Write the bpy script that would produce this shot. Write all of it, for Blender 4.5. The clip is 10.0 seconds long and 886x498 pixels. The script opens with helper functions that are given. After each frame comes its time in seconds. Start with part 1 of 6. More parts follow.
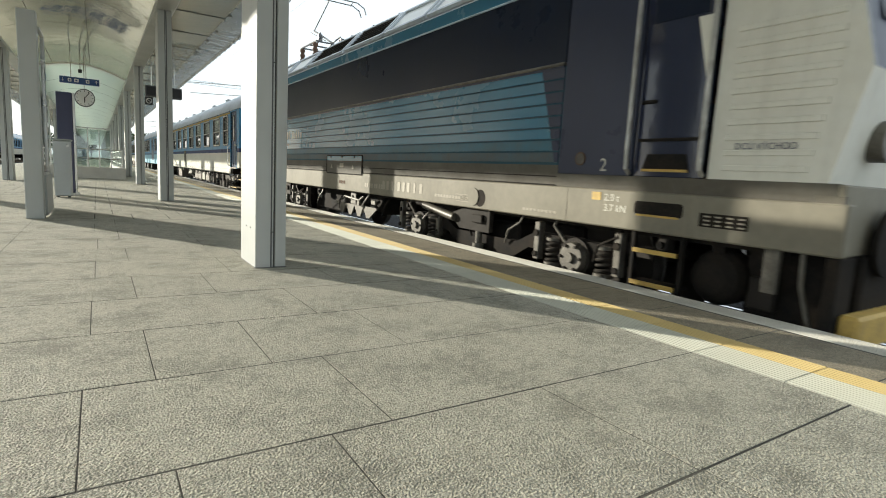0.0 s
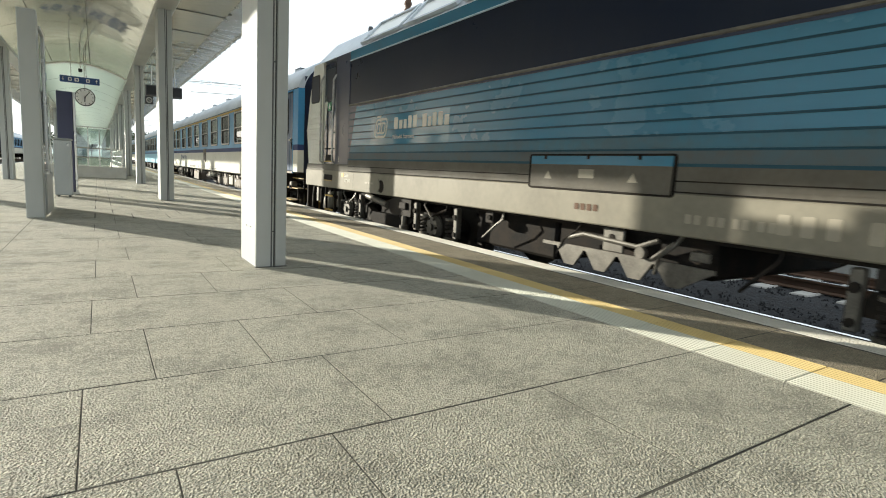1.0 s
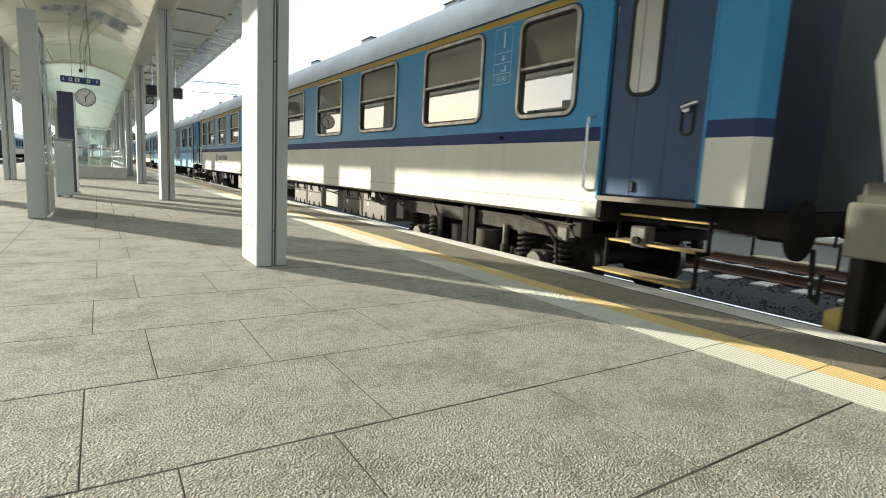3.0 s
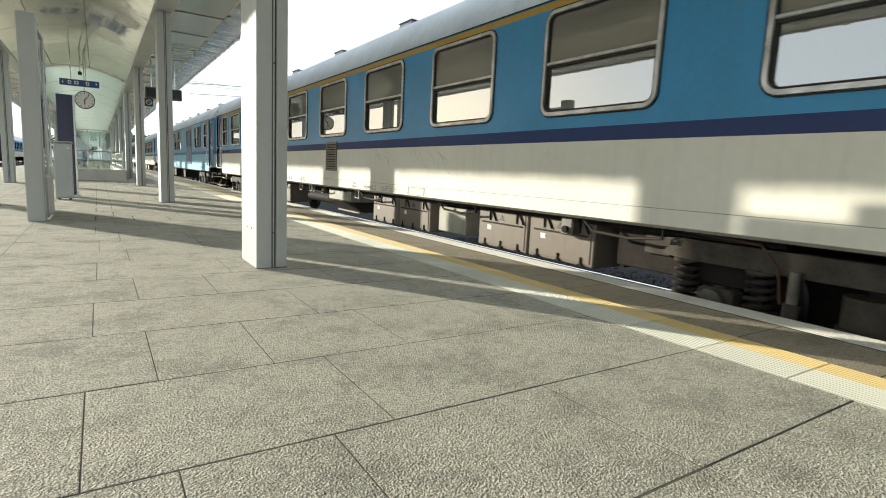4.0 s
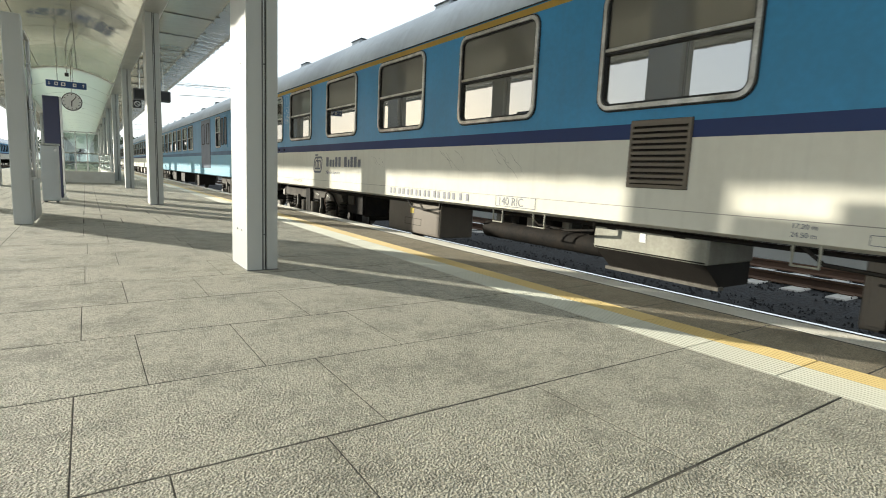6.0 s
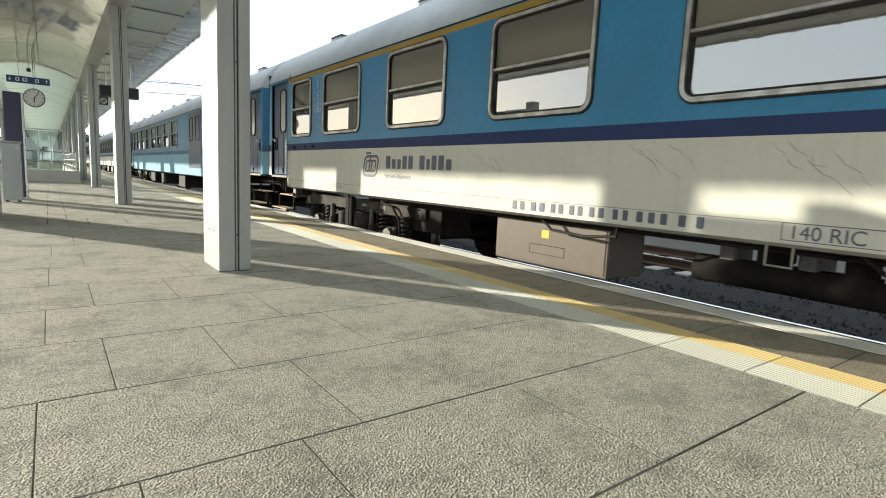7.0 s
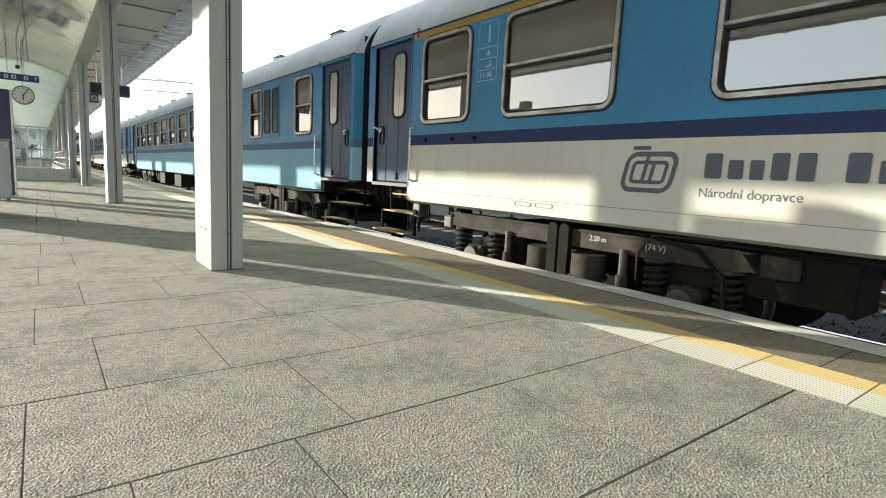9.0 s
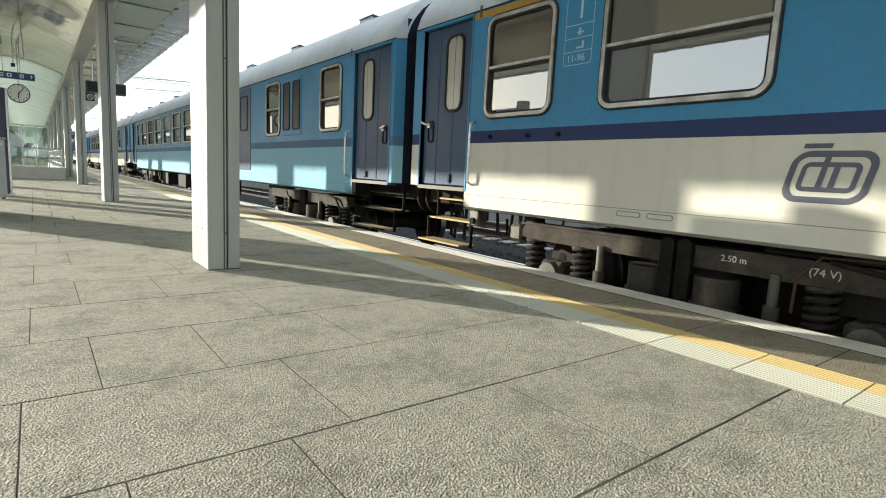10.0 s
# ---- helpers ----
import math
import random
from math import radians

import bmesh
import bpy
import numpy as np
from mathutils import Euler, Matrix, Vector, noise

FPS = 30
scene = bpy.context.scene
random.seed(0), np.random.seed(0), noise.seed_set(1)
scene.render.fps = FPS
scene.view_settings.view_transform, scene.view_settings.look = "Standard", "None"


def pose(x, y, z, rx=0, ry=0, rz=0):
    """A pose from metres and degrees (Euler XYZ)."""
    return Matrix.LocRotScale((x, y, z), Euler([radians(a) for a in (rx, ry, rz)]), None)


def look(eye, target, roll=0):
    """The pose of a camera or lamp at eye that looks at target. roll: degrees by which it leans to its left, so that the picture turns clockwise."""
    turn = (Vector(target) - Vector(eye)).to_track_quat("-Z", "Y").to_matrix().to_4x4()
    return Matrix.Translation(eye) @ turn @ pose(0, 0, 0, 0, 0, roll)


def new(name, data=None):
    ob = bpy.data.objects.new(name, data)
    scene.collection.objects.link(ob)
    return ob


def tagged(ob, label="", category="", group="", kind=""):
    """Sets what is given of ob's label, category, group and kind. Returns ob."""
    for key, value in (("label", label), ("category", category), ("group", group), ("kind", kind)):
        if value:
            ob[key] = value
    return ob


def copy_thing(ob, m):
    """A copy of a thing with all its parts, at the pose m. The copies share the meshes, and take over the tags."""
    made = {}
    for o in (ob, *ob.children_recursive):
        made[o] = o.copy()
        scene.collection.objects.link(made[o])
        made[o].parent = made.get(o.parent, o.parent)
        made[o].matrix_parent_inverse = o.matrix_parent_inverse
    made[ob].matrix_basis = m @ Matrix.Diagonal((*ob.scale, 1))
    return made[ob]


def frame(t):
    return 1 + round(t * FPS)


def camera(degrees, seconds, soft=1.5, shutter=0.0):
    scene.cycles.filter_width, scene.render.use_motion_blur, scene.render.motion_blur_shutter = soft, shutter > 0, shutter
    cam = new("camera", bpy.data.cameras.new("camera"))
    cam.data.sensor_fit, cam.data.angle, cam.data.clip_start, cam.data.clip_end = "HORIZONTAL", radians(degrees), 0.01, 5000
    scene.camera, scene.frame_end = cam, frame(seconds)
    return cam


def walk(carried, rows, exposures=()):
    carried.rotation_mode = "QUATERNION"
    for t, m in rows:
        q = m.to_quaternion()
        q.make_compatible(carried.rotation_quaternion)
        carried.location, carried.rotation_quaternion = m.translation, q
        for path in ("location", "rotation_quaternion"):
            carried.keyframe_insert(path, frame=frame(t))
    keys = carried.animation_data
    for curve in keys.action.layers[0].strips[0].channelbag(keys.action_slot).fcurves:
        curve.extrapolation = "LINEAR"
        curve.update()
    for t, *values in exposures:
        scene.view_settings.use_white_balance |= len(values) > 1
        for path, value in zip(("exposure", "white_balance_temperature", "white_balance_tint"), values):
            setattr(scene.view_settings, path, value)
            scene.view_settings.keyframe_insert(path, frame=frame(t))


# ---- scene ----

EYE = (0.0, 0.0, 0.79)
PATH = [
    (0, (0.5414, 0.8295, -0.1371), 3.19), (0.5, (0.5410, 0.8297, -0.1377), 3.18),
    (1, (0.5410, 0.8296, -0.1383), 3.21), (1.5, (0.5407, 0.8297, -0.1385), 3.20),
    (2, (0.5403, 0.8300, -0.1388), 3.20), (2.5, (0.5396, 0.8303, -0.1396), 3.14),
    (4, (0.5398, 0.8303, -0.1389), 2.72), (4.5, (0.5391, 0.8310, -0.1371), 2.61),
    (5, (0.5390, 0.8311, -0.1370), 2.62), (5.5, (0.5403, 0.8303, -0.1370), 2.56),
    (7, (0.5901, 0.7960, -0.1345), 2.66), (7.5, (0.5940, 0.7932, -0.1346), 2.70),
    (8, (0.5953, 0.7920, -0.1351), 2.68), (8.5, (0.5972, 0.7906, -0.1353), 2.74),
    (9, (0.6003, 0.7882, -0.1355), 2.81), (9.5, (0.6028, 0.7863, -0.1358), 2.84),
    (10, (0.6045, 0.7849, -0.1362), 2.93),
]
cam = camera(79.58, 10.0, soft=1.0, shutter=0.14)
walk(cam, [(t, look(EYE, [e + d for e, d in zip(EYE, way)], roll)) for t, way, roll in PATH], [(0, 0.78, 6250, 4), (0.5, 1.0, 6250, 4), (1.5, 1.05, 6250, 4), (2.5, 1.07, 6250, 4), (4.5, 0.95, 6250, 4), (7.0, 0.95, 6250, 4), (10, 1.0, 6250, 4)])

# ---- world and sun ----
SUN_ELEVATION, SUN_WAY = radians(11.6), (0.5295, -0.8483)  # the way of the light over the ground
world = bpy.data.worlds.new("sky")
scene.world = world
world.use_nodes = True
wn = world.node_tree
sky = wn.nodes.new("ShaderNodeTexSky")
sky.sky_type, sky.sun_disc = "NISHITA", False
sky.sun_elevation = SUN_ELEVATION
sky.dust_density = 1.5
sky.sun_rotation = math.atan2(-SUN_WAY[0], -SUN_WAY[1])
wn.nodes["Background"].inputs["Strength"].default_value = 0.15
haze = wn.nodes.new("ShaderNodeMix")  # thin white cloud over the whole sky
haze.data_type = "RGBA"
haze.inputs[0].default_value = 0.90
haze.inputs[7].default_value = (4.45, 4.7, 4.95, 1)
wn.links.new(sky.outputs[0], haze.inputs[6])
wn.links.new(haze.outputs[2], wn.nodes["Background"].inputs["Color"])
lamp = bpy.data.lights.new("sun", "SUN")
lamp.energy, lamp.angle, lamp.color = 4.35, radians(0.53), (1.0, 0.9, 0.76)
sun = new("sun", lamp)
down = Vector((SUN_WAY[0] * math.cos(SUN_ELEVATION), SUN_WAY[1] * math.cos(SUN_ELEVATION), -math.sin(SUN_ELEVATION)))
sun.matrix_world = Matrix.Translation((-20, 30, 15)) @ down.to_track_quat("-Z", "Y").to_matrix().to_4x4()

# ---- materials ----
def surface(name, base, rough=0.6, metal=0.0, other=None, big=1.5, grain=60.0, mix=0.5, bump=0.0, bump_scale=200.0,
            dist=0.002, spread=0.08, coat=0.0, spec=0.5, per_piece=0.0, stretch=(1, 1, 1), streak=0.0):
    """A painted, cast or stone surface: two scales of tone, uneven gloss and fine relief, in metres."""
    m = bpy.data.materials.new(name)
    m.use_nodes = True
    n, l = m.node_tree.nodes, m.node_tree.links
    b = n["Principled BSDF"]
    tex = n.new("ShaderNodeTexCoord")
    mp = n.new("ShaderNodeMapping")
    mp.inputs["Scale"].default_value = stretch
    l.new(tex.outputs["Object"], mp.inputs["Vector"])

    def noisy(scale, detail, rough_=0.55):
        t = n.new("ShaderNodeTexNoise")
        t.inputs["Scale"].default_value, t.inputs["Detail"].default_value, t.inputs["Roughness"].default_value = scale, detail, rough_
        l.new(mp.outputs[0], t.inputs["Vector"])
        return t
    a, g = noisy(big, 6), noisy(grain, 3)
    second = other or tuple(c * 0.7 for c in base)
    add = n.new("ShaderNodeMath")
    add.operation = "MULTIPLY_ADD"
    l.new(g.outputs["Fac"], add.inputs[0])
    add.inputs[1].default_value = 0.45
    l.new(a.outputs["Fac"], add.inputs[2])
    ramp = n.new("ShaderNodeValToRGB")
    ramp.color_ramp.elements[0].position, ramp.color_ramp.elements[1].position = 0.55, 0.9
    ramp.color_ramp.elements[0].color = (*base, 1)
    ramp.color_ramp.elements[1].color = (*[x + (y - x) * mix for x, y in zip(base, second)], 1)
    l.new(add.outputs[0], ramp.inputs[0])
    colour = ramp.outputs[0]
    if streak:
        sm = n.new("ShaderNodeMapping")
        sm.inputs["Scale"].default_value = (9, 9, 0.5)
        l.new(tex.outputs["Object"], sm.inputs["Vector"])
        st = n.new("ShaderNodeTexNoise")
        st.inputs["Scale"].default_value, st.inputs["Detail"].default_value = 1.0, 5
        l.new(sm.outputs[0], st.inputs["Vector"])
        sr = n.new("ShaderNodeMapRange")
        sr.inputs["From Min"].default_value, sr.inputs["From Max"].default_value = 0.52, 0.8
        sr.inputs["To Max"].default_value = streak
        l.new(st.outputs["Fac"], sr.inputs["Value"])
        mx = n.new("ShaderNodeMix")
        mx.data_type = "RGBA"
        l.new(sr.outputs[0], mx.inputs[0])
        l.new(colour, mx.inputs[6])
        mx.inputs[7].default_value = (0.12, 0.10, 0.07, 1)
        colour = mx.outputs[2]
    if per_piece:
        oi = n.new("ShaderNodeObjectInfo")
        hs = n.new("ShaderNodeHueSaturation")
        mr = n.new("ShaderNodeMapRange")
        mr.inputs["To Min"].default_value, mr.inputs["To Max"].default_value = 1 - per_piece, 1 + per_piece
        l.new(oi.outputs["Random"], mr.inputs["Value"])
        l.new(mr.outputs[0], hs.inputs["Value"])
        l.new(colour, hs.inputs["Color"])
        colour = hs.outputs[0]
    l.new(colour, b.inputs["Base Color"])
    rr = n.new("ShaderNodeMapRange")
    rr.inputs["To Min"].default_value, rr.inputs["To Max"].default_value = max(0.02, rough - spread), min(1, rough + spread)
    l.new(a.outputs["Fac"], rr.inputs["Value"])
    l.new(rr.outputs[0], b.inputs["Roughness"])
    b.inputs["Metallic"].default_value = metal
    b.inputs["Coat Weight"].default_value = coat
    b.inputs["Specular IOR Level"].default_value = spec
    if bump:
        t = noisy(bump_scale, 4)
        bp = n.new("ShaderNodeBump")
        bp.inputs["Strength"].default_value, bp.inputs["Distance"].default_value = bump, dist
        l.new(t.outputs["Fac"], bp.inputs["Height"])
        l.new(bp.outputs[0], b.inputs["Normal"])
    return m


def granite(name, base, dark, per_piece=0.05):
    """Flamed granite: coarse crystals with deep relief, darker worn patches and spots."""
    m = bpy.data.materials.new(name)
    m.use_nodes = True
    n, l = m.node_tree.nodes, m.node_tree.links
    b = n["Principled BSDF"]
    geo = n.new("ShaderNodeNewGeometry")

    def noisy(scale, detail=4.0, rough=0.6):
        t = n.new("ShaderNodeTexNoise")
        t.inputs["Scale"].default_value, t.inputs["Detail"].default_value, t.inputs["Roughness"].default_value = scale, detail, rough
        l.new(geo.outputs["Position"], t.inputs["Vector"])
        return t.outputs["Fac"]

    def ranged(v, a, c, lo, hi):
        r = n.new("ShaderNodeMapRange")
        for k, x in (("From Min", a), ("From Max", c), ("To Min", lo), ("To Max", hi)):
            r.inputs[k].default_value = x
        l.new(v, r.inputs["Value"])
        return r.outputs[0]

    def mult(a, c):
        x = n.new("ShaderNodeMath")
        x.operation = "MULTIPLY"
        l.new(a, x.inputs[0])
        l.new(c, x.inputs[1])
        return x.outputs[0]
    crystals = noisy(100, 6, 0.8)
    patches = noisy(2.6, 9, 0.74)
    blotch = noisy(7.0, 3, 0.5)
    tone = mult(ranged(patches, 0.47, 0.70, 1.07, 0.58), ranged(blotch, 0.55, 0.72, 1.0, 0.80))
    tone = mult(tone, ranged(crystals, 0.38, 0.62, 0.40, 1.48))
    tone = mult(tone, ranged(noisy(28, 4, 0.7), 0.36, 0.64, 0.80, 1.18))
    tone = mult(tone, ranged(noisy(310, 2, 0.5), 0.35, 0.65, 0.78, 1.16))
    oi = n.new("ShaderNodeObjectInfo")
    tone = mult(tone, ranged(oi.outputs["Random"], 0, 1, 1 - per_piece, 1 + per_piece))
    mx = n.new("ShaderNodeMix")
    mx.data_type = "RGBA"
    l.new(ranged(tone, 0.6, 1.15, 0, 1), mx.inputs[0])
    mx.inputs[6].default_value, mx.inputs[7].default_value = (*dark, 1), (*base, 1)
    l.new(mx.outputs[2], b.inputs["Base Color"])
    b.inputs["Roughness"].default_value = 0.8
    vor = n.new("ShaderNodeTexVoronoi")
    vor.feature, vor.inputs["Scale"].default_value = "F1", 140
    l.new(geo.outputs["Position"], vor.inputs["Vector"])
    hs = n.new("ShaderNodeMath")
    hs.operation = "MULTIPLY_ADD"
    l.new(vor.outputs["Distance"], hs.inputs[0])
    hs.inputs[1].default_value = 1.1
    l.new(noisy(115, 4, 0.62), hs.inputs[2])
    bp = n.new("ShaderNodeBump")
    bp.inputs["Strength"].default_value, bp.inputs["Distance"].default_value = 1.0, 0.0092
    l.new(hs.outputs[0], bp.inputs["Height"])
    l.new(bp.outputs[0], b.inputs["Normal"])
    return m


def glass(name, tint, rough=0.0, reflect=0.16, dust_sheen=0.0):
    """A window pane, as a thin clear sheet: it lets light straight through and mirrors by its gloss."""
    m = bpy.data.materials.new(name)
    m.use_nodes = True
    n, l = m.node_tree.nodes, m.node_tree.links
    n.remove(n["Principled BSDF"])
    clear, gloss, mixer = n.new("ShaderNodeBsdfTransparent"), n.new("ShaderNodeBsdfGlossy"), n.new("ShaderNodeMixShader")
    clear.inputs[0].default_value = (*tint, 1)
    gloss.inputs["Roughness"].default_value = rough
    fr = n.new("ShaderNodeFresnel")
    fr.inputs["IOR"].default_value = 1.55
    mr = n.new("ShaderNodeMapRange")
    mr.inputs["To Min"].default_value = reflect
    l.new(fr.outputs[0], mr.inputs["Value"])
    l.new(mr.outputs[0], mixer.inputs[0])
    l.new(clear.outputs[0], mixer.inputs[1])
    l.new(gloss.outputs[0], mixer.inputs[2])
    out = mixer.outputs[0]
    # plain grey film: dust, and reflections put in as diffuse colour
    if dust_sheen:
        film, over = n.new("ShaderNodeBsdfDiffuse"), n.new("ShaderNodeMixShader")
        film.inputs[0].default_value = (0.30, 0.28, 0.24, 1)
        over.inputs[0].default_value = dust_sheen
        l.new(out, over.inputs[1])
        l.new(film.outputs[0], over.inputs[2])
        out = over.outputs[0]
    l.new(out, n["Material Output"].inputs[0])
    return m


def glowing(name, colour, strength):
    m = bpy.data.materials.new(name)
    m.use_nodes = True
    b = m.node_tree.nodes["Principled BSDF"]
    b.inputs["Base Color"].default_value = (*colour, 1)
    b.inputs["Emission Color"].default_value, b.inputs["Emission Strength"].default_value = (*colour, 1), strength
    return m


TILE = granite("flamed_granite", (0.595, 0.568, 0.466), (0.255, 0.244, 0.197))
SLAB = granite("edge_slab", (0.40, 0.345, 0.245), (0.21, 0.18, 0.13))
COPING = surface("coping_concrete", (0.58, 0.56, 0.50), 0.75, other=(0.4, 0.38, 0.33), big=3, grain=120, bump=0.3)
PALE = surface("tactile_pale", (0.52, 0.52, 0.44), 0.6, other=(0.45, 0.45, 0.38), big=4, grain=90, bump=0.2, per_piece=0.06)
YELLOW = surface("tactile_yellow", (0.56, 0.43, 0.19), 0.6, other=(0.5, 0.38, 0.14), big=4, grain=90, bump=0.2, per_piece=0.06)
JOINT = surface("joint_sand", (0.115, 0.107, 0.088), 0.95, other=(0.06, 0.056, 0.047), big=5, grain=90, mix=0.9)
CONCRETE = surface("concrete", (0.38, 0.37, 0.34), 0.85, big=1, grain=40, bump=0.3)
BALLAST = surface("ballast_stone", (0.036, 0.037, 0.040), 0.95, spec=0.15, big=9, grain=45, mix=0.9, bump=1.0, bump_scale=24, dist=0.03, other=(0.03, 0.028, 0.027))
SLEEPER = surface("sleeper_concrete", (0.36, 0.34, 0.31), 0.9, bump=0.3)
RUST = surface("rusty_steel", (0.12, 0.07, 0.045), 0.8, 0.3, bump=0.4)
RAILTOP = surface("rail_head", (0.62, 0.62, 0.62), 0.22, 1.0, spread=0.05, stretch=(1, 0.1, 1))
EARTH = surface("earth", (0.14, 0.13, 0.10), 0.95, other=(0.08, 0.09, 0.05), big=0.05, grain=2)

COLUMN = surface("column_paint", (0.47, 0.48, 0.46), 0.5, other=(0.40, 0.41, 0.39), big=2, grain=150, bump=0.05, streak=0.08, spec=0.3)
SLOT = surface("column_slot", (0.09, 0.09, 0.09), 0.6)
BEAM = surface("beam_paint", (0.47, 0.47, 0.44), 0.35, bump=0.05)
SHINY = surface("polished_panel", (0.93, 0.895, 0.78), 0.09, 0.80, other=(0.72, 0.69, 0.59), big=0.8, grain=6, spread=0.04, bump=0.16, bump_scale=0.55, dist=0.12)
WINGMETAL = surface("wing_panel", (0.76, 0.72, 0.60), 0.20, 0.55, other=(0.66, 0.63, 0.53), big=0.8, grain=6, spread=0.06, bump=0.25, bump_scale=0.9, dist=0.10)
VAULT = surface("vault_panel", (0.82, 0.88, 0.82), 0.35, other=(0.74, 0.82, 0.76), big=0.6, grain=8)
vn, vl = VAULT.node_tree.nodes, VAULT.node_tree.links
thin, blend = vn.new("ShaderNodeBsdfTranslucent"), vn.new("ShaderNodeMixShader")  # milky roof sheets that let daylight through
thin.inputs[0].default_value = (0.80, 0.85, 0.79, 1)
blend.inputs[0].default_value = 0.45
vl.new(vn["Principled BSDF"].outputs[0], blend.inputs[1])
vl.new(thin.outputs[0], blend.inputs[2])
vl.new(blend.outputs[0], vn["Material Output"].inputs[0])
FASCIA = surface("fascia_panel", (0.86, 0.87, 0.88), 0.16, 0.6, bump=0.35, bump_scale=2.0, dist=0.06)
ROOFTOP = surface("canopy_roof", (0.5, 0.5, 0.5), 0.6)
SEAM = surface("panel_seam", (0.20, 0.20, 0.18), 0.6)
STEEL = surface("stainless_steel", (0.62, 0.62, 0.60), 0.28, 0.9, bump=0.05)
SIGNBLUE = surface("sign_blue", (0.03, 0.08, 0.24), 0.35)
TOTEM = surface("totem_navy", (0.028, 0.032, 0.085), 0.3)
WHITE = surface("white_enamel", (0.82, 0.82, 0.80), 0.35, other=(0.75, 0.75, 0.72))
BLACK = surface("black_enamel", (0.02, 0.02, 0.022), 0.45)
DARKBOX = surface("dark_housing", (0.07, 0.07, 0.075), 0.5)
PANE = glass("clear_glass", (0.74, 0.80, 0.78), reflect=0.07)
BIN = surface("galvanised_sheet", (0.44, 0.46, 0.46), 0.45, 0.5)

CREAM = surface("cream_paint", (0.73, 0.71, 0.625), 0.5, big=0.9, grain=14, mix=0.45, streak=0.10, bump=0.03, bump_scale=6, dist=0.01, other=(0.62, 0.59, 0.505), spec=0.05)
BLUE = surface("blue_paint", (0.060, 0.285, 0.54), 0.38, big=1.2, grain=20, mix=0.6, bump=0.03, bump_scale=5, dist=0.01, spec=0.22, streak=0.1, other=(0.055, 0.21, 0.37))
PALEBLUE = surface("pale_blue_paint", (0.28, 0.53, 0.68), 0.48, other=(0.30, 0.50, 0.60), big=1.2, grain=20, streak=0.08, spec=0.05)
NAVY = surface("navy_paint", (0.045, 0.065, 0.16), 0.48, other=(0.05, 0.06, 0.13), big=1.5, grain=20, streak=0.04, spec=0.05)
# coach-end navy with the shade between the vehicles worked into the colour
SHADEDEND = surface("coach_end_shaded_navy", (0.022, 0.030, 0.062), 0.55, other=(0.03, 0.03, 0.04), big=2, grain=20, mix=0.8, streak=0.1, spec=0.05)
STRIPE = surface("faded_stripe", (0.12, 0.20, 0.32), 0.5, streak=0.1, spec=0.05)
OCHRE = surface("ochre_paint", (0.50, 0.32, 0.06), 0.55, other=(0.36, 0.24, 0.06), big=2, grain=20, streak=0.15, spec=0.2)
DOORPAINT = surface("door_navy", (0.050, 0.092, 0.175), 0.34, other=(0.055, 0.085, 0.14), big=2, grain=30, streak=0.12, spec=0.2)
ROOFPAINT = surface("roof_silver", (0.60, 0.64, 0.68), 0.55, 0.25, other=(0.46, 0.49, 0.53), big=0.7, grain=9, mix=0.8, streak=0.12, bump=0.05, bump_scale=4, spec=0.2)
ALU = surface("window_aluminium", (0.58, 0.57, 0.54), 0.38, 0.6, big=6, grain=80, mix=0.8, spec=0.5, other=(0.22, 0.20, 0.17))
RUBBER = surface("black_rubber", (0.018, 0.018, 0.018), 0.7)
TRAINGLASS = glass("tinted_glass", (0.36, 0.36, 0.35), reflect=0.48, dust_sheen=0.18)
DOORGLOSS = surface("glossy_navy", (0.024, 0.030, 0.060), 0.07, spec=0.6, bump=0.12, bump_scale=2.5, dist=0.02, streak=0.05)
SCREENGLASS = glass("screen_glass", (0.20, 0.22, 0.21), reflect=0.2)
FOIL = surface("clear_foil", (0.045, 0.185, 0.285), 0.10, bump=0.1, bump_scale=3, dist=0.01, spec=0.3)
# upper lights: dusty, with the canopy's grey reflection painted into the film
UPPERGLASS = glass("dust_sheen_glass", (0.36, 0.35, 0.32), 0.04, reflect=0.20, dust_sheen=0.40)
CLEARER = glass("door_bay_glass", (0.55, 0.54, 0.50), 0.02, reflect=0.16, dust_sheen=0.14)
LINING = surface("interior_lining", (0.55, 0.52, 0.45), 0.6)
SEATCLOTH = surface("seat_cloth", (0.10, 0.09, 0.10), 0.9)
CURTAIN = surface("curtain", (0.40, 0.36, 0.30), 0.9)
LAMPGLOW = glowing("saloon_lamp", (1.0, 0.85, 0.45), 3.5)
UNDER = surface("underframe_black", (0.014, 0.0135, 0.013), 0.75, big=4, grain=40, mix=0.8, bump=0.3, spec=0.08, other=(0.035, 0.028, 0.022))
BOGIE = surface("bogie_grime", (0.036, 0.031, 0.026), 0.75, big=5, grain=50, mix=0.9, bump=0.4, spec=0.2, other=(0.03, 0.026, 0.022))
COACHBOGIE = surface("coach_bogie_brown", (0.085, 0.073, 0.058), 0.75, big=5, grain=50, mix=0.9, bump=0.4, spec=0.15, other=(0.04, 0.034, 0.028))
BOXPAINT = surface("box_tan", (0.185, 0.155, 0.122), 0.5, big=3, grain=40, streak=0.25, bump=0.1, spec=0.25, other=(0.15, 0.125, 0.098))
BOXGREY = surface("box_grey", (0.42, 0.41, 0.34), 0.6, big=3, grain=40, streak=0.3, bump=0.1, spec=0.25, other=(0.2, 0.19, 0.16))
TREAD = surface("wheel_tread", (0.16, 0.15, 0.14), 0.4, 1.0)
STEPYELLOW = surface("step_yellow", (0.62, 0.42, 0.10), 0.6, other=(0.4, 0.27, 0.08), big=6, grain=60, mix=0.9)
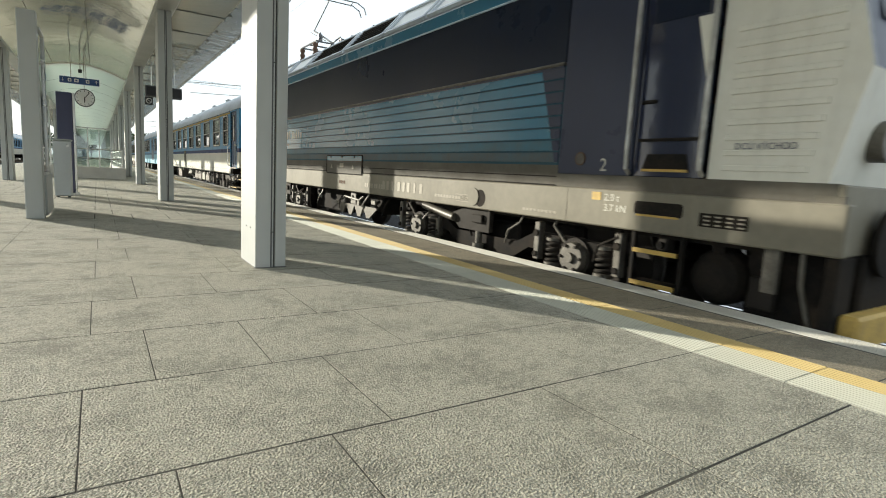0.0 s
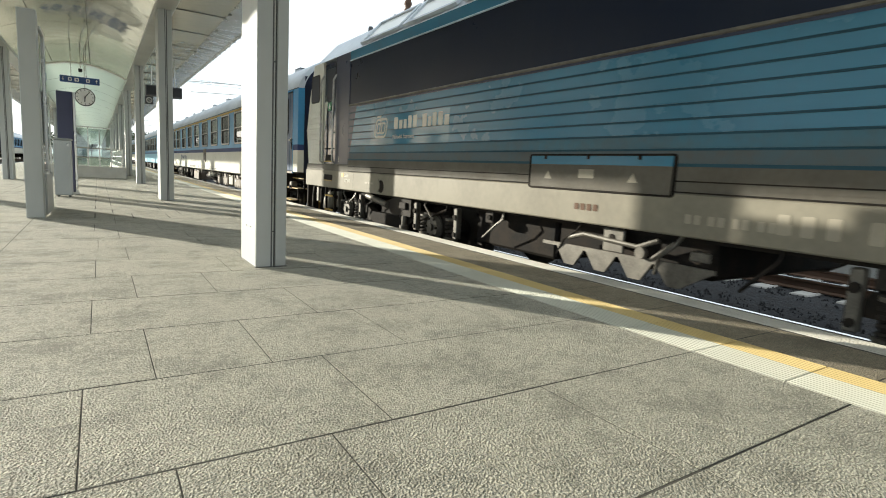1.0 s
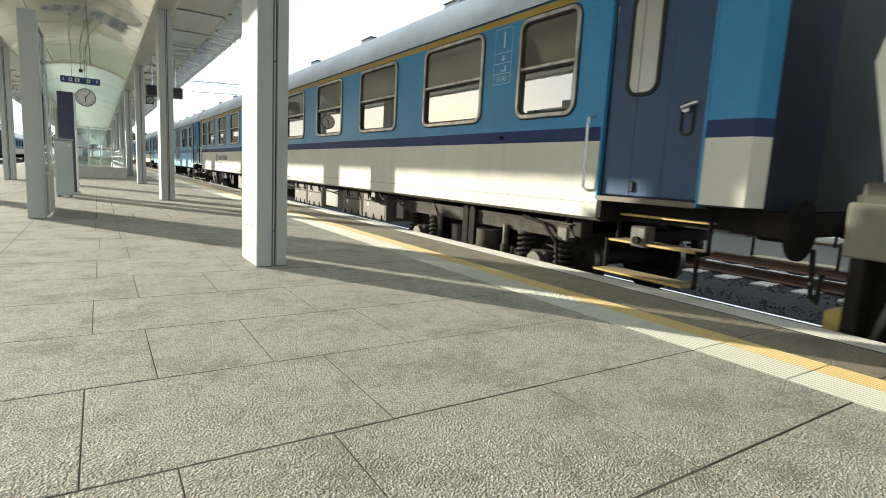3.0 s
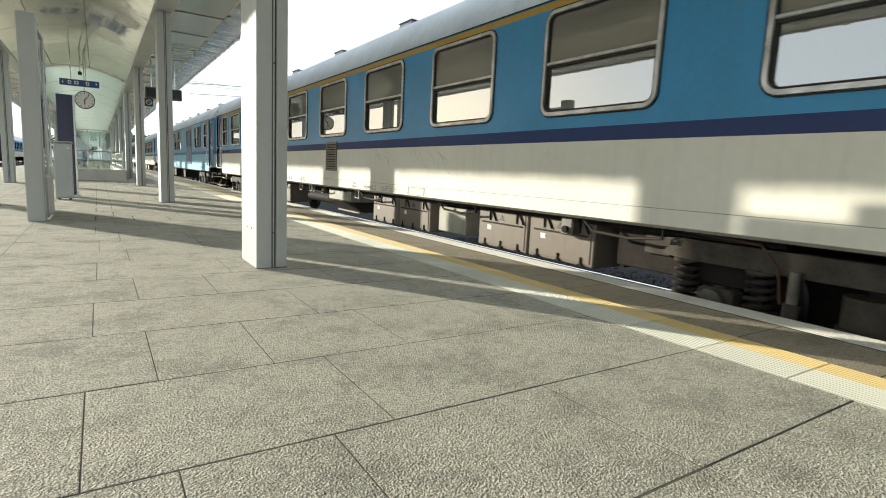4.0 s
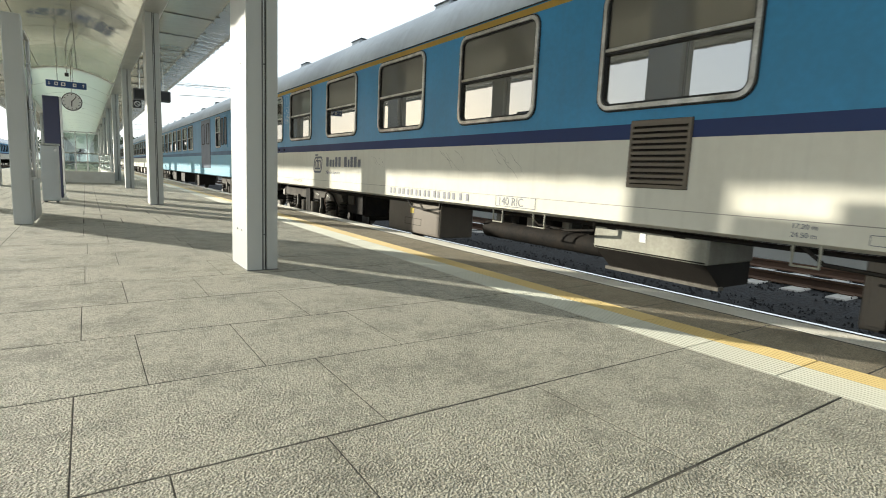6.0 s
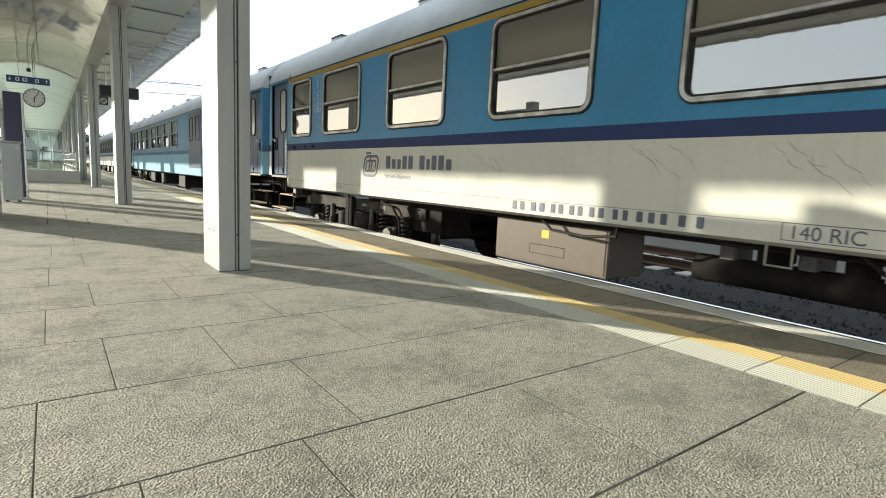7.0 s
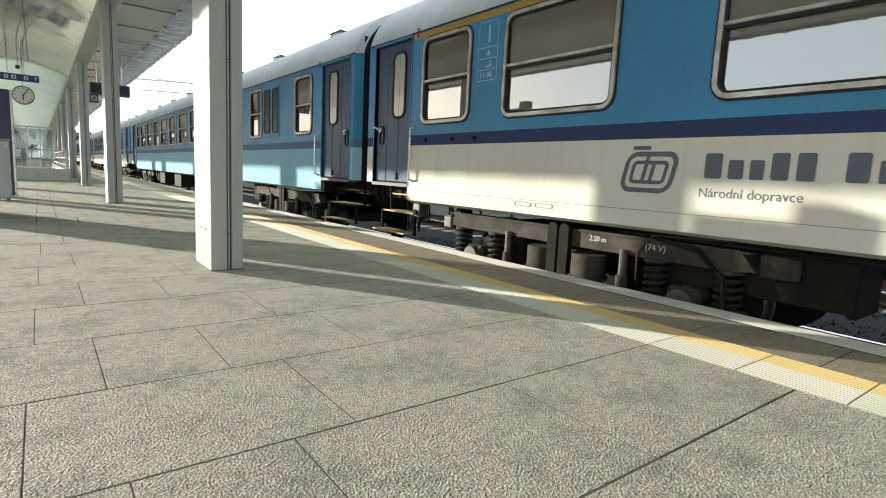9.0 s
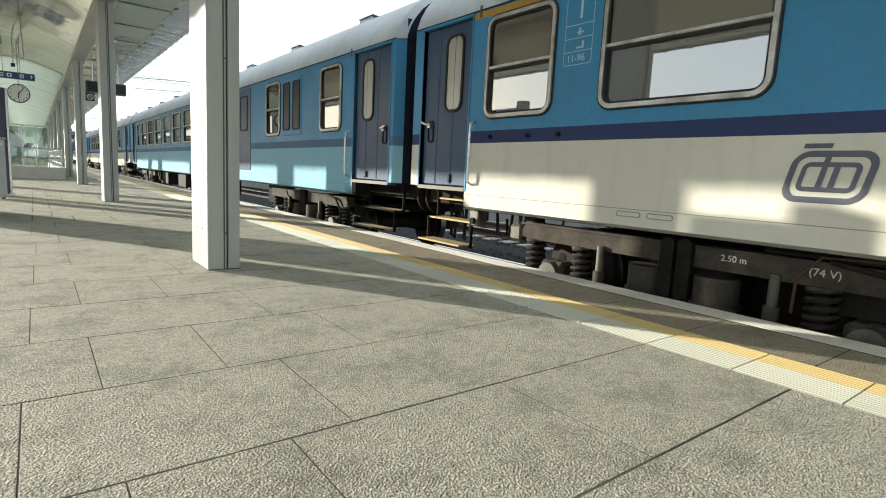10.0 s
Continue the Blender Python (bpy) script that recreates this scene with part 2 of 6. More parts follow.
STEPWOOD = surface("step_board", (0.50, 0.40, 0.24), 0.7, stretch=(8, 1, 8))
BRIGHT = surface("grey_casting", (0.15, 0.138, 0.114), 0.5, 0.2, big=8, grain=60, mix=0.9, other=(0.07, 0.062, 0.05))
LETTER = surface("lettering_grey", (0.11, 0.12, 0.16), 0.5)
LETTERPALE = surface("lettering_pale", (0.66, 0.64, 0.56), 0.5)
LETTERFADED = surface("lettering_faded", (0.34, 0.305, 0.235), 0.55)
LETTERBLUE = surface("lettering_light_blue", (0.50, 0.64, 0.74), 0.4)
FINELINE = surface("panel_line", (0.34, 0.32, 0.28), 0.6)
SCRATCH = surface("scratch_dirt", (0.26, 0.24, 0.20), 0.7)
TEAL = surface("teal_paint", (0.042, 0.178, 0.280), 0.26, big=1.2, grain=15, mix=0.6, streak=0.06, bump=0.05, bump_scale=4, dist=0.01, spec=0.32, other=(0.05, 0.16, 0.24))
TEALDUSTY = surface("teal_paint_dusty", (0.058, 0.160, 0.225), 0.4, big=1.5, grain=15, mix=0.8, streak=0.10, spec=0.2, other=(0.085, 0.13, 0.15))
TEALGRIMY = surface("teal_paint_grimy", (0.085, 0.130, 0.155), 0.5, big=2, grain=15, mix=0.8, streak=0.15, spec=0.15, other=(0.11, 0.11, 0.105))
# darkened teal: the shade between the ribs is put into this colour
RIBSHADE = surface("rib_groove_shade", (0.03, 0.085, 0.12), 0.6, spec=0.2)
LOCONAVY = surface("loco_navy", (0.036, 0.044, 0.078), 0.3, big=1.5, grain=15, bump=0.04, bump_scale=5, dist=0.01, streak=0.04, spec=0.2, other=(0.04, 0.045, 0.07))
LOCOGLASS = surface("loco_dark_band", (0.012, 0.018, 0.036), 0.3, other=(0.016, 0.022, 0.034), streak=0.02, spec=0.12)
LOCOGREY = surface("loco_frame_cream", (0.25, 0.23, 0.18), 0.5, big=1.5, grain=14, mix=0.7, streak=0.12, spec=0.15, other=(0.18, 0.165, 0.13))
LOCOCREAM = surface("loco_cab_cream", (0.80, 0.79, 0.72), 0.45, other=(0.68, 0.66, 0.58), big=1.2, grain=14, mix=0.6, streak=0.12, bump=0.03, bump_scale=6, dist=0.01, spec=0.05)
LOCOBROWN = surface("loco_grime_band", (0.135, 0.125, 0.105), 0.55, big=2, grain=20, streak=0.2, spec=0.1, other=(0.08, 0.07, 0.055))
FIRSTAID = surface("sign_green", (0.02, 0.28, 0.10), 0.4)
POINTER = surface("warning_yellow", (0.75, 0.55, 0.05), 0.4)
FOLIAGE = surface("foliage", (0.07, 0.10, 0.045), 0.8, other=(0.04, 0.06, 0.03), big=2, grain=8, mix=0.9)
PLASTER = surface("plaster", (0.55, 0.54, 0.50), 0.85, big=0.3, grain=4)

# ---- mesh tools ----
class Shape:
    """Points and faces with a material each, gathered into one mesh."""

    def __init__(self):
        self.v, self.f, self.m, self.mats = [], [], [], []

    def slot(self, material):
        if material not in self.mats:
            self.mats.append(material)
        return self.mats.index(material)

    def add(self, points, faces, material):
        k, s = len(self.v), self.slot(material)
        self.v.extend(tuple(p) for p in points)
        self.f.extend(tuple(k + i for i in f) for f in faces)
        self.m.extend([s] * len(faces))
        return self

    def box(self, x0, x1, y0, y1, z0, z1, material, bevel=0.0):
        lo, hi = (min(x0, x1), min(y0, y1), min(z0, z1)), (max(x0, x1), max(y0, y1), max(z0, z1))
        if not bevel:
            p = [(x, y, z) for x in (lo[0], hi[0]) for y in (lo[1], hi[1]) for z in (lo[2], hi[2])]
            return self.add(p, [(0, 1, 3, 2), (4, 6, 7, 5), (0, 4, 5, 1), (2, 3, 7, 6), (0, 2, 6, 4), (1, 5, 7, 3)], material)
        b = min(bevel, *[(h - l) * 0.45 for l, h in zip(lo, hi)])
        pts, ids = [], {}
        for sx in (0, 1):
            for sy in (0, 1):
                for sz in (0, 1):
                    s = (sx, sy, sz)
                    for axis in range(3):
                        ids[s, axis] = len(pts)
                        pts.append([(hi[i] if s[i] else lo[i]) + (0 if i == axis else (-b if s[i] else b)) for i in range(3)])
        faces = []
        for axis in range(3):
            i, j = [a for a in range(3) if a != axis]
            for side in (0, 1):
                def key(a, c):
                    s = [0, 0, 0]
                    s[axis], s[i], s[j] = side, a, c
                    return ids[tuple(s), axis]
                faces.append((key(0, 0), key(1, 0), key(1, 1), key(0, 1)))
        for along in range(3):
            i, j = [a for a in range(3) if a != along]
            for a in (0, 1):
                for c in (0, 1):
                    s0, s1 = [0, 0, 0], [0, 0, 0]
                    s0[i] = s1[i] = a
                    s0[j] = s1[j] = c
                    s1[along] = 1
                    faces.append((ids[tuple(s0), i], ids[tuple(s1), i], ids[tuple(s1), j], ids[tuple(s0), j]))
        for s in {k[0] for k in ids}:
            faces.append(tuple(ids[s, a] for a in range(3)))
        return self.add(pts, faces, material)

    def prism(self, outline, axis, a, b, material, caps=True):
        """An outline of (u, w) pairs drawn along an axis from a to b; u and w are the other two axes in order."""
        n = len(outline)

        def put(c, u, w):
            return {"x": (c, u, w), "y": (u, c, w), "z": (u, w, c)}[axis]
        pts = [put(a, u, w) for u, w in outline] + [put(b, u, w) for u, w in outline]
        faces = [(i, (i + 1) % n, n + (i + 1) % n, n + i) for i in range(n)]
        if caps:
            faces += [tuple(range(n)), tuple(range(n, 2 * n))]
        return self.add(pts, faces, material)

    def cylinder(self, axis, centre, r, a, b, material, n=20, r2=None):
        """A round bar along an axis from a to b; centre gives the other two axes in order; r2: the radius at b."""
        r2 = r if r2 is None else r2
        pts = []
        for c, q in ((a, r), (b, r2)):
            for i in range(n):
                t = 2 * math.pi * i / n
                u, w = centre[0] + q * math.cos(t), centre[1] + q * math.sin(t)
                pts.append({"x": (c, u, w), "y": (u, c, w), "z": (u, w, c)}[axis])
        faces = [(i, (i + 1) % n, n + (i + 1) % n, n + i) for i in range(n)] + [tuple(range(n)), tuple(range(n, 2 * n))]
        return self.add(pts, faces, material)

    def tube(self, points, r, material, n=8):
        """A bent pipe through the points."""
        P = [Vector(p) for p in points]
        pts = []
        up = None
        for i, p in enumerate(P):
            d = (P[min(i + 1, len(P) - 1)] - P[max(i - 1, 0)]).normalized()
            if up is None:
                up = d.orthogonal().normalized()
            side = (up - d * up.dot(d)).normalized()
            up = side
            other = d.cross(side)
            pts += [p + r * (math.cos(2 * math.pi * k / n) * side + math.sin(2 * math.pi * k / n) * other) for k in range(n)]
        faces = [(j * n + k, j * n + (k + 1) % n, (j + 1) * n + (k + 1) % n, (j + 1) * n + k) for j in range(len(P) - 1) for k in range(n)]
        faces += [tuple(range(n)), tuple(range((len(P) - 1) * n, len(P) * n))]
        return self.add(pts, faces, material)

    def ring(self, y0, y1, z0, z1, r, w, x0, x1, material, n=6):
        """A rounded rectangular frame of width w in the y-z plane, between x0 and x1."""
        def line(d, rad):
            out = []
            for cy, cz, t0 in ((y1 - d - rad, z1 - d - rad, 0), (y0 + d + rad, z1 - d - rad, 90), (y0 + d + rad, z0 + d + rad, 180), (y1 - d - rad, z0 + d + rad, 270)):
                out += [(cy + rad * math.cos(radians(t0 + 90 * k / n)), cz + rad * math.sin(radians(t0 + 90 * k / n))) for k in range(n + 1)]
            return out
        a, b = line(0, r), line(w, max(0.004, r - w))
        a2 = line(w * 0.2, max(0.004, r - w * 0.2))
        m = len(a)
        pts = [(x1, *p) for p in a] + [(x0, *p) for p in a2] + [(x0, *p) for p in b] + [(x1, *p) for p in b]
        faces = [(k * m + i, k * m + (i + 1) % m, (k + 1) * m + (i + 1) % m, (k + 1) * m + i) for k in range(3) for i in range(m)]
        return self.add(pts, faces, material)

    def mesh(self, name, smooth=True, weld=False):
        me = bpy.data.meshes.new(name)
        me.from_pydata(self.v, [], self.f)
        for m in self.mats:
            me.materials.append(m)
        me.polygons.foreach_set("material_index", self.m)
        bm = bmesh.new()
        bm.from_mesh(me)
        if weld:
            bmesh.ops.remove_doubles(bm, verts=bm.verts, dist=0.0002)
        bmesh.ops.recalc_face_normals(bm, faces=bm.faces)
        bm.to_mesh(me)
        bm.free()
        if smooth:
            me.polygons.foreach_set("use_smooth", [True] * len(me.polygons))
            me.set_sharp_from_angle(angle=radians(32))
        return me


def rounded(y0, y1, z0, z1, r, n=5):
    out = []
    for cy, cz, t0 in ((y1 - r, z1 - r, 0), (y0 + r, z1 - r, 90), (y0 + r, z0 + r, 180), (y1 - r, z0 + r, 270)):
        out += [(cy + r * math.cos(radians(t0 + 90 * k / n)), cz + r * math.sin(radians(t0 + 90 * k / n))) for k in range(n + 1)]
    return out


def part(name, shape, parent, label="", at=None):
    ob = new(name, shape.mesh(name) if isinstance(shape, Shape) else shape)
    ob.parent = parent
    if at is not None:
        ob.matrix_basis = at
    if label:
        tagged(ob, label)
    return ob


def thing(name, label, category, at=None, shape=None, group="", kind=""):
    ob = new(name, shape.mesh(name) if shape else None)
    if at is not None:
        ob.matrix_basis = at
    return tagged(ob, label, category, group, kind)


TEXTS = {}


def lettering(text, height, material, depth=0.002):
    """A mesh of built-in letters, capitals of that height, that starts at the origin and reads along +x."""
    key = (text, height, material.name)
    if key not in TEXTS:
        cu = bpy.data.curves.new("lettering", "FONT")
        cu.body, cu.size, cu.extrude = text, height / 0.69, depth / 2
        ob = new("lettering_source", cu)
        bpy.context.view_layer.update()
        me = bpy.data.meshes.new_from_object(ob.evaluated_get(bpy.context.evaluated_depsgraph_get()))
        me.materials.clear()
        me.materials.append(material)
        bpy.data.objects.remove(ob)
        bpy.data.curves.remove(cu)
        TEXTS[key] = me
    return TEXTS[key]


def on_side(x, y, z):
    """The pose of writing on a side that faces -x, which reads towards -y."""
    return Matrix(((0, 0, -1, x), (-1, 0, 0, y), (0, 1, 0, z), (0, 0, 0, 1)))

# ---- ground, track, platform ----
def structure(name, label, category, shape, at=None):
    return thing(name, label, category, at, shape, kind="structure")


g = Shape()
g.box(-900, 900, -600, 1500, -1.6, -0.95, EARTH)
structure("ground", "flat bare earth reaching the horizon", "ground", g)

TRACK_X, RAIL_Z, TRACK_LIFT = 5.18, -0.55, 0.05  # heights on the train count from RAIL_Z, the rail heads lie TRACK_LIFT above it


def track(cx, y0, y1, label):
    t = thing("railway_track", label, "track", pose(0, 0, TRACK_LIFT), kind="structure")
    bed = Shape()
    bed.prism([(cx - 2.4, -0.96), (cx - 1.62, -0.74), (cx + 1.62, -0.74), (cx + 2.4, -0.96)], "y", y0, y1, BALLAST)
    part("ballast_bed", bed, t)
    for sx in (-0.7525, 0.7525):
        foot, head = Shape(), Shape()
        prof = [(-0.07, -0.72), (0.07, -0.72), (0.07, -0.705), (0.012, -0.68), (0.012, -0.60), (0.036, -0.585), (0.036, -0.556), (-0.036, -0.556), (-0.036, -0.585), (-0.012, -0.60), (-0.012, -0.68), (-0.07, -0.705)]
        foot.prism([(cx + sx + u, w) for u, w in prof], "y", y0, y1, RUST)
        head.box(cx + sx - 0.034, cx + sx + 0.034, y0, y1, -0.556, -0.55, RAILTOP)
        rail = part("rail", foot, t)
        part("rail_head", head, rail, "polished steel running surface")
    s = Shape()
    s.box(-1.28, 1.28, -0.13, 0.13, -0.86, -0.715, SLEEPER, 0.02)
    s.box(-0.90, -0.60, -0.09, 0.09, -0.72, -0.700, RUST)
    s.box(0.60, 0.90, -0.09, 0.09, -0.72, -0.700, RUST)
    me = s.mesh("sleeper")
    for k in range(130):
        y = -9 + 0.6 * k
        if y0 < y < y1:
            part("sleeper", me, t, at=pose(cx, y, 0))
    return t


track(TRACK_X, -60, 400, "railway track with concrete sleepers on dark ballast")
track(TRACK_X + 4.75, -60, 400, "railway track with concrete sleepers on dark ballast")
track(-10.35, -60, 400, "railway track with concrete sleepers on dark ballast")

# loose stones near the platform
rng = random.Random(3)
st = Shape()
for k in range(9000):
    x, y = rng.uniform(3.6, 11.5), rng.uniform(-2.5, 11)
    r = rng.uniform(0.012, 0.03)
    z = -0.69 if abs(x - 5.18) < 1.7 or abs(x - 9.93) < 1.7 else -0.78
    a = rng.uniform(0, 6.28)
    pts = [(x + r * math.cos(a + 2.09 * i) * rng.uniform(0.7, 1.3), y + r * math.sin(a + 2.09 * i) * rng.uniform(0.7, 1.3), z + rng.uniform(-0.006, 0.004)) for i in range(3)]
    pts.append((x + rng.uniform(-0.3, 0.3) * r, y + rng.uniform(-0.3, 0.3) * r, z + r * rng.uniform(0.9, 1.5)))
    st.add(pts, [(0, 1, 3), (1, 2, 3), (2, 0, 3), (0, 2, 1)], BALLAST)
ob = new("ballast_stones", st.mesh("ballast_stones", smooth=False))
tagged(ob, "dark crushed stone between the rails", "ballast", kind="stuff")

# platform body
EDGE_X, LEFT_X, Y0, Y1 = 3.57, -4.6, -12.0, 190.0
p = Shape()
p.box(LEFT_X + 0.18, EDGE_X - 0.12, Y0, Y1, -0.95, -0.035, CONCRETE)
p.box(EDGE_X - 0.12, EDGE_X - 0.06, Y0, Y1, -0.95, -0.16, CONCRETE)
platform = structure("platform", "grey granite station platform with pale and yellow guide strips", "platform", p)
p = Shape()
p.box(LEFT_X + 0.2, 3.36, Y0, Y1, -0.036, -0.0012, JOINT)
part("joint_bed", p, platform, "dark sand in the joints")


q = Shape()
q.box(11.66, 16.5, -60, Y1, -0.95, -0.14, CONCRETE)
q.box(11.58, 12.2, -60, Y1, -0.14, -0.02, COPING, 0.01)
q.box(12.2, 16.5, -60, Y1, -0.14, -0.02, CONCRETE)
structure("platform_2", "pale concrete platform beyond the second track", "platform", q)


def coping(x0, x1, ribs):
    c = Shape()
    c.box(x0, x1, Y0, Y1, -0.16, 0, COPING, 0.012)
    for k in range(ribs):
        xr = x0 + 0.03 + 0.026 * k
        c.box(xr, xr + 0.012, -3, 14, 0, 0.0035, COPING)
    return c


part("coping", coping(3.37, EDGE_X, 7), platform, "pale concrete edge with fine ribs")
part("coping", coping(LEFT_X, LEFT_X + 0.2, 0), platform)

# ---- canopy and columns ----
BAY = 7.4


def column(x0, y0, height, base_y=0.0):
    """A boxed steel column of two channels with a narrow slot, cover strips and screws."""
    c = thing("canopy_column", "tall grey painted steel column with a slotted face", "column", pose(x0, y0, 0), group="canopy columns")
    w, d = 0.235, 0.50
    s = Shape()
    s.box(0, 0.135, 0, d, 0, height, COLUMN, 0.006)
    part("channel", s, c)
    s = Shape()
    s.box(0.150, w, 0.012, d, 0, height, COLUMN, 0.005)
    part("channel", s, c)
    s = Shape()
    s.box(0.134, 0.151, 0.03, d - 0.03, 0, height, SLOT)
    part("slot", s, c, "dark recessed joint")
    s = Shape()
    s.box(0.112, 0.122, -0.0025, 0.004, 0, height, SLOT)
    part("cover_strip", s, c, "dark narrow rubber strip")
    screw = Shape().cylinder("y", (0, 0), 0.006, -0.004, 0.002, SLOT, 8).mesh("screw")
    for z in (0.28, 1.55, 2.8):
        part("screw", screw, c, at=pose(0.128, 0, z))
    side = Shape().cylinder("x", (0, 0), 0.006, -0.004, 0.002, SLOT, 8).mesh("screw")
    for z in (0.30, 1.56, 2.82):
        for y in (0.16, 0.30):
            part("screw", side, c, at=pose(0, y, z))
    s = Shape()
    s.box(-0.002, w + 0.002, -0.002, d + 0.002, 0, 0.006, SLOT)
    part("foot_joint", s, c)
    return c


first = column(1.0, 4.16, 3.53)
for k in range(-1, 24):
    if k:
        copy_thing(first, pose(1.0, 4.16 + BAY * k, 0))
    if k > 0:
        copy_thing(first, pose(-2.20, 4.10 + BAY * k, 0))

CY0, CY1 = -12.0, 185.0
for name, x0, x1 in (("beam", 0.96, 1.29), ("beam", -2.27, -1.94)):
    s = Shape()
    s.box(x0, x1, CY0, CY1, 3.525, 4.12, BEAM, 0.01)
    structure("canopy_beam", "long grey painted steel beam over the column row", "beam", s)
# barrel vault between the beams, polished near the camera, pale further on
XA, XB, ZS, RISE = -1.94, 0.96, 3.61, 0.40


def vault(y0, y1, material, name, label, pitch, seams, thick=0.06, w=0.02):
    s = Shape()
    n = 16
    under = [(XA + (XB - XA) * i / n, ZS + RISE * math.sin(math.pi * i / n) ** 0.85) for i in range(n + 1)]
    over = [(x, z + thick) for x, z in reversed(under)]
    s.prism(under + over, "y", y0, y1, material)
    k = y0 + pitch
    while k < y1:
        for (xa, za), (xb, zb) in zip(under, under[1:]):
            s.add([(xa, k, za - 0.004), (xb, k, zb - 0.004), (xb, k + w, zb - 0.004), (xa, k + w, za - 0.004)], [(0, 1, 2, 3)], SEAM)
        k += pitch
    for i in seams:
        x, z = under[i]
        s.box(x - 0.008, x + 0.008, y0, y1, z - 0.006, z - 0.002, SEAM)
    return structure(name, label, "ceiling", s)


vault(CY0, 23.6, SHINY, "ceiling", "vaulted ceiling of polished beige metal panels", 3.2, (4, 10))
vault(23.9, CY1, VAULT, "ceiling", "pale green vaulted ceiling with ribs", 4.17, (), w=0.07)
s = Shape()
n = 16
arch = [(XA + (XB - XA) * i / n, ZS - 0.02 + RISE * math.sin(math.pi * i / n) ** 0.85) for i in range(n + 1)]
s.prism(arch + [(x, z + 0.09) for x, z in reversed(arch)], "y", 23.6, 23.9, WHITE)
structure("ceiling", "white arched trim across the vaulted ceiling", "ceiling", s)


def wing(sign, x_in, x_mid, x_out, name):
    s = Shape()
    # inner polished panels, then a lighter fascia with a small step
    s.prism([(x_in, 3.97), (x_mid, 4.02), (x_mid, 4.10), (x_in, 4.14)], "y", CY0, CY1, WINGMETAL)
    s.prism([(x_mid, 3.985), (x_out, 3.945), (x_out, 4.06), (x_mid, 4.10)], "y", CY0, CY1, FASCIA)
    k = CY0
    while k < 90:
        s.box(min(x_in, x_mid), max(x_in, x_mid), k, k + 0.02, 3.962, 3.985, SEAM)
        k += 2.1
    rc = random.Random(9)
    for j in range(120):  # clips and folded tabs along the edge strip
        yc = CY0 + 8 + 0.62 * j + rc.uniform(-0.1, 0.1)
        xc = x_mid + sign * rc.choice((0.02, 0.05, 0.30))
        s.box(xc - 0.03, xc + 0.03, yc, yc + rc.uniform(0.05, 0.22), 3.955, 3.99, rc.choice((SEAM, FASCIA, STEEL)), 0.004)
        s.box(x_out - 0.02, x_out + 0.015, yc, yc + rc.uniform(0.06, 0.12), 3.885, 3.93, FASCIA)
    rail_x = x_out - sign * 0.03
    s.box(min(rail_x, x_out), max(rail_x, x_out), CY0, CY1, 3.90, 4.08, FASCIA)
    return structure(name, "canopy wing of polished panels with a pale edge", "ceiling", s)


wing(1, 1.29, 2.50, 3.10, "ceiling")
wing(-1, -2.27, -3.55, -4.25, "ceiling")
s = Shape()
s.prism([(-4.25, 4.07), (-0.6, 4.42), (3.10, 4.07), (3.10, 4.14), (-0.6, 4.55), (-4.25, 4.14)], "y", CY0, 23.6, ROOFTOP)
s.prism([(1.20, 4.13), (3.10, 4.07), (3.10, 4.14), (1.20, 4.20)], "y", 23.6, CY1, ROOFTOP)
s.prism([(-4.25, 4.07), (-2.2, 4.13), (-2.2, 4.20), (-4.25, 4.14)], "y", 23.6, CY1, ROOFTOP)
structure("canopy_roof", "flat grey sheet roof over the canopy", "roof", s)

# ---- things on the platform ----
# glazed end screen of the stair
sc = thing("stair_screen", "grey steel screen post with a tinted glass pane", "screen", pose(-0.735, 8.01, 0))
s = Shape()
s.box(0, 0.18, 0, 0.22, 0, 2.41, COLUMN, 0.008)
part("post", s, sc)
s = Shape()
s.box(0.15, 0.20, 0.22, 1.28, 0.02, 0.52, BIN, 0.006)
part("kick_plate", s, sc, "dull sheet metal kick plate")
s = Shape()
s.box(0.165, 0.18, 0.22, 0.76, 0.55, 2.24, SCREENGLASS)
part("pane", s, sc, "grey tinted glass pane")
s = Shape()
s.box(0.165, 0.18, 0.815, 1.28, 0.525, 2.27, PANE)
part("pane", s, sc, "clear glass pane").visible_shadow = False
for z in (0.52, 2.24):
    s = Shape()
    s.box(0.15, 0.20, 0.22, 0.80, z, z + 0.035, STEEL, 0.005)
    part("rail", s, sc)
s = Shape()
s.box(0.15, 0.20, 0.76, 0.81, 0.52, 2.28, STEEL, 0.005)
part("end_post", s, sc)

# litter bin in front of a navy totem
b = thing("litter_bin", "galvanised sheet metal litter bin with a lid", "bin", pose(-0.67, 12.0, 0))
s = Shape()
s.box(0, 0.27, 0, 0.27, 0.03, 1.03, BIN, 0.015)
part("body", s, b)
s = Shape()
s.box(-0.02, 0.29, -0.02, 0.29, 1.03, 1.06, BIN, 0.012)
part("lid", s, b)
s = Shape()
s.box(0.20, 0.24, -0.012, 0.004, 0.92, 0.97, STEEL, 0.004)
part("lock", s, b)
for fx in (0.03, 0.20):
    s = Shape()
    s.box(fx, fx + 0.04, 0.05, 0.22, 0, 0.03, SLOT)
    part("foot", s, b)
t = thing("information_totem", "dark navy information totem standing behind a bin", "totem", pose(-0.64, 12.9, 0))
s = Shape()
s.box(0, 0.26, 0, 0.14, 0.04, 1.98, TOTEM, 0.01)
part("panel", s, t)
s = Shape()
s.box(0.26, 0.30, 0, 0.14, 0, 1.98, STEEL, 0.006)
part("side_post", s, t, "brushed steel edge post")
s = Shape()
s.box(-0.03, 0.33, -0.05, 0.19, 0, 0.04, STEEL, 0.005)
part("base", s, t)


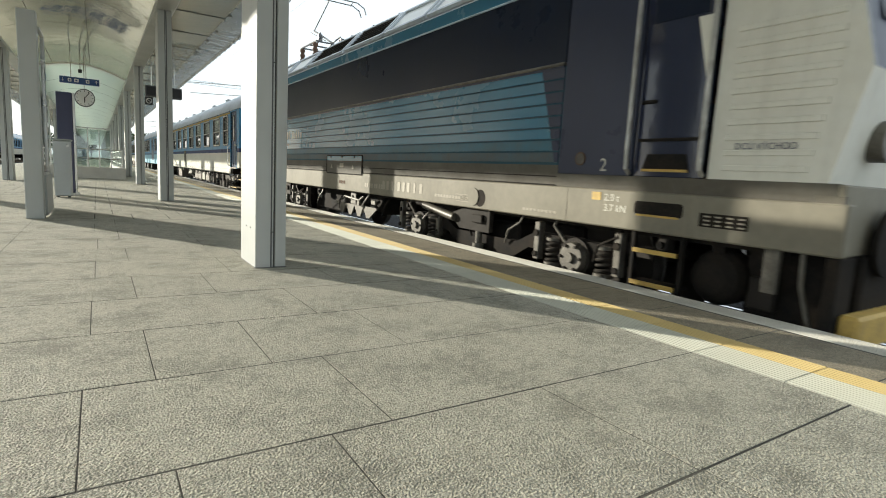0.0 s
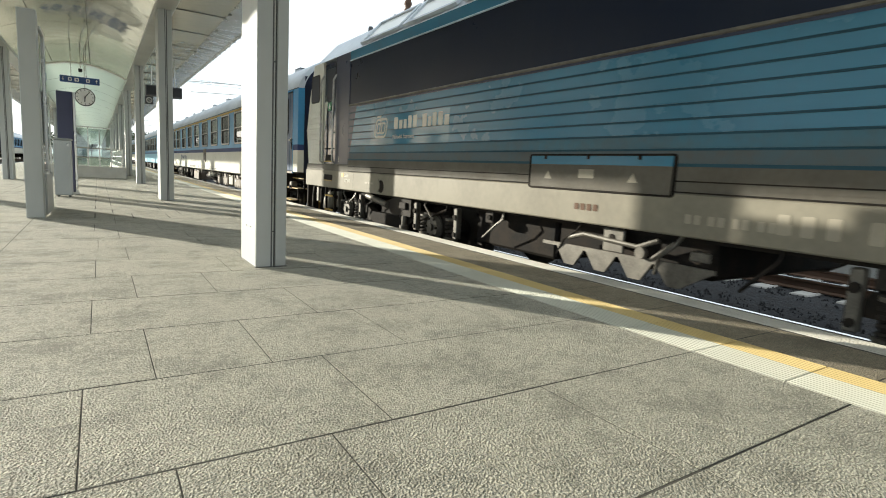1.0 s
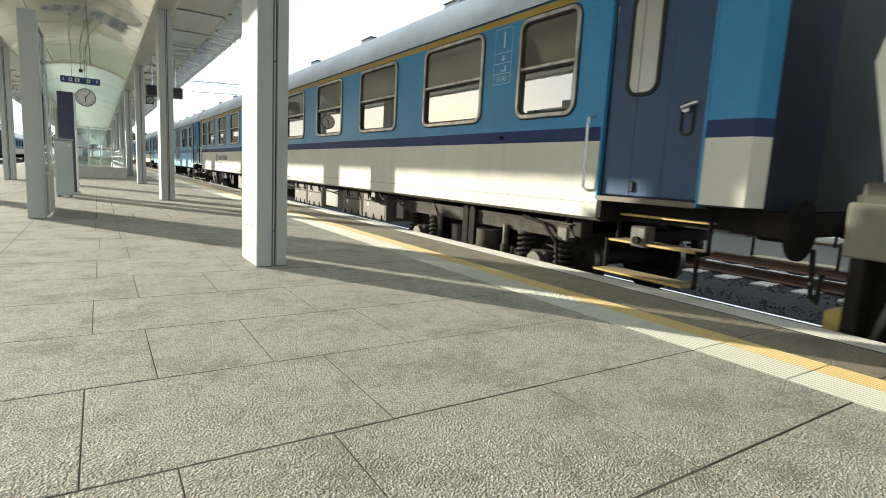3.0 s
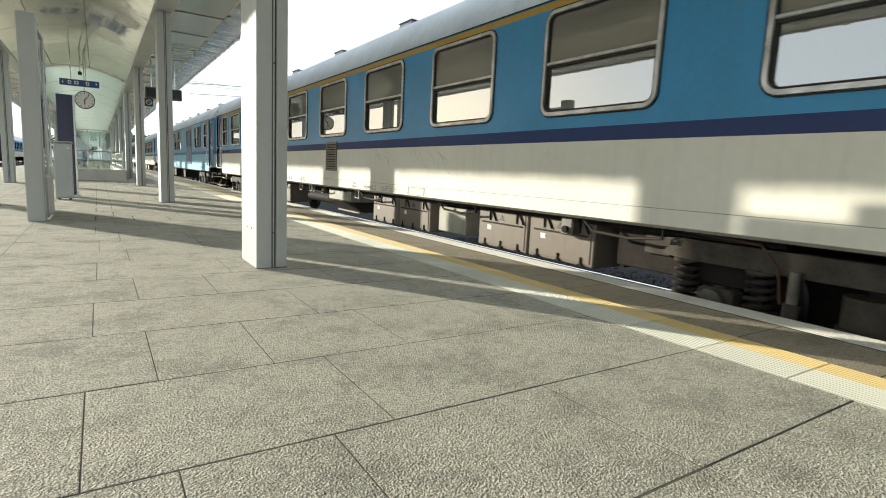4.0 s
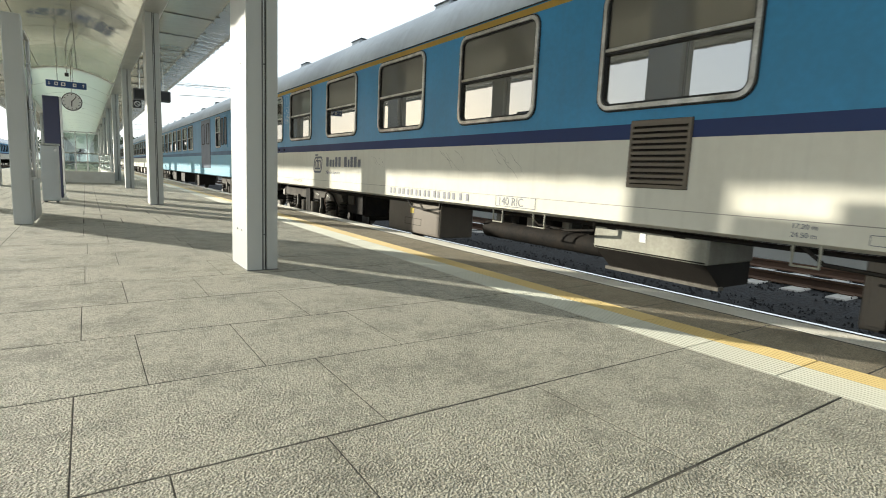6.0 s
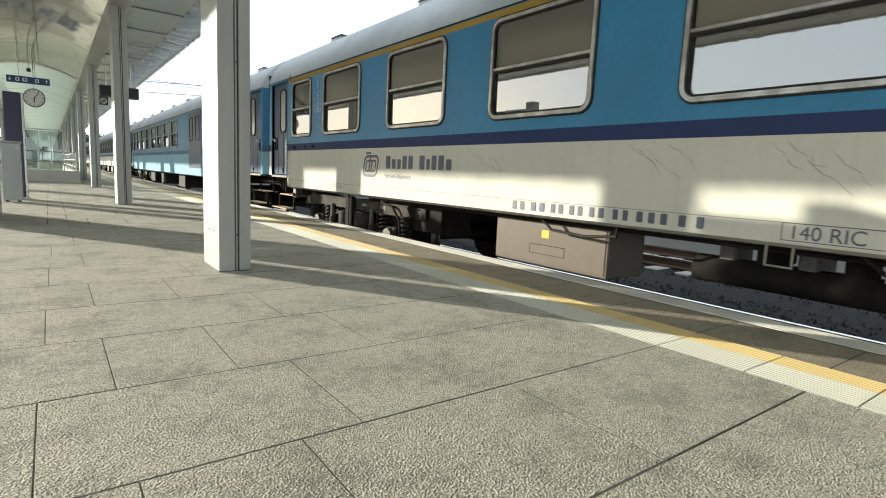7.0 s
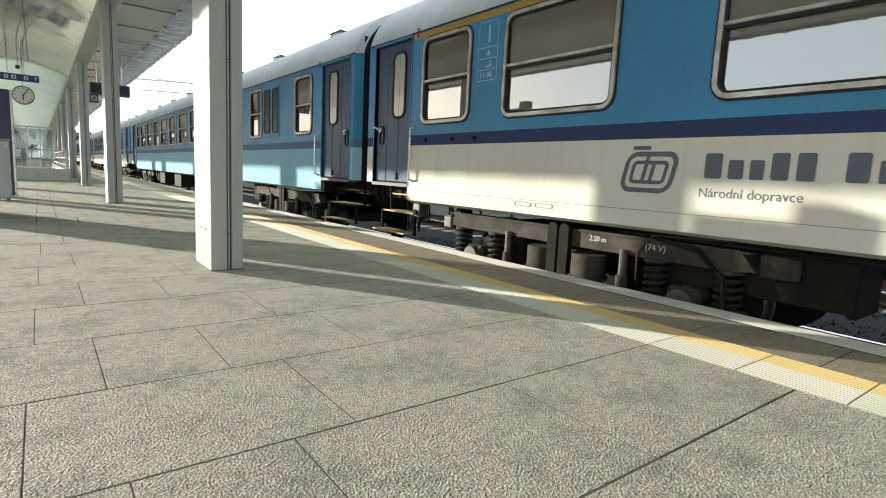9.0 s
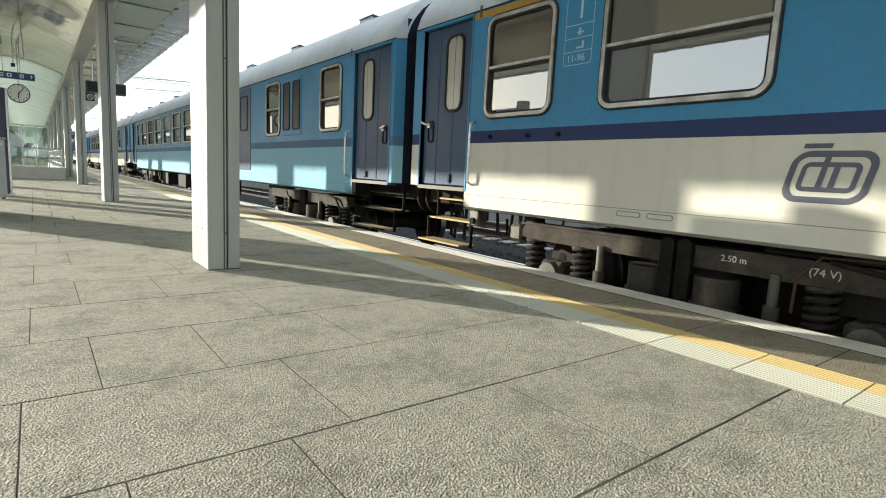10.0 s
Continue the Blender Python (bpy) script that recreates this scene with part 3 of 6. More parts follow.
def hanging_sign():
    g = thing("direction_sign", "blue direction sign with white pictograms hung from the ceiling", "sign", pose(-0.38, 20.0, 3.0))
    s = Shape()
    s.box(-0.50, 0.50, -0.05, 0.05, -0.095, 0.095, SIGNBLUE, 0.01)
    part("panel", s, g)
    for x in (-0.22, 0.16):
        s = Shape()
        s.cylinder("z", (x, 0), 0.012, 0.09, 1.02, STEEL, 8)
        part("hanger", s, g)
    for x, up in ((-0.42, -1), (0.42, 1)):
        s = Shape()
        s.box(x - 0.008, x + 0.008, -0.054, -0.050, -0.045, 0.045, WHITE)
        s.add([(x - 0.035, -0.054, 0.01 * up), (x + 0.035, -0.054, 0.01 * up), (x, -0.054, 0.055 * up)], [(0, 1, 2)], WHITE)
        part("arrow", s, g, "white arrow")
    for x, w in ((-0.25, 0.09), (-0.08, 0.11), (0.20, 0.09)):
        s = Shape()
        s.prism(rounded(x - w / 2, x + w / 2, -0.05, 0.05, 0.015), "y", -0.054, -0.050, WHITE)
        s.prism(rounded(x - w / 4, x + w / 4, -0.025, 0.025, 0.01), "y", -0.057, -0.0545, SIGNBLUE)
        part("pictogram", s, g, "white pictogram tile")
    c = thing("loudspeaker", "small black loudspeaker above the direction sign", "loudspeaker", pose(-0.36, 19.9, 3.28))
    s = Shape()
    s.box(-0.05, 0.05, -0.05, 0.05, -0.05, 0.05, BLACK, 0.01)
    part("case", s, c)
    s = Shape()
    s.cylinder("z", (0, 0), 0.012, 0.05, 0.73, STEEL, 8)
    part("hanger", s, c)


hanging_sign()


def hanging_clock():
    g = thing("station_clock", "round white station clock with black marks hung overhead", "clock", pose(-0.28, 21.0, 2.60))
    s = Shape()
    s.cylinder("y", (0, 0), 0.275, -0.075, 0.075, DARKBOX, 40)
    part("case", s, g)
    s = Shape()
    s.cylinder("y", (0, 0), 0.25, -0.080, -0.076, WHITE, 40)
    part("face", s, g)
    mark = Shape().box(-0.008, 0.008, -0.084, -0.081, 0.19, 0.235, BLACK).mesh("hour_mark")
    for k in range(12):
        part("hour_mark", mark, g, at=pose(0, 0, 0, 0, 30 * k))
    for ang, ln, w in ((38, 0.21, 0.010), (184, 0.15, 0.014)):
        s = Shape()
        s.box(-w, w, -0.089, -0.086, -0.03, ln, BLACK)
        part("clock_pointer", s, g, "black pointer", at=pose(0, 0, 0, 0, ang))
    s = Shape()
    s.cylinder("z", (0, 0), 0.014, 0.27, 1.40, STEEL, 8)
    part("hanger", s, g)


hanging_clock()
d = thing("departure_display", "dark departure display box hung under the canopy wing", "display", pose(1.30, 19.5, 2.74))
s = Shape()
s.box(0.02, 1.06, 0, 0.30, 0, 0.33, DARKBOX, 0.012)
part("case", s, d)
s = Shape()
s.box(0.06, 1.02, -0.004, 0.002, 0.04, 0.29, BLACK)
part("screen", s, d, "unlit black screen")
for x in (0.2, 0.86):
    s = Shape()
    s.cylinder("z", (x, 0.15), 0.015, 0.32, 1.24, STEEL, 8)
    part("hanger", s, d)
d = thing("track_sign", "small dark square sign with a white ring below a display", "sign", pose(1.42, 19.55, 2.60))
s = Shape()
s.box(-0.11, 0.11, 0, 0.04, -0.12, 0.12, BLACK, 0.008)
part("plate", s, d)
s = Shape()
s.cylinder("y", (0, 0), 0.085, -0.004, -0.001, WHITE, 24)
s.cylinder("y", (0, 0), 0.062, -0.007, -0.0042, BLACK, 24)
part("ring", s, d, "white ring")
s = Shape()
s.box(-0.07, 0.07, -0.010, -0.0072, -0.008, 0.008, WHITE)
part("bar", s, d, "white bar", at=pose(0, 0, 0, 0, 40))
s = Shape()
s.box(-0.02, 0.02, 0.01, 0.03, 0.12, 0.15, STEEL)
part("bracket", s, d)

# stair opening with upstand, glass and rails
w = thing("stair_upstand", "low pale concrete upstand round the stair opening", "wall", kind="structure")
s = Shape()
s.box(-1.75, 0.86, 22.6, 22.85, 0, 0.40, COPING, 0.01)
s.box(0.66, 0.86, 22.85, 40, 0, 0.40, COPING, 0.01)
s.box(-1.75, -1.55, 22.85, 40, 0, 0.40, COPING, 0.01)
part("kerb", s, w)
r = thing("stair_railing", "steel railing with clear glass panes on the upstand", "railing", pose(0, 0, 0.40))
for k in range(8):
    s = Shape()
    s.box(-1.70 + 0.35 * k, -1.665 + 0.35 * k, 22.70, 22.74, 0, 0.66, STEEL, 0.004)
    part("post", s, r)
for k in range(7):
    s = Shape()
    s.box(-1.65 + 0.35 * k, -1.37 + 0.35 * k, 22.715, 22.725, 0.05, 0.60, PANE)
    part("pane", s, r).visible_shadow = False
for z in (0.62, 0.30):
    s = Shape()
    s.cylinder("x", (22.72, z), 0.02, -1.72, 0.80, STEEL, 10)
    part("rail", s, r)
for k in range(12):
    s = Shape()
    s.box(0.74, 0.78, 23.2 + 1.4 * k, 23.24 + 1.4 * k, 0, 0.66, STEEL, 0.004)
    part("post", s, r)
for z in (0.62, 0.38, 0.14):
    s = Shape()
    s.cylinder("y", (0.76, z), 0.02, 23.1, 39, STEEL, 10)
    part("rail", s, r)
g2 = thing("glass_wall", "tall glazed end wall of the stair hall in steel frames", "partition", pose(0, 41.5, 0))
for k in range(5):
    s = Shape()
    s.box(-1.75 + 0.62 * k, -1.70 + 0.62 * k, 0, 0.06, 0, 2.5, STEEL, 0.004)
    part("mullion", s, g2)
for k in range(4):
    s = Shape()
    s.box(-1.70 + 0.62 * k, -1.13 + 0.62 * k, 0.02, 0.035, 0.05, 2.45, PANE)
    part("pane", s, g2).visible_shadow = False
s = Shape()
s.box(-1.75, 0.78, 0, 0.06, 2.5, 2.58, STEEL, 0.004)
part("head_rail", s, g2)

# ---- distance ----
def building(x, y, wd, dp, h, floors, bays, label):
    o = thing("apartment_building", label, "building", pose(x, y, -0.95), group="far buildings")
    s = Shape()
    s.box(0, wd, 0, dp, 0, h, PLASTER)
    part("wall", s, o)
    s = Shape()
    s.prism([(-0.5, h), (wd + 0.5, h), (wd * 0.8, h + 2.5), (wd * 0.2, h + 2.5)], "y", -0.4, dp + 0.4, RUST)
    part("roof", s, o)
    me = Shape().box(-0.6, 0.6, -0.06, 0.02, 0, 1.5, DARKBOX).mesh("window")
    for i in range(floors):
        for j in range(bays):
            part("window", me, o, at=pose((j + 0.5) * wd / bays, 0, 1.0 + i * 3.0))


building(14, 330, 26, 14, 12, 4, 8, "pale plastered apartment house far behind the tracks")
building(48, 300, 22, 14, 9, 3, 7, "pale plastered apartment house far behind the tracks")
building(-70, 280, 30, 14, 12, 4, 9, "pale plastered apartment house far behind the tracks")


def tree(x, y, h, seed):
    rr = random.Random(seed)
    o = thing("tree", "dark leafy tree far beyond the tracks", "tree", pose(x, y, -0.95), group="far trees")
    s = Shape()
    s.cylinder("z", (0, 0), 0.22, 0, h * 0.6, RUST, 10, 0.10)
    for k in range(6):
        a = 1.05 * k
        s.tube([(0, 0, h * 0.35), (math.cos(a) * h * 0.12, math.sin(a) * h * 0.12, h * 0.5), (math.cos(a) * h * 0.22, math.sin(a) * h * 0.22, h * 0.62)], 0.06, RUST, 6)
    part("trunk", s, o)
    s = Shape()
    for k in range(700):
        u, v, q = rr.gauss(0, 1), rr.gauss(0, 1), rr.gauss(0, 1)
        d = math.sqrt(u * u + v * v + q * q) + 1e-6
        rad = h * 0.32 * rr.uniform(0.4, 1.05)
        c = Vector((u / d * rad, v / d * rad, h * 0.66 + q / d * rad * 1.05))
        e = h * rr.uniform(0.02, 0.045)
        a, bb = Vector((rr.gauss(0, 1), rr.gauss(0, 1), rr.gauss(0, 1))).normalized() * e, Vector((rr.gauss(0, 1), rr.gauss(0, 1), rr.gauss(0, 1))).normalized() * e
        s.add([c - a, c + bb, c + a, c - bb], [(0, 1, 2, 3)], FOLIAGE)
    part("crown", s, o)


for k in range(9):
    tree(-60 + 11 * k + (k * 37 % 7), 240 + (k * 53 % 60), 9 + (k * 29 % 5), k)

# overhead line masts beside the far track
def mast(y):
    o = thing("catenary_mast", "slim grey lattice mast carrying the overhead wire", "mast", pose(13.2, y, -0.95), group="overhead line masts")
    s = Shape()
    for dx in (-0.12, 0.12):
        s.box(dx - 0.03, dx + 0.03, -0.05, 0.05, 0, 8.2, STEEL)
    for k in range(16):
        s.tube([(-0.12, 0, 0.3 + 0.5 * k), (0.12, 0, 0.55 + 0.5 * k)], 0.015, STEEL, 5)
    part("post", s, o)
    s = Shape()
    s.tube([(0, 0, 7.6), (-8.0, 0, 7.2)], 0.03, STEEL, 6)
    s.tube([(0, 0, 6.9), (-7.6, 0, 6.5)], 0.025, STEEL, 6)
    part("bracket_arm", s, o)


for k in range(4):
    mast(42 + 50 * k)
gt = thing("overhead_gantry", "pale lattice gantry arm over the far tracks", "gantry", pose(0, 60, -0.95))
s = Shape()
for zz in (9.45, 9.75):
    s.box(7.5, 13.9, -0.05, 0.05, zz, zz + 0.035, ROOFPAINT)
for k in range(16):
    s.tube([(7.5 + 0.4 * k, 0, 9.45), (7.7 + 0.4 * k, 0, 9.80), (7.9 + 0.4 * k, 0, 9.45)], 0.016, ROOFPAINT, 5)
part("lattice_beam", s, gt)
part("post", Shape().box(13.72, 14.0, -0.14, 0.14, 0, 9.8, ROOFPAINT, 0.01), gt)
for nm, z in (("contact_wire", 5.55), ("carrier_wire", 6.4)):
    s = Shape()
    s.tube([(TRACK_X, -60, z), (TRACK_X, 190, z)], 0.004, STEEL, 5)
    structure(nm, "thin dark overhead wire above the track", "wire", s)

# ---- running gear shared by the carriages ----
MOVING, WHEELSETS = [], []


def coil(r, wire, height, turns):
    pts = []
    n = int(turns * 14)
    for i in range(n + 1):
        a = 2 * math.pi * turns * i / n
        pts.append((r * math.cos(a), r * math.sin(a), height * i / n))
    return Shape().tube(pts, wire, BOGIE, 6).mesh("coil_spring")


COIL = coil(0.085, 0.019, 0.27, 4.6)
COILS = coil(0.070, 0.016, 0.22, 4.2)


def wheel_mesh(r):
    s = Shape()
    for side in (-1, 1):
        x = 0.7525 * side
        s.cylinder("x", (0, 0), r, x - 0.05, x + 0.05, TREAD, 40)
        s.cylinder("x", (0, 0), r + 0.028, x - side * 0.05, x - side * 0.085, TREAD, 40)
        s.cylinder("x", (0, 0), r * 0.985, x + side * 0.05, x + side * 0.056, BOGIE, 32)
        s.cylinder("x", (0, 0), 0.13, x + side * 0.05, x + side * 0.12, BOGIE, 20)
        for k in range(6):
            a = math.pi / 3 * k
            cy, cz = r * 0.62 * math.cos(a), r * 0.62 * math.sin(a)
            s.cylinder("x", (cy, cz), 0.045, x + side * 0.056, x + side * 0.062, UNDER, 10)
    s.cylinder("x", (0, 0), 0.085, -0.8, 0.8, BOGIE, 16)
    return s.mesh("wheelset")


WHEEL, LOCOWHEEL = wheel_mesh(0.41), wheel_mesh(0.55)


def coach_bogie(parent, yc, mesh_cache={}):
    """A two-axle bogie with coil springs, axle boxes, side frames and dampers."""
    def p(name, shape, label="", at=None):
        return part(name, shape, parent, label, at)
    for side in (-1, 1):
        X = 1.16 * side
        s = Shape()
        prof = [(yc - 1.74, 0.78), (yc - 1.62, 0.92), (yc + 1.62, 0.92), (yc + 1.74, 0.78), (yc + 1.55, 0.755), (yc - 1.55, 0.755)]
        s.prism(prof, "x", X - 0.07, X + 0.07, COACHBOGIE)
        s.box(X - 0.085, X + 0.085, yc - 1.7, yc + 1.7, 0.90, 0.915, COACHBOGIE)
        frame_ob = p("bogie_frame", s)
        for ay in (-1.25, 1.25):
            s = Shape()
            s.box(X - 0.10, X + 0.10, yc + ay - 0.14, yc + ay + 0.14, 0.34, 0.58, COACHBOGIE, 0.03)
            s.cylinder("x", (yc + ay, 0.46), 0.13, X, X + 0.15 * side, BRIGHT if side < 0 else COACHBOGIE, 18, 0.11)
            s.box(X - 0.08, X + 0.08, yc + ay - 0.42, yc + ay + 0.42, 0.40, 0.47, COACHBOGIE, 0.02)
            p("axle_box", s)
            for dy in (-0.29, 0.29):
                p("coil_spring", COIL, at=pose(X, yc + ay + dy, 0.47))
                s = Shape()
                s.cylinder("z", (X, yc + ay + dy), 0.105, 0.735, 0.76, COACHBOGIE, 16)
                s.cylinder("z", (X, yc + ay + dy), 0.05, 0.47, 0.70, UNDER, 12)
                p("spring_cap", s)
            s = Shape()
            s.cylinder("z", (X + 0.09 * side, yc + ay + 0.55 * (-1 if ay > 0 else 1)), 0.035, 0.55, 0.80, BRIGHT, 12)
            s.cylinder("z", (X + 0.09 * side, yc + ay + 0.55 * (-1 if ay > 0 else 1)), 0.052, 0.42, 0.58, COACHBOGIE, 12)
            p("damper", s, "grey hydraulic damper")
        for dy in (-0.28, 0.28):
            s = Shape()
            s.cylinder("z", (X, yc + dy), 0.16, 0.50, 0.70, COACHBOGIE, 22)
            s.cylinder("z", (X, yc + dy), 0.18, 0.47, 0.50, COACHBOGIE, 22)
            p("bolster_spring", s)
        s = Shape()
        for dy in (-0.07, 0.07):
            s.prism(rounded(yc + dy - 0.055, yc + dy + 0.055, 0.42, 0.96, 0.05), "x", X + 0.07 * side, X + 0.13 * side, UNDER)
        p("guide_plate", s)
        s = Shape()
        s.tube([(X + 0.1 * side, yc - 1.0, 0.93), (X + 0.12 * side, yc - 1.35, 0.88), (X + 0.12 * side, yc - 1.55, 0.70), (X + 0.12 * side, yc - 1.58, 0.45)], 0.018, UNDER)
        p("hose", s)
    s = Shape()
    s.box(-1.1, 1.1, yc - 0.35, yc + 0.35, 0.55, 0.80, UNDER, 0.03)
    p("bolster", s)
    inner = -1 if yc > 0 else 1
    for side in (-1, 1):
        s = Shape()
        s.box(1.04 * side, 1.10 * side, yc + inner * 0.95, yc + inner * 2.30, 0.58, 0.97, UNDER, 0.01)
        s.box(0.60 * side, 1.05 * side, yc + inner * 2.24, yc + inner * 2.30, 0.55, 0.97, UNDER, 0.01)
        s.box(1.10 * side, 1.14 * side, yc + inner * 1.72, yc + inner * 1.98, 0.74, 0.90, COACHBOGIE, 0.01)
        s.tube([(1.20 * side, yc + inner * 0.80, 0.55), (1.24 * side, yc + inner * 0.82, 0.80), (1.24 * side, yc + inner * 0.95, 0.95), (1.20 * side, yc + inner * 1.6, 0.975)], 0.010, RUST, 6)
        p("brake_housing", s, "dark brake housing with a bent hose")
        # dark plate added behind the wheels to block the bright ballast beyond
        p("inner_plate", Shape().box(0.60 * side, 0.63 * side, yc - 1.6, yc + 1.6, 0.30, 0.80, UNDER))
    for ya in (yc - 1.75, yc + 1.62):
        p("cross_beam", Shape().box(-1.1, 1.1, ya, ya + 0.13, 0.70, 0.82, UNDER))
    for ay in (-1.25, 1.25):
        w = part("wheelset", WHEEL, parent, "steel wheelset with polished treads", pose(0, yc + ay, 0.46))
        WHEELSETS.append((w, yc + ay, 0.46, 0.41))


def buffers(parent, yend, way, material=UNDER):
    for x in (-0.875, 0.875):
        s = Shape()
        s.cylinder("y", (x, 1.06), 0.10, yend - way * 0.2, yend + way * 0.055, material, 18)
        s.cylinder("y", (x, 1.06), 0.225, yend + way * 0.055, yend + way * 0.09, material, 24)
        part("buffer", s, parent)
    s = Shape()
    s.box(-0.06, 0.06, yend, yend + way * 0.09, 0.98, 1.12, material, 0.02)
    part("coupling", s, parent)
    for x, low in ((0.45, 0.50), (-0.45, 0.46)):
        w = -0.03 if x > 0 else 0.03
        hose = Shape().tube([(x, yend, 0.9), (x, yend + way * 0.03, low + 0.05), (x + w, yend + way * 0.06, low), (x + 1.6 * w, yend + way * 0.07, low + 0.25)], 0.022, RUBBER)
        part("brake_hose", hose, parent)


ROOF = [(-1.435, 3.045), (-1.425, 3.10), (-1.39, 3.20), (-1.32, 3.33), (-1.20, 3.48), (-1.02, 3.63), (-0.75, 3.77), (-0.40, 3.87), (0, 3.90)]


def wall_cells(s, x_out, x_in, ys, zs, holes, paint, lining, missing=lambda y, z: False):
    """A thick wall in the y-z plane out of cells, with real openings and their reveals."""
    ys, zs = sorted(set(round(v, 4) for v in ys)), sorted(set(round(v, 4) for v in zs))

    def hole(y, z):
        return any(a < y < b and c < z < d for a, b, c, d in holes) or missing(y, z)
    for y0, y1 in zip(ys, ys[1:]):
        for z0, z1 in zip(zs, zs[1:]):
            y, z = (y0 + y1) / 2, (z0 + z1) / 2
            if hole(y, z):
                continue
            m = paint(y, z)
            s.add([(x_out, y0, z0), (x_out, y1, z0), (x_out, y1, z1), (x_out, y0, z1)], [(0, 1, 2, 3)], m)
            s.add([(x_in, y0, z0), (x_in, y1, z0), (x_in, y1, z1), (x_in, y0, z1)], [(0, 1, 2, 3)], lining)
    for a, b, c, d in holes:
        s.add([(x_out, a, c), (x_out, b, c), (x_out, b, d), (x_out, a, d), (x_in, a, c), (x_in, b, c), (x_in, b, d), (x_in, a, d)],
              [(0, 1, 5, 4), (1, 2, 6, 5), (2, 3, 7, 6), (3, 0, 4, 7)], RUBBER)


def big_window(parent, side, y0, y1, z0, z1, bar=0.5, upper=True):
    """An aluminium-framed window with a dropped upper light, rubber seals and panes."""
    X = 1.44 * side
    win = part("window", Shape().ring(y0 + 0.012, y1 - 0.012, z0 + 0.012, z1 - 0.012, 0.13, 0.044, X + 0.022 * side, X - 0.01 * side, ALU), parent, "aluminium window frame")
    part("seal", Shape().ring(y0 + 0.056, y1 - 0.056, z0 + 0.056, z1 - 0.056, 0.085, 0.018, X + 0.008 * side, X - 0.04 * side, RUBBER), win)
    part("gasket", Shape().ring(y0 + 0.002, y1 - 0.002, z0 + 0.002, z1 - 0.002, 0.14, 0.012, X + 0.012 * side, X - 0.01 * side, RUBBER), win, "dark outer gasket")
    zb = z0 + (z1 - z0) * bar
    a, b, c, d = y0 + 0.062, y1 - 0.062, z0 + 0.062, z1 - 0.062
    lo, hi = Shape(), Shape()
    lo.box(X - 0.022 * side, X - 0.028 * side, a, b, c, zb, TRAINGLASS)
    part("pane", lo, win).visible_shadow = False
    if upper:
        hi.box(X - 0.010 * side, X - 0.016 * side, a, b, zb, d, UPPERGLASS if y1 - y0 > 1.0 else CLEARER)
        part("pane", hi, win).visible_shadow = False
        s = Shape()
        s.box(X + 0.012 * side, X - 0.03 * side, a - 0.02, b + 0.02, zb - 0.012, zb + 0.018, ALU, 0.006)
        s.box(X + 0.006 * side, X - 0.03 * side, a, b, zb - 0.034, zb - 0.012, RUBBER)
        part("crossbar", s, win)
        for yy in (a - 0.004, b - 0.012):
            s = Shape()
            s.box(X + 0.004 * side, X - 0.03 * side, yy, yy + 0.018, zb, d, RUBBER)
            part("guide", s, win)
    return win


def coach_door(parent, side, y0, y1, hinge):
    X = 1.44 * side
    s = Shape()
    s.box(X - 0.035 * side, X - 0.075 * side, y0 + 0.015, y1 - 0.015, 1.235, 3.0, DOORPAINT, 0.008)
    for yy in (y0 + (y1 - y0) * 0.36, y0 + (y1 - y0) * 0.68):  # pressed folds
        s.prism([(X - 0.034 * side, yy - 0.012), (X - 0.028 * side, yy), (X - 0.034 * side, yy + 0.012)], "z", 1.25, 2.98, DOORPAINT)
    door = part("door", s, parent, "dark navy entrance door, closed")
    ym = y0 + (y1 - y0) * (0.36 if hinge > 0 else 0.64)
    part("window_seal", Shape().ring(ym - 0.165, ym + 0.165, 2.05, 2.90, 0.12, 0.035, X - 0.018 * side, X - 0.04 * side, RUBBER), door)
    s = Shape()
    s.prism(rounded(ym - 0.14, ym + 0.14, 2.08, 2.87, 0.10), "x", X - 0.030 * side, X - 0.034 * side, WINDOWFROST)
    part("window_pane", s, door, "frosted door pane")
    yh = y0 + 0.16 if hinge < 0 else y1 - 0.16
    part("handle_recess", Shape().ring(yh - 0.06, yh + 0.06, 1.72, 1.98, 0.05, 0.02, X - 0.02 * side, X - 0.036 * side, RUBBER), door)
    s = Shape()
    s.tube([(X - 0.01 * side, yh, 1.92), (X + 0.03 * side, yh + 0.02, 1.93), (X + 0.03 * side, yh + 0.11 * hinge, 1.96)], 0.014, STEEL)
    s.cylinder("x", (yh, 1.92), 0.03, X - 0.035 * side, X + 0.01 * side, STEEL, 12)
    part("door_handle", s, door, "chrome handle")
    s = Shape()
    s.box(X - 0.012 * side, X - 0.036 * side, ym - 0.02, ym + 0.02, 1.27, 1.36, RUBBER, 0.008)
    part("catch", s, door)


def steps(parent, side, y0, y1, colour):
    for k, (z, out) in enumerate(((1.06, 0.30), (0.83, 0.16), (0.57, 0.0))):
        s = Shape()
        X = (1.44 - out) * side
        s.box(X, X - 0.24 * side, y0 + 0.04, y1 - 0.04, z - 0.012, z + 0.008, STEPWOOD, 0.004)
        s.box(X + 0.006 * side, X - 0.02 * side, y0 + 0.04, y1 - 0.04, z - 0.008, z + 0.0095, colour)
        part("step", s, parent, "worn step board with a coloured edge")
    for yy in (y0 + 0.03, y1 - 0.03):
        s = Shape()
        s.box(1.30 * side, 1.26 * side, yy - 0.008, yy + 0.008, 0.54, 0.84, UNDER)
        s.box(1.16 * side, 1.12 * side, yy - 0.008, yy + 0.008, 0.80, 1.20, UNDER)
        s.box(1.30 * side, 1.12 * side, yy - 0.008, yy + 0.008, 0.80, 0.83, UNDER)
        part("step_bracket", s, parent)


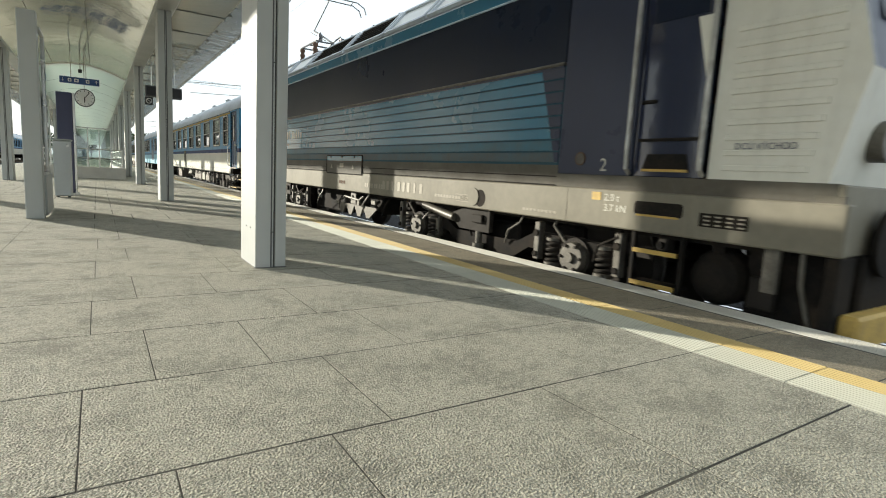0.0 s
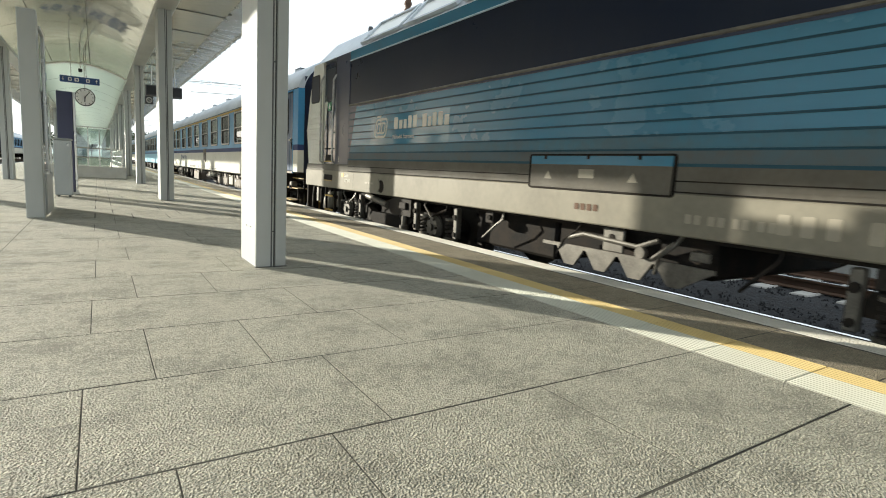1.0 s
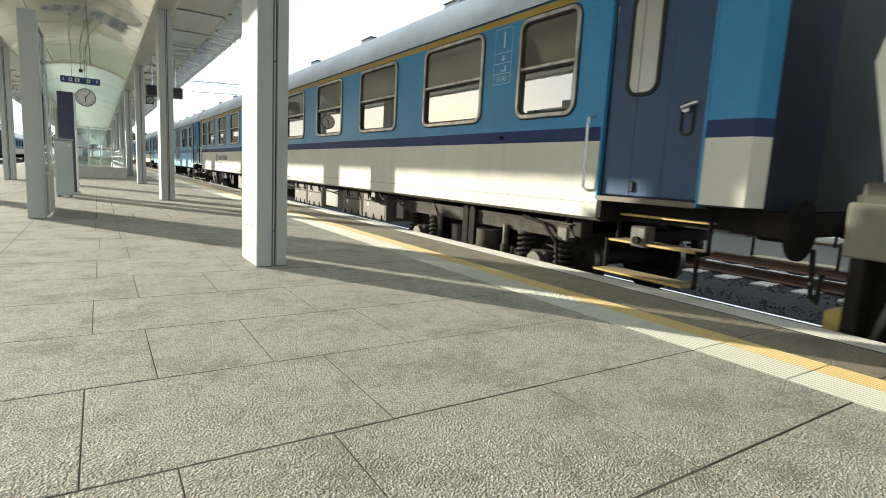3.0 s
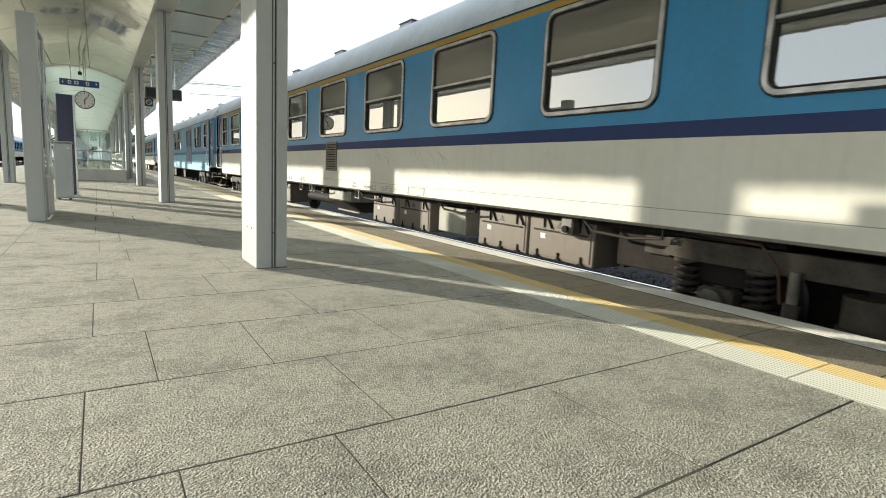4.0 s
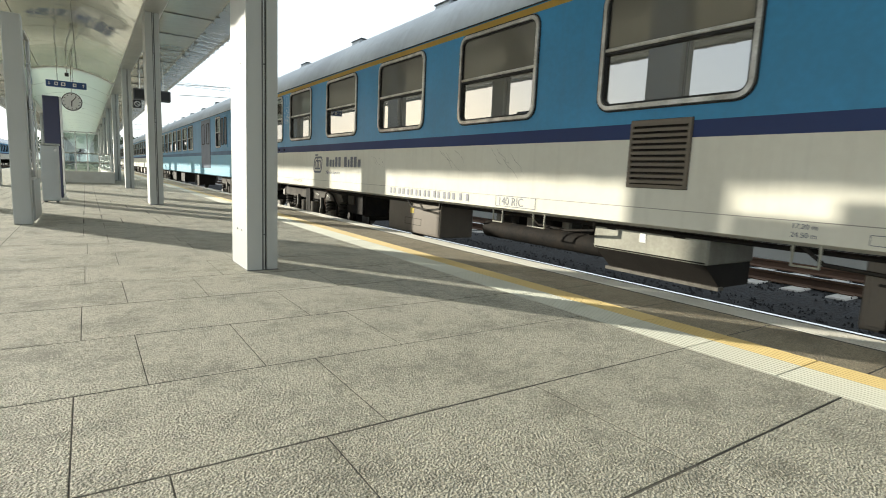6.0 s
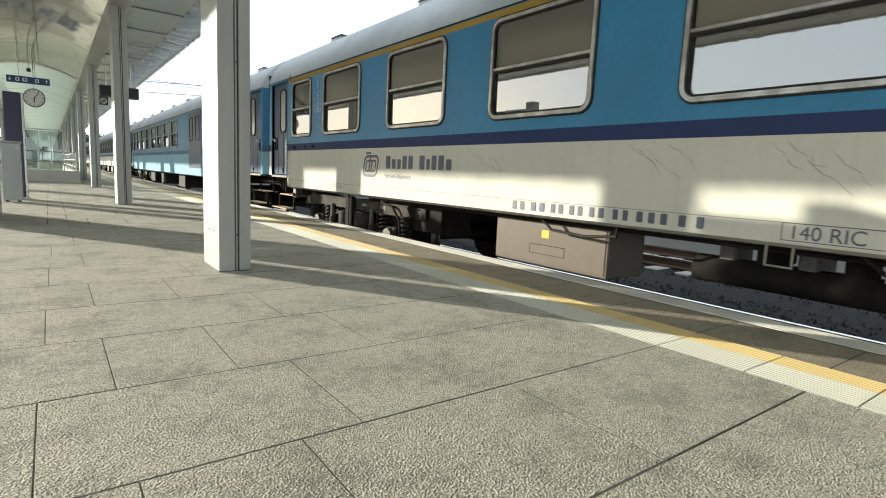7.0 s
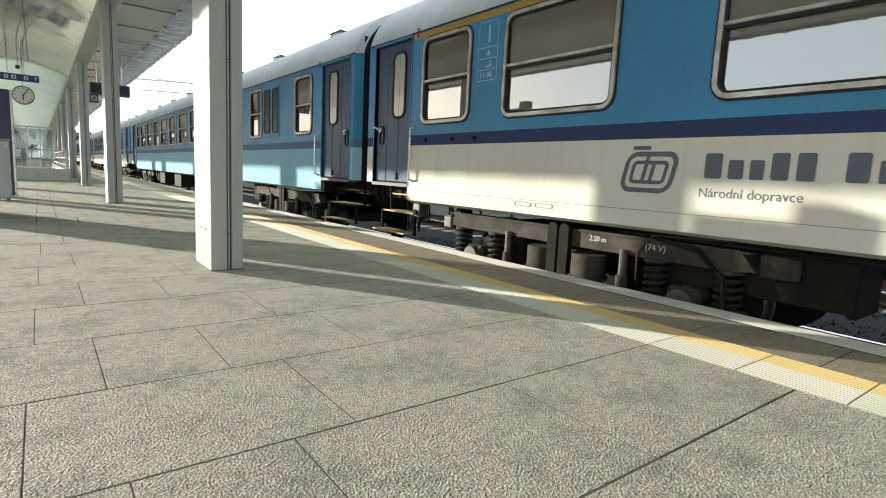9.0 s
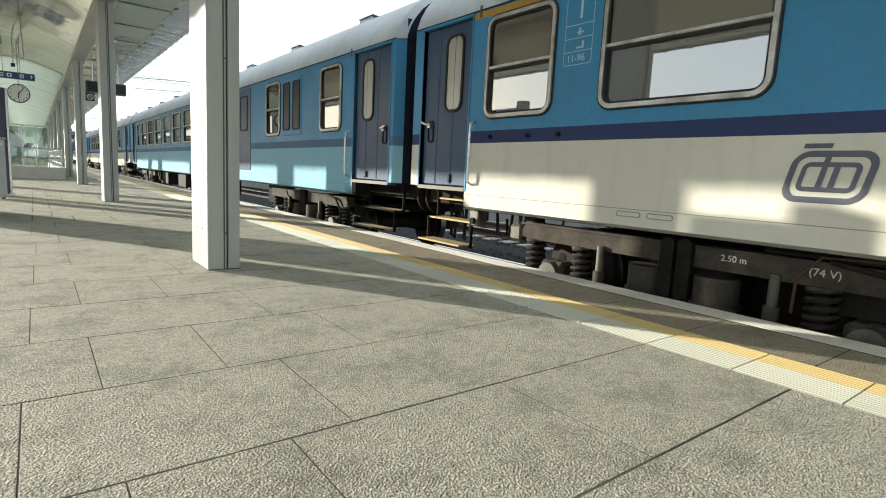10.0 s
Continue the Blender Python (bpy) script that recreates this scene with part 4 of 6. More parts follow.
WINDOWFROST = surface("frosted_pane", (0.50, 0.48, 0.43), 0.22, coat=0.4, streak=0.2)


def lean(shape, z, amount=0.22):
    """Slants a mark on a side that faces -x, as italics lean."""
    shape.v = [(x, y - (zz - z) * amount, zz) for x, y, zz in shape.v]
    return shape


def logo_shapes(y, z, h, material, parent, x=-1.4445, label="operator's mark of nested rounded shapes"):
    """The operator's mark as plain nested rounded shapes."""
    w = h * 1.24
    s = Shape()
    s.ring(y - w, y, z, z + h * 0.88, h * 0.26, h * 0.105, x, x + 0.001, material)
    s.ring(y - w + h * 0.19, y - h * 0.19, z + h * 0.19, z + h * 0.69, h * 0.12, h * 0.080, x, x + 0.001, material)
    s.box(x, x + 0.001, y - 0.10 * h, y - 0.52 * h, z + 0.92 * h, z + h, material)
    s.box(x - 0.001, x, y - 0.48 * h, y - 0.57 * h, z + 0.22 * h, z + 0.80 * h, material)
    s.box(x - 0.001, x, y - 0.66 * h, y - 0.75 * h, z + 0.22 * h, z + 0.66 * h, material)
    part("operator_mark", lean(s, z), parent, label)


def word_bars(y, z, widths, h, material, parent, gap=0.25, tall=(), x=-1.4445, slim=0.07):
    """Writing of which only the blocks are kept: plain bars of its size and colour."""
    s = Shape()
    for i, w in enumerate(widths):
        if w > 0:
            hh = h * (1.35 if i in tall else 1.0)
            s.prism(rounded(y - w * (1 - slim), y - w * slim, z, z + hh, min(w, hh) * 0.12, 3), "x", x, x + 0.001, material)
        y -= abs(w) + h * gap
    tagged(part("wordmark", s, parent, "line of plain lettering blocks"), kind="stuff")


def coach(name, label, y_mid, half, layout, lower, first_class, detail=2, group="carriages of the train", stripe=None):
    """A day coach: body shell with window openings on both sides, roof, doors, steps, bogies, boxes and inside."""
    c = thing(name, label, "railway carriage", pose(TRACK_X, y_mid, RAIL_Z), group=group)
    doors, wins = layout
    ends = (min(d[0] for d in doors), max(d[1] for d in doors))
    E = half
    navy = stripe or NAVY

    def paint(y, z):
        if z < 1.70:
            return lower
        if z < 1.825:
            return navy
        if z > 2.965 and first_class and doors[0][1] < y < doors[1][0]:
            return OCHRE if z < 3.03 else BLUE
        return BLUE
    s = Shape()
    for side in (-1, 1):
        holes = [(a + 0.045, b - 0.045, 1.975, 2.915) for a, b in wins] + [(a, b, 1.215, 3.015) for a, b in doors]
        ys = [-E, E] + [v for h in holes for v in h[:2]] + [doors[0][0], doors[0][1], doors[1][0], doors[1][1]]
        zs = [1.02, 1.215, 1.70, 1.825, 1.975, 2.915, 2.965, 3.015, 3.03, 3.045]

        def gone(y, z):
            return z < 1.215 and (y < doors[0][1] or y > doors[1][0])
        wall_cells(s, 1.44 * side, 1.38 * side, ys, zs, holes, paint, LINING, gone)
        # lower lip and the raised ends beside the doors
        s.add([(1.44 * side, doors[0][1], 1.02), (1.44 * side, doors[1][0], 1.02), (1.36 * side, doors[1][0], 0.99), (1.36 * side, doors[0][1], 0.99)], [(0, 1, 2, 3)], lower)
        for ya, yb in ((-E, -E - 0.07), (E, E + 0.07)):
            for z0, z1 in zip(zs, zs[1:]):
                if z0 >= 1.2:
                    s.add([(1.44 * side, ya, z0), (1.44 * side, ya, z1), (1.32 * side, yb, z1), (1.32 * side, yb, z0)], [(0, 1, 2, 3)], paint(ya, (z0 + z1) / 2))
    for ye in (-E - 0.07, E + 0.07):
        s.add([(-1.32, ye, 1.2), (-0.55, ye, 1.2), (-0.55, ye, 3.3), (-1.32, ye, 3.3)], [(0, 1, 2, 3)], SHADEDEND)
        s.add([(1.32, ye, 1.2), (0.55, ye, 1.2), (0.55, ye, 3.3), (1.32, ye, 3.3)], [(0, 1, 2, 3)], SHADEDEND)
        s.add([(-0.55, ye, 1.2), (0.55, ye, 1.2), (0.55, ye, 3.3), (-0.55, ye, 3.3)], [(0, 1, 2, 3)], RUBBER)
    body = part("body", s.mesh("body", weld=True), c)
    # roof with gutter and vents
    s = Shape()
    full = ROOF + [(-x, z) for x, z in reversed(ROOF[:-1])]
    n = len(full)
    rows = [(-E - 0.09, 0.0), (-E, 1.0), (E, 1.0), (E + 0.09, 0.0)]
    pts = []
    for yy, k in rows:
        pts += [(x * (1 if k else 0.93), yy, z if k else 3.05 + (z - 3.045) * 0.93) for x, z in full]
    s.add(pts, [(r * n + i, r * n + i + 1, (r + 1) * n + i + 1, (r + 1) * n + i) for r in range(3) for i in range(n - 1)], ROOFPAINT)
    s.add(pts[:n], [tuple(range(n))], SHADEDEND)
    s.add(pts[-n:], [tuple(range(n))], SHADEDEND)
    roof = part("roof", s, c, "weathered silver roof")
    for side in (-1, 1):
        s = Shape()
        s.box(1.452 * side, 1.42 * side, -E, E, 3.040, 3.052, RUBBER)
        part("gutter", s, c)
        if lower is CREAM or lower is PALEBLUE:
            s = Shape()
            s.box(1.4435 * side, 1.435 * side, doors[0][1], doors[1][0], 1.150, 1.156, FINELINE)
            part("panel_line", s, c)
    vent = Shape()
    vent.prism([(-0.10, 3.60), (0.14, 3.60), (0.12, 3.745), (-0.04, 3.750)], "y", -0.18, 0.18, ROOFPAINT)
    vent.prism([(-0.06, 3.748), (0.14, 3.738), (0.13, 3.752), (-0.05, 3.766)], "y", -0.22, 0.22, DARKBOX)
    vm = vent.mesh("roof_vent")
    yy = -E + 1.8
    while yy < E - 1:
        part("roof_vent", vm, roof, at=pose(-0.86, yy, 0.0))
        part("roof_vent", vm, roof, at=pose(0.86, yy, 0.0))
        yy += 2.9
    # windows and doors
    for side in (-1, 1):
        if side > 0 and detail < 1:
            continue
        for a, b in wins:
            big_window(body, side, a, b, 1.93, 2.965)
        for i, (a, b) in enumerate(doors):
            coach_door(body, side, a, b, 1 if i else -1)
            fr = Shape()
            fr.box(1.448 * side, 1.40 * side, a - 0.02, a, 1.19, 3.03, BLUE)
            fr.box(1.448 * side, 1.40 * side, b, b + 0.02, 1.19, 3.03, BLUE)
            fr.box(1.455 * side, 1.40 * side, a - 0.02, b + 0.02, 3.012, 3.036, BLUE)
            fr.box(1.450 * side, 1.30 * side, a, b, 1.18, 1.222, BOXPAINT)
            part("door_frame", fr, body)
            hy = a - 0.12 if i else b + 0.12
            hs = Shape()
            hs.tube([(1.445 * side, hy, 1.92), (1.50 * side, hy, 1.90), (1.505 * side, hy, 1.80), (1.505 * side, hy, 1.38), (1.50 * side, hy, 1.29), (1.445 * side, hy, 1.26)], 0.015, STEEL)
            part("grab_rail", hs, body, "bent steel grab rail")
            hs = Shape()
            hs.box(1.447 * side, 1.435 * side, hy - 0.02, hy + 0.02, 2.98, 3.10, BOXPAINT, 0.008)
            part("bracket", hs, body)
            steps(c, side, a, b, STEPYELLOW if first_class or lower is CREAM else UNDER)
    # underframe
    s = Shape()
    s.box(-1.36, 1.36, doors[0][1], doors[1][0], 0.985, 1.16, UNDER)
    s.box(-1.05, 1.05, -E - 0.1, E + 0.1, 1.0, 1.19, UNDER)
    part("underframe", s, c)
    buffers(c, -E - 0.06, -1)
    buffers(c, E + 0.06, 1)
    # inside: floor, ceiling, partitions, corridor wall, seats
    s = Shape()
    s.box(-1.36, 1.36, -E + 0.1, E - 0.1, 1.20, 1.25, SEATCLOTH)
    part("floor_panel", s, c)
    s = Shape()
    s.box(-1.37, 1.37, -E + 0.1, E - 0.1, 3.03, 3.06, LINING)
    part("ceiling_panel", s, c)
    if detail >= 1:
        ws = sorted(wins)
        mids = [(p_[1] + q_[0]) / 2 for p_, q_ in zip(ws, ws[1:])]
        me = Shape().box(-1.34, 0.42, -0.02, 0.02, 1.25, 3.03, LINING).mesh("partition")
        seat = Shape()
        for dy in (-1, 1):
            seat.box(-1.32, 0.38, dy * 0.08, dy * 0.58, 1.45, 1.66, SEATCLOTH, 0.05)
            for k in range(3):
                seat.box(-1.30 + 0.56 * k, -0.78 + 0.56 * k, dy * 0.05, dy * 0.18, 1.6, 2.28, SEATCLOTH, 0.05)
            seat.box(-1.34, 0.38, dy * 0.03, dy * 0.40, 2.78, 2.80, STEEL)
        sm = seat.mesh("seat_row")
        for y in mids:
            part("partition", me, c, at=pose(0, y, 0))
            part("seat_row", sm, c, at=pose(0, y, 0))
        for a, b in ws:
            m_ = (a + b) / 2
            s = Shape()
            s.box(0.42, 0.44, a - 0.40, m_ - 0.36, 1.25, 3.03, LINING)
            s.box(0.42, 0.44, m_ + 0.36, b + 0.40, 1.25, 3.03, LINING)
            s.box(0.42, 0.44, m_ - 0.36, m_ + 0.36, 2.75, 3.03, LINING)
            part("corridor_wall", s, c)
            if b - a > 1.0:
                for yy in (a + 0.12, b - 0.22):
                    cu = Shape()
                    pts = [(yy + 0.10 * k / 6, -1.35 + 0.012 * (k % 2)) for k in range(7)]
                    cu.prism([(y_, x_) for y_, x_ in pts] + [(y_, x_ + 0.004) for y_, x_ in reversed(pts)], "z", 1.95, 2.95, CURTAIN)
                    cu.v = [(q[1], q[0], q[2]) for q in cu.v]
                    part("curtain", cu, c, "gathered beige curtain")
        for yy in (doors[0][1] + 0.55, doors[1][0] - 0.55):
            s = Shape()
            s.box(-0.9, -0.3, yy - 0.14, yy + 0.14, 2.98, 3.02, LAMPGLOW, 0.01)
            part("ceiling_lamp", s, c, "lit warm ceiling lamp")
    for yb in (-8.6, 8.6):
        coach_bogie(c, yb)
    MOVING.append((c, TRACK_X, y_mid))
    return c


# ---- first coach: cream and blue with an ochre band ----
YM = 4.0
WINS = [(2.075 + 2.117 * k - 0.68 - YM, 2.075 + 2.117 * k + 0.68 - YM) for k in range(-3, 6)]
WINS = [(-10.42, -9.54)] + WINS + [(9.82, 10.76)]
DOORS = [(-11.70, -10.76), (11.00, 11.88)]
coach1 = coach("passenger_coach", "cream and blue first class coach with ochre roofline band", YM, 12.06, (DOORS, WINS), CREAM, True)


def louvre(parent, y0, y1, z0, z1):
    s = Shape()
    s.box(-1.4445, -1.43, y0, y1, z0, z1, UNDER)
    v = part("side_vent", s, parent, "tan slatted ventilation grille")
    f = Shape().ring(y0, y1, z0, z1, 0.012, 0.03, -1.462, -1.44, BOXPAINT, 2)
    part("vent_frame", f, v)
    n = 11
    me = Shape()
    me.prism([(-1.447, 0.0), (-1.462, -0.006), (-1.466, -0.030), (-1.449, -0.026)], "y", 0, y1 - y0 - 0.05, BOXPAINT)
    m = me.mesh("slat")
    for k in range(n):
        part("slat", m, v, at=pose(0, y0 + 0.025, z0 + 0.07 + (z1 - z0 - 0.09) * k / (n - 1)))


louvre(coach1, 3.94 - YM, 4.48 - YM, 1.31, 1.85)


def equipment_box(parent, y0, y1, z0, z1, material, depth=0.6, kind="plain", x=-1.36):
    s = Shape()
    s.box(x, x + depth, y0, y1, z0, z1, material, 0.012)
    b = part("equipment_box", s, parent, "tan equipment box" if material is BOXPAINT else "grey equipment box")
    for yy in (y0 + 0.05, y1 - 0.09):
        part("hanger", Shape().box(x + 0.1, x + depth - 0.1, yy, yy + 0.04, z1 - 0.01, 1.0, UNDER), b)
    if kind == "battery":
        lid = Shape()
        lid.box(x - 0.008, x, y0 + 0.04, y1 - 0.04, z0 + 0.03, z1 - 0.02, material, 0.006)
        lid.box(x - 0.020, x - 0.006, y0 + 0.08, y1 - 0.08, z1 - 0.165, z1 - 0.148, BOGIE, 0.004)
        part("lid", lid, b)
        for yy in (y0 + 0.18, y1 - 0.24):
            hd = Shape()
            hd.tube([(x - 0.012, yy, z1 - 0.13), (x - 0.018, yy, z1 - 0.03), (x - 0.02, yy - 0.05, z1 - 0.02), (x - 0.018, yy - 0.12, z1 - 0.13)], 0.010, UNDER, 6)
            part("lid_handle", hd, b)
        tri = Shape()
        ym = (y0 + y1) / 2
        tri.prism([(ym - 0.05, z1 - 0.12), (ym + 0.05, z1 - 0.12), (ym, z1 - 0.05)], "x", x - 0.012, x - 0.009, BLACK)
        part("warning_mark", tri, b, "black warning triangle")
        part("label_plate", Shape().box(x - 0.011, x - 0.0085, y1 - 0.26, y1 - 0.19, z1 - 0.245, z1 - 0.19, WHITE), b, "small white label")
        for k in range(3):
            la = Shape()
            yy = y0 + 0.15 + (y1 - y0 - 0.3) * k / 2
            la.box(x - 0.022, x - 0.006, yy - 0.008, yy + 0.008, z0 + 0.01, z0 + 0.09, UNDER)
            la.box(x - 0.028, x - 0.006, yy - 0.03, yy + 0.03, z0 + 0.005, z0 + 0.022, UNDER)
            part("latch", la, b)
    elif kind == "cabinet":
        lid = Shape()
        lid.box(x - 0.006, x, y0 + 0.03, y1 - 0.03, z0 + 0.03, z1 - 0.03, material, 0.004)
        part("door_panel", lid, b)
        ln = Shape().ring((y0 + y1) / 2 - 0.25, (y0 + y1) / 2 + 0.22, z0 + 0.12, z0 + 0.22, 0.006, 0.006, x - 0.008, x - 0.005, BOGIE, 2)
        part("plate_outline", ln, b)
        wm = Shape().box(x - 0.009, x - 0.006, y0 + 0.71, y0 + 0.81, z1 - 0.19, z1 - 0.11, POINTER, 0.002)
        part("warning_mark", wm, b, "yellow warning plate")
    elif kind == "tray":
        ln = Shape()
        ln.prism([(x - 0.01, z0 + 0.02), (x + 0.25, z0 - 0.20), (x + depth, z0 - 0.20), (x + depth, z0 + 0.02)], "y", y0 + 0.02, y1 - 0.02, BOGIE)
        ln.box(x + 0.20, x + 0.28, y0, y1, z0 - 0.22, z0 - 0.19, BRIGHT)
        part("sloping_tray", ln, b)
        for yy in (y0 + 0.2, y1 - 0.25):
            lt = Shape().box(x - 0.014, x, yy, yy + 0.10, z1 - 0.05, z1 - 0.02, UNDER, 0.004)
            part("latch", lt, b)
        wm = Shape().box(x - 0.004, x, (y0 + y1) / 2, (y0 + y1) / 2 + 0.06, z1 - 0.13, z1 - 0.05, WHITE)
        part("label_plate", wm, b, "small white label")
    return b


BX = -1.18
equipment_box(coach1, 7.65 - YM, 9.15 - YM, 0.485, 0.965, BOXPAINT, 0.55, "cabinet", BX)
equipment_box(coach1, 3.87 - YM, 5.00 - YM, 0.73, 0.97, BOXGREY, 0.7, "tray", BX)
equipment_box(coach1, 1.94 - YM, 2.86 - YM, 0.50, 0.95, BOXPAINT, 0.6, "battery", BX)
equipment_box(coach1, 0.96 - YM, 1.91 - YM, 0.50, 0.95, BOXPAINT, 0.6, "battery", BX)
equipment_box(coach1, 0.07 - YM, 0.73 - YM, 0.56, 0.90, BOXGREY, 0.45, "plain", BX)
equipment_box(coach1, -1.13 - YM, -0.22 - YM, 0.50, 0.95, BOXPAINT, 0.6, "battery", BX)
equipment_box(coach1, -2.09 - YM, -1.16 - YM, 0.50, 0.96, BOXPAINT, 0.6, "battery", BX)
for yy in (6.20, 5.55, 3.12):
    s = Shape()
    s.tube([(-1.38, yy - YM - 0.08, 1.0), (-1.38, yy - YM - 0.08, 0.86), (-1.38, yy - YM + 0.08, 0.86), (-1.38, yy - YM + 0.08, 1.0)], 0.010, BOXGREY, 6)
    part("lifting_loop", s, coach1, "white bent loop")
rack = part("brake_valve_rack", Shape().cylinder("y", (-0.85, 0.70), 0.11, 4.9 - YM, 7.0 - YM, UNDER, 16), coach1, "long pipe with brake valves above it")
for k in range(7):
    part("brake_valve", Shape().box(-0.9, -0.6 + 0.05 * (k % 3), 5.0 - YM + 0.28 * k, 5.14 - YM + 0.28 * k, 0.72 + 0.03 * (k % 3), 0.98, UNDER if k % 2 else BRIGHT, 0.02), rack)
part("brake_valve", Shape().box(-0.98, -0.72, 4.75 - YM, 4.99 - YM, 0.70, 0.96, BRIGHT, 0.02), rack)
s = Shape()
s.cylinder("y", (0.5, 0.72), 0.20, -2.3 - YM, 0.0 - YM, UNDER, 18)
s.tube([(-1.2, -8 + 0.2, 0.95), (-1.2, 8, 0.95)], 0.02, UNDER, 6)
part("air_tank", s, coach1)
for yy in (14.35 - YM, -6.2 - YM):
    s = Shape()
    s.box(-1.25, -1.10, yy - 0.06, yy + 0.10, 0.72, 0.88, BRIGHT, 0.02)
    s.box(-1.22, -1.05, yy - 0.22, yy - 0.08, 0.78, 0.97, BOGIE, 0.02)
    s.tube([(-1.2, yy, 0.88), (-1.2, yy, 1.0)], 0.02, BOGIE)
    part("sanding_box", s, coach1, "grey sanding valve")
for k in range(5):
    s = Shape()
    y = -2.9 - YM + 2.6 * k
    s.tube([(-1.30, y, 1.0), (-1.30, y, 0.90), (-1.28, y + 0.35, 0.86), (-1.28, y + 0.75, 0.88), (-1.30, y + 0.9, 1.0)], 0.014, UNDER if k % 2 else BOGIE, 6)
    part("cable_loop", s, coach1, "sagging dark cable")
for yy in (-7.2, -1.9, 14.9):
    s = Shape()
    s.box(-1.30, -1.16, yy - YM, yy - YM + 0.16, 0.80, 0.98, BRIGHT, 0.015)
    s.cylinder("x", (yy - YM + 0.08, 0.86), 0.035, -1.33, -1.30, UNDER, 10)
    part("junction_box", s, coach1, "small grey junction box")
# writing and marks on the first coach
logo_shapes(11.88 - YM, 1.29, 0.355, LETTER, coach1)
word_bars(11.20 - YM, 1.415, (0.138, 0.114, 0.102, 0.12, 0.12, -0.085, 0.132, 0.084, 0.114, 0.126, 0.126), 0.128, LETTER, coach1, gap=0.20, tall=(0, 3, 4, 6, 8, 9))
part("lettering", lettering("Národní dopravce", 0.062, LETTER), coach1, at=on_side(-1.4415, 11.22 - YM, 1.285))
word_bars(8.66 - YM, 1.055, (0.09, 0.09, -0.03, 0.10, 0.10, -0.02, 0.08, 0.08, -0.02, 0.08, 0.08, -0.02, 0.08, 0.09, -0.03, 0.08, 0.08, -0.02, 0.09, 0.09, 0.09, -0.03, 0.09, -0.02, 0.09), 0.085, LETTER, coach1, gap=0.16, slim=0.19)
part("lettering", lettering("140 RIC", 0.085, LETTER), coach1, at=on_side(-1.4415, 6.14 - YM, 1.055))
part("lettering", lettering("17.20 m", 0.032, LETTER), coach1, at=on_side(-1.4415, 3.20 - YM, 1.105))
part("lettering", lettering("24.50 m", 0.032, LETTER), coach1, at=on_side(-1.4415, 3.20 - YM, 1.050))
part("lettering", lettering("REV HH23.09.22", 0.035, LETTER), coach1, at=on_side(-1.4415, 2.70 - YM, 1.06))
s = Shape().ring(2.24 - YM, 2.78 - YM, 1.045, 1.108, 0.004, 0.004, -1.4445, -1.443, LETTER, 1)
part("marking_frame", s, coach1)
s = Shape().ring(5.55 - YM, 6.18 - YM, 1.04, 1.155, 0.004, 0.005, -1.4445, -1.443, LETTER, 1)
part("marking_frame", s, coach1)
s = Shape()
for k in range(13):
    s.box(-1.4442, -1.443, 1.50 + 0.045 * k - YM, 1.503 + 0.045 * k - YM, 1.045, 1.115, LETTER)
for z in (1.045, 1.08, 1.112):
    s.box(-1.4442, -1.443, 1.50 - YM, 2.04 - YM, z, z + 0.003, LETTER)
part("marking_table", s, coach1, "small printed grid")
s = Shape().ring(0.72 - YM, 1.18 - YM, 1.03, 1.14, 0.006, 0.008, -1.447, -1.443, FINELINE, 2)
part("access_flap", s, coach1, "scuffed access flap outline")
for yy in (13.05, 12.78):
    s = Shape().ring(yy - 0.22 - YM, yy - YM, 1.09, 1.135, 0.02, 0.008, -1.447, -1.443, FINELINE, 3)
    part("label_holder", s, coach1)
for yy, sgn in ((13.73, 1), (-5.13, 1)):
    o = Shape().ring(yy - 0.30 - YM, yy - YM, 2.34, 2.93, 0.03, 0.006, -1.4445, -1.443, LETTERBLUE, 4)
    for z in (2.45, 2.56, 2.67):
        o.box(-1.4445, -1.443, yy - 0.30 - YM, yy - YM, z, z + 0.006, LETTERBLUE)
    panel = part("class_panel", o, coach1, "pale outlined class and seat panel")
    part("lettering", lettering("1", 0.17, LETTERBLUE), panel, at=on_side(-1.4415, yy - 0.10 - YM, 2.72))
    part("lettering", lettering("11-96", 0.058, LETTERBLUE), panel, at=on_side(-1.4415, yy - 0.035 - YM, 2.37))
    pg = Shape()
    pg.box(-1.4445, -1.443, yy - 0.20 - YM, yy - 0.13 - YM, 2.60, 2.615, LETTERBLUE)
    pg.box(-1.4445, -1.443, yy - 0.17 - YM, yy - 0.15 - YM, 2.585, 2.645, LETTERBLUE)
    pg.box(-1.4445, -1.443, yy - 0.21 - YM, yy - 0.19 - YM, 2.48, 2.535, LETTERBLUE)
    pg.box(-1.4445, -1.443, yy - 0.21 - YM, yy - 0.13 - YM, 2.475, 2.490, LETTERBLUE)
    part("pictogram", pg, panel)
for yy in (14.62, 14.10, 13.72, -5.35):
    s = Shape().cylinder("x", (yy - YM, 1.76), 0.022, -1.462, -1.438, UNDER, 10)
    part("lamp_bracket", s, coach1)
part("lettering", lettering("2.50 m", 0.045, LETTERPALE), coach1, at=on_side(-1.2325, 12.28 - YM, 0.832))
part("lettering", lettering("(74 V)", 0.050, LETTERPALE), coach1, at=on_side(-1.2325, 11.72 - YM, 0.825))
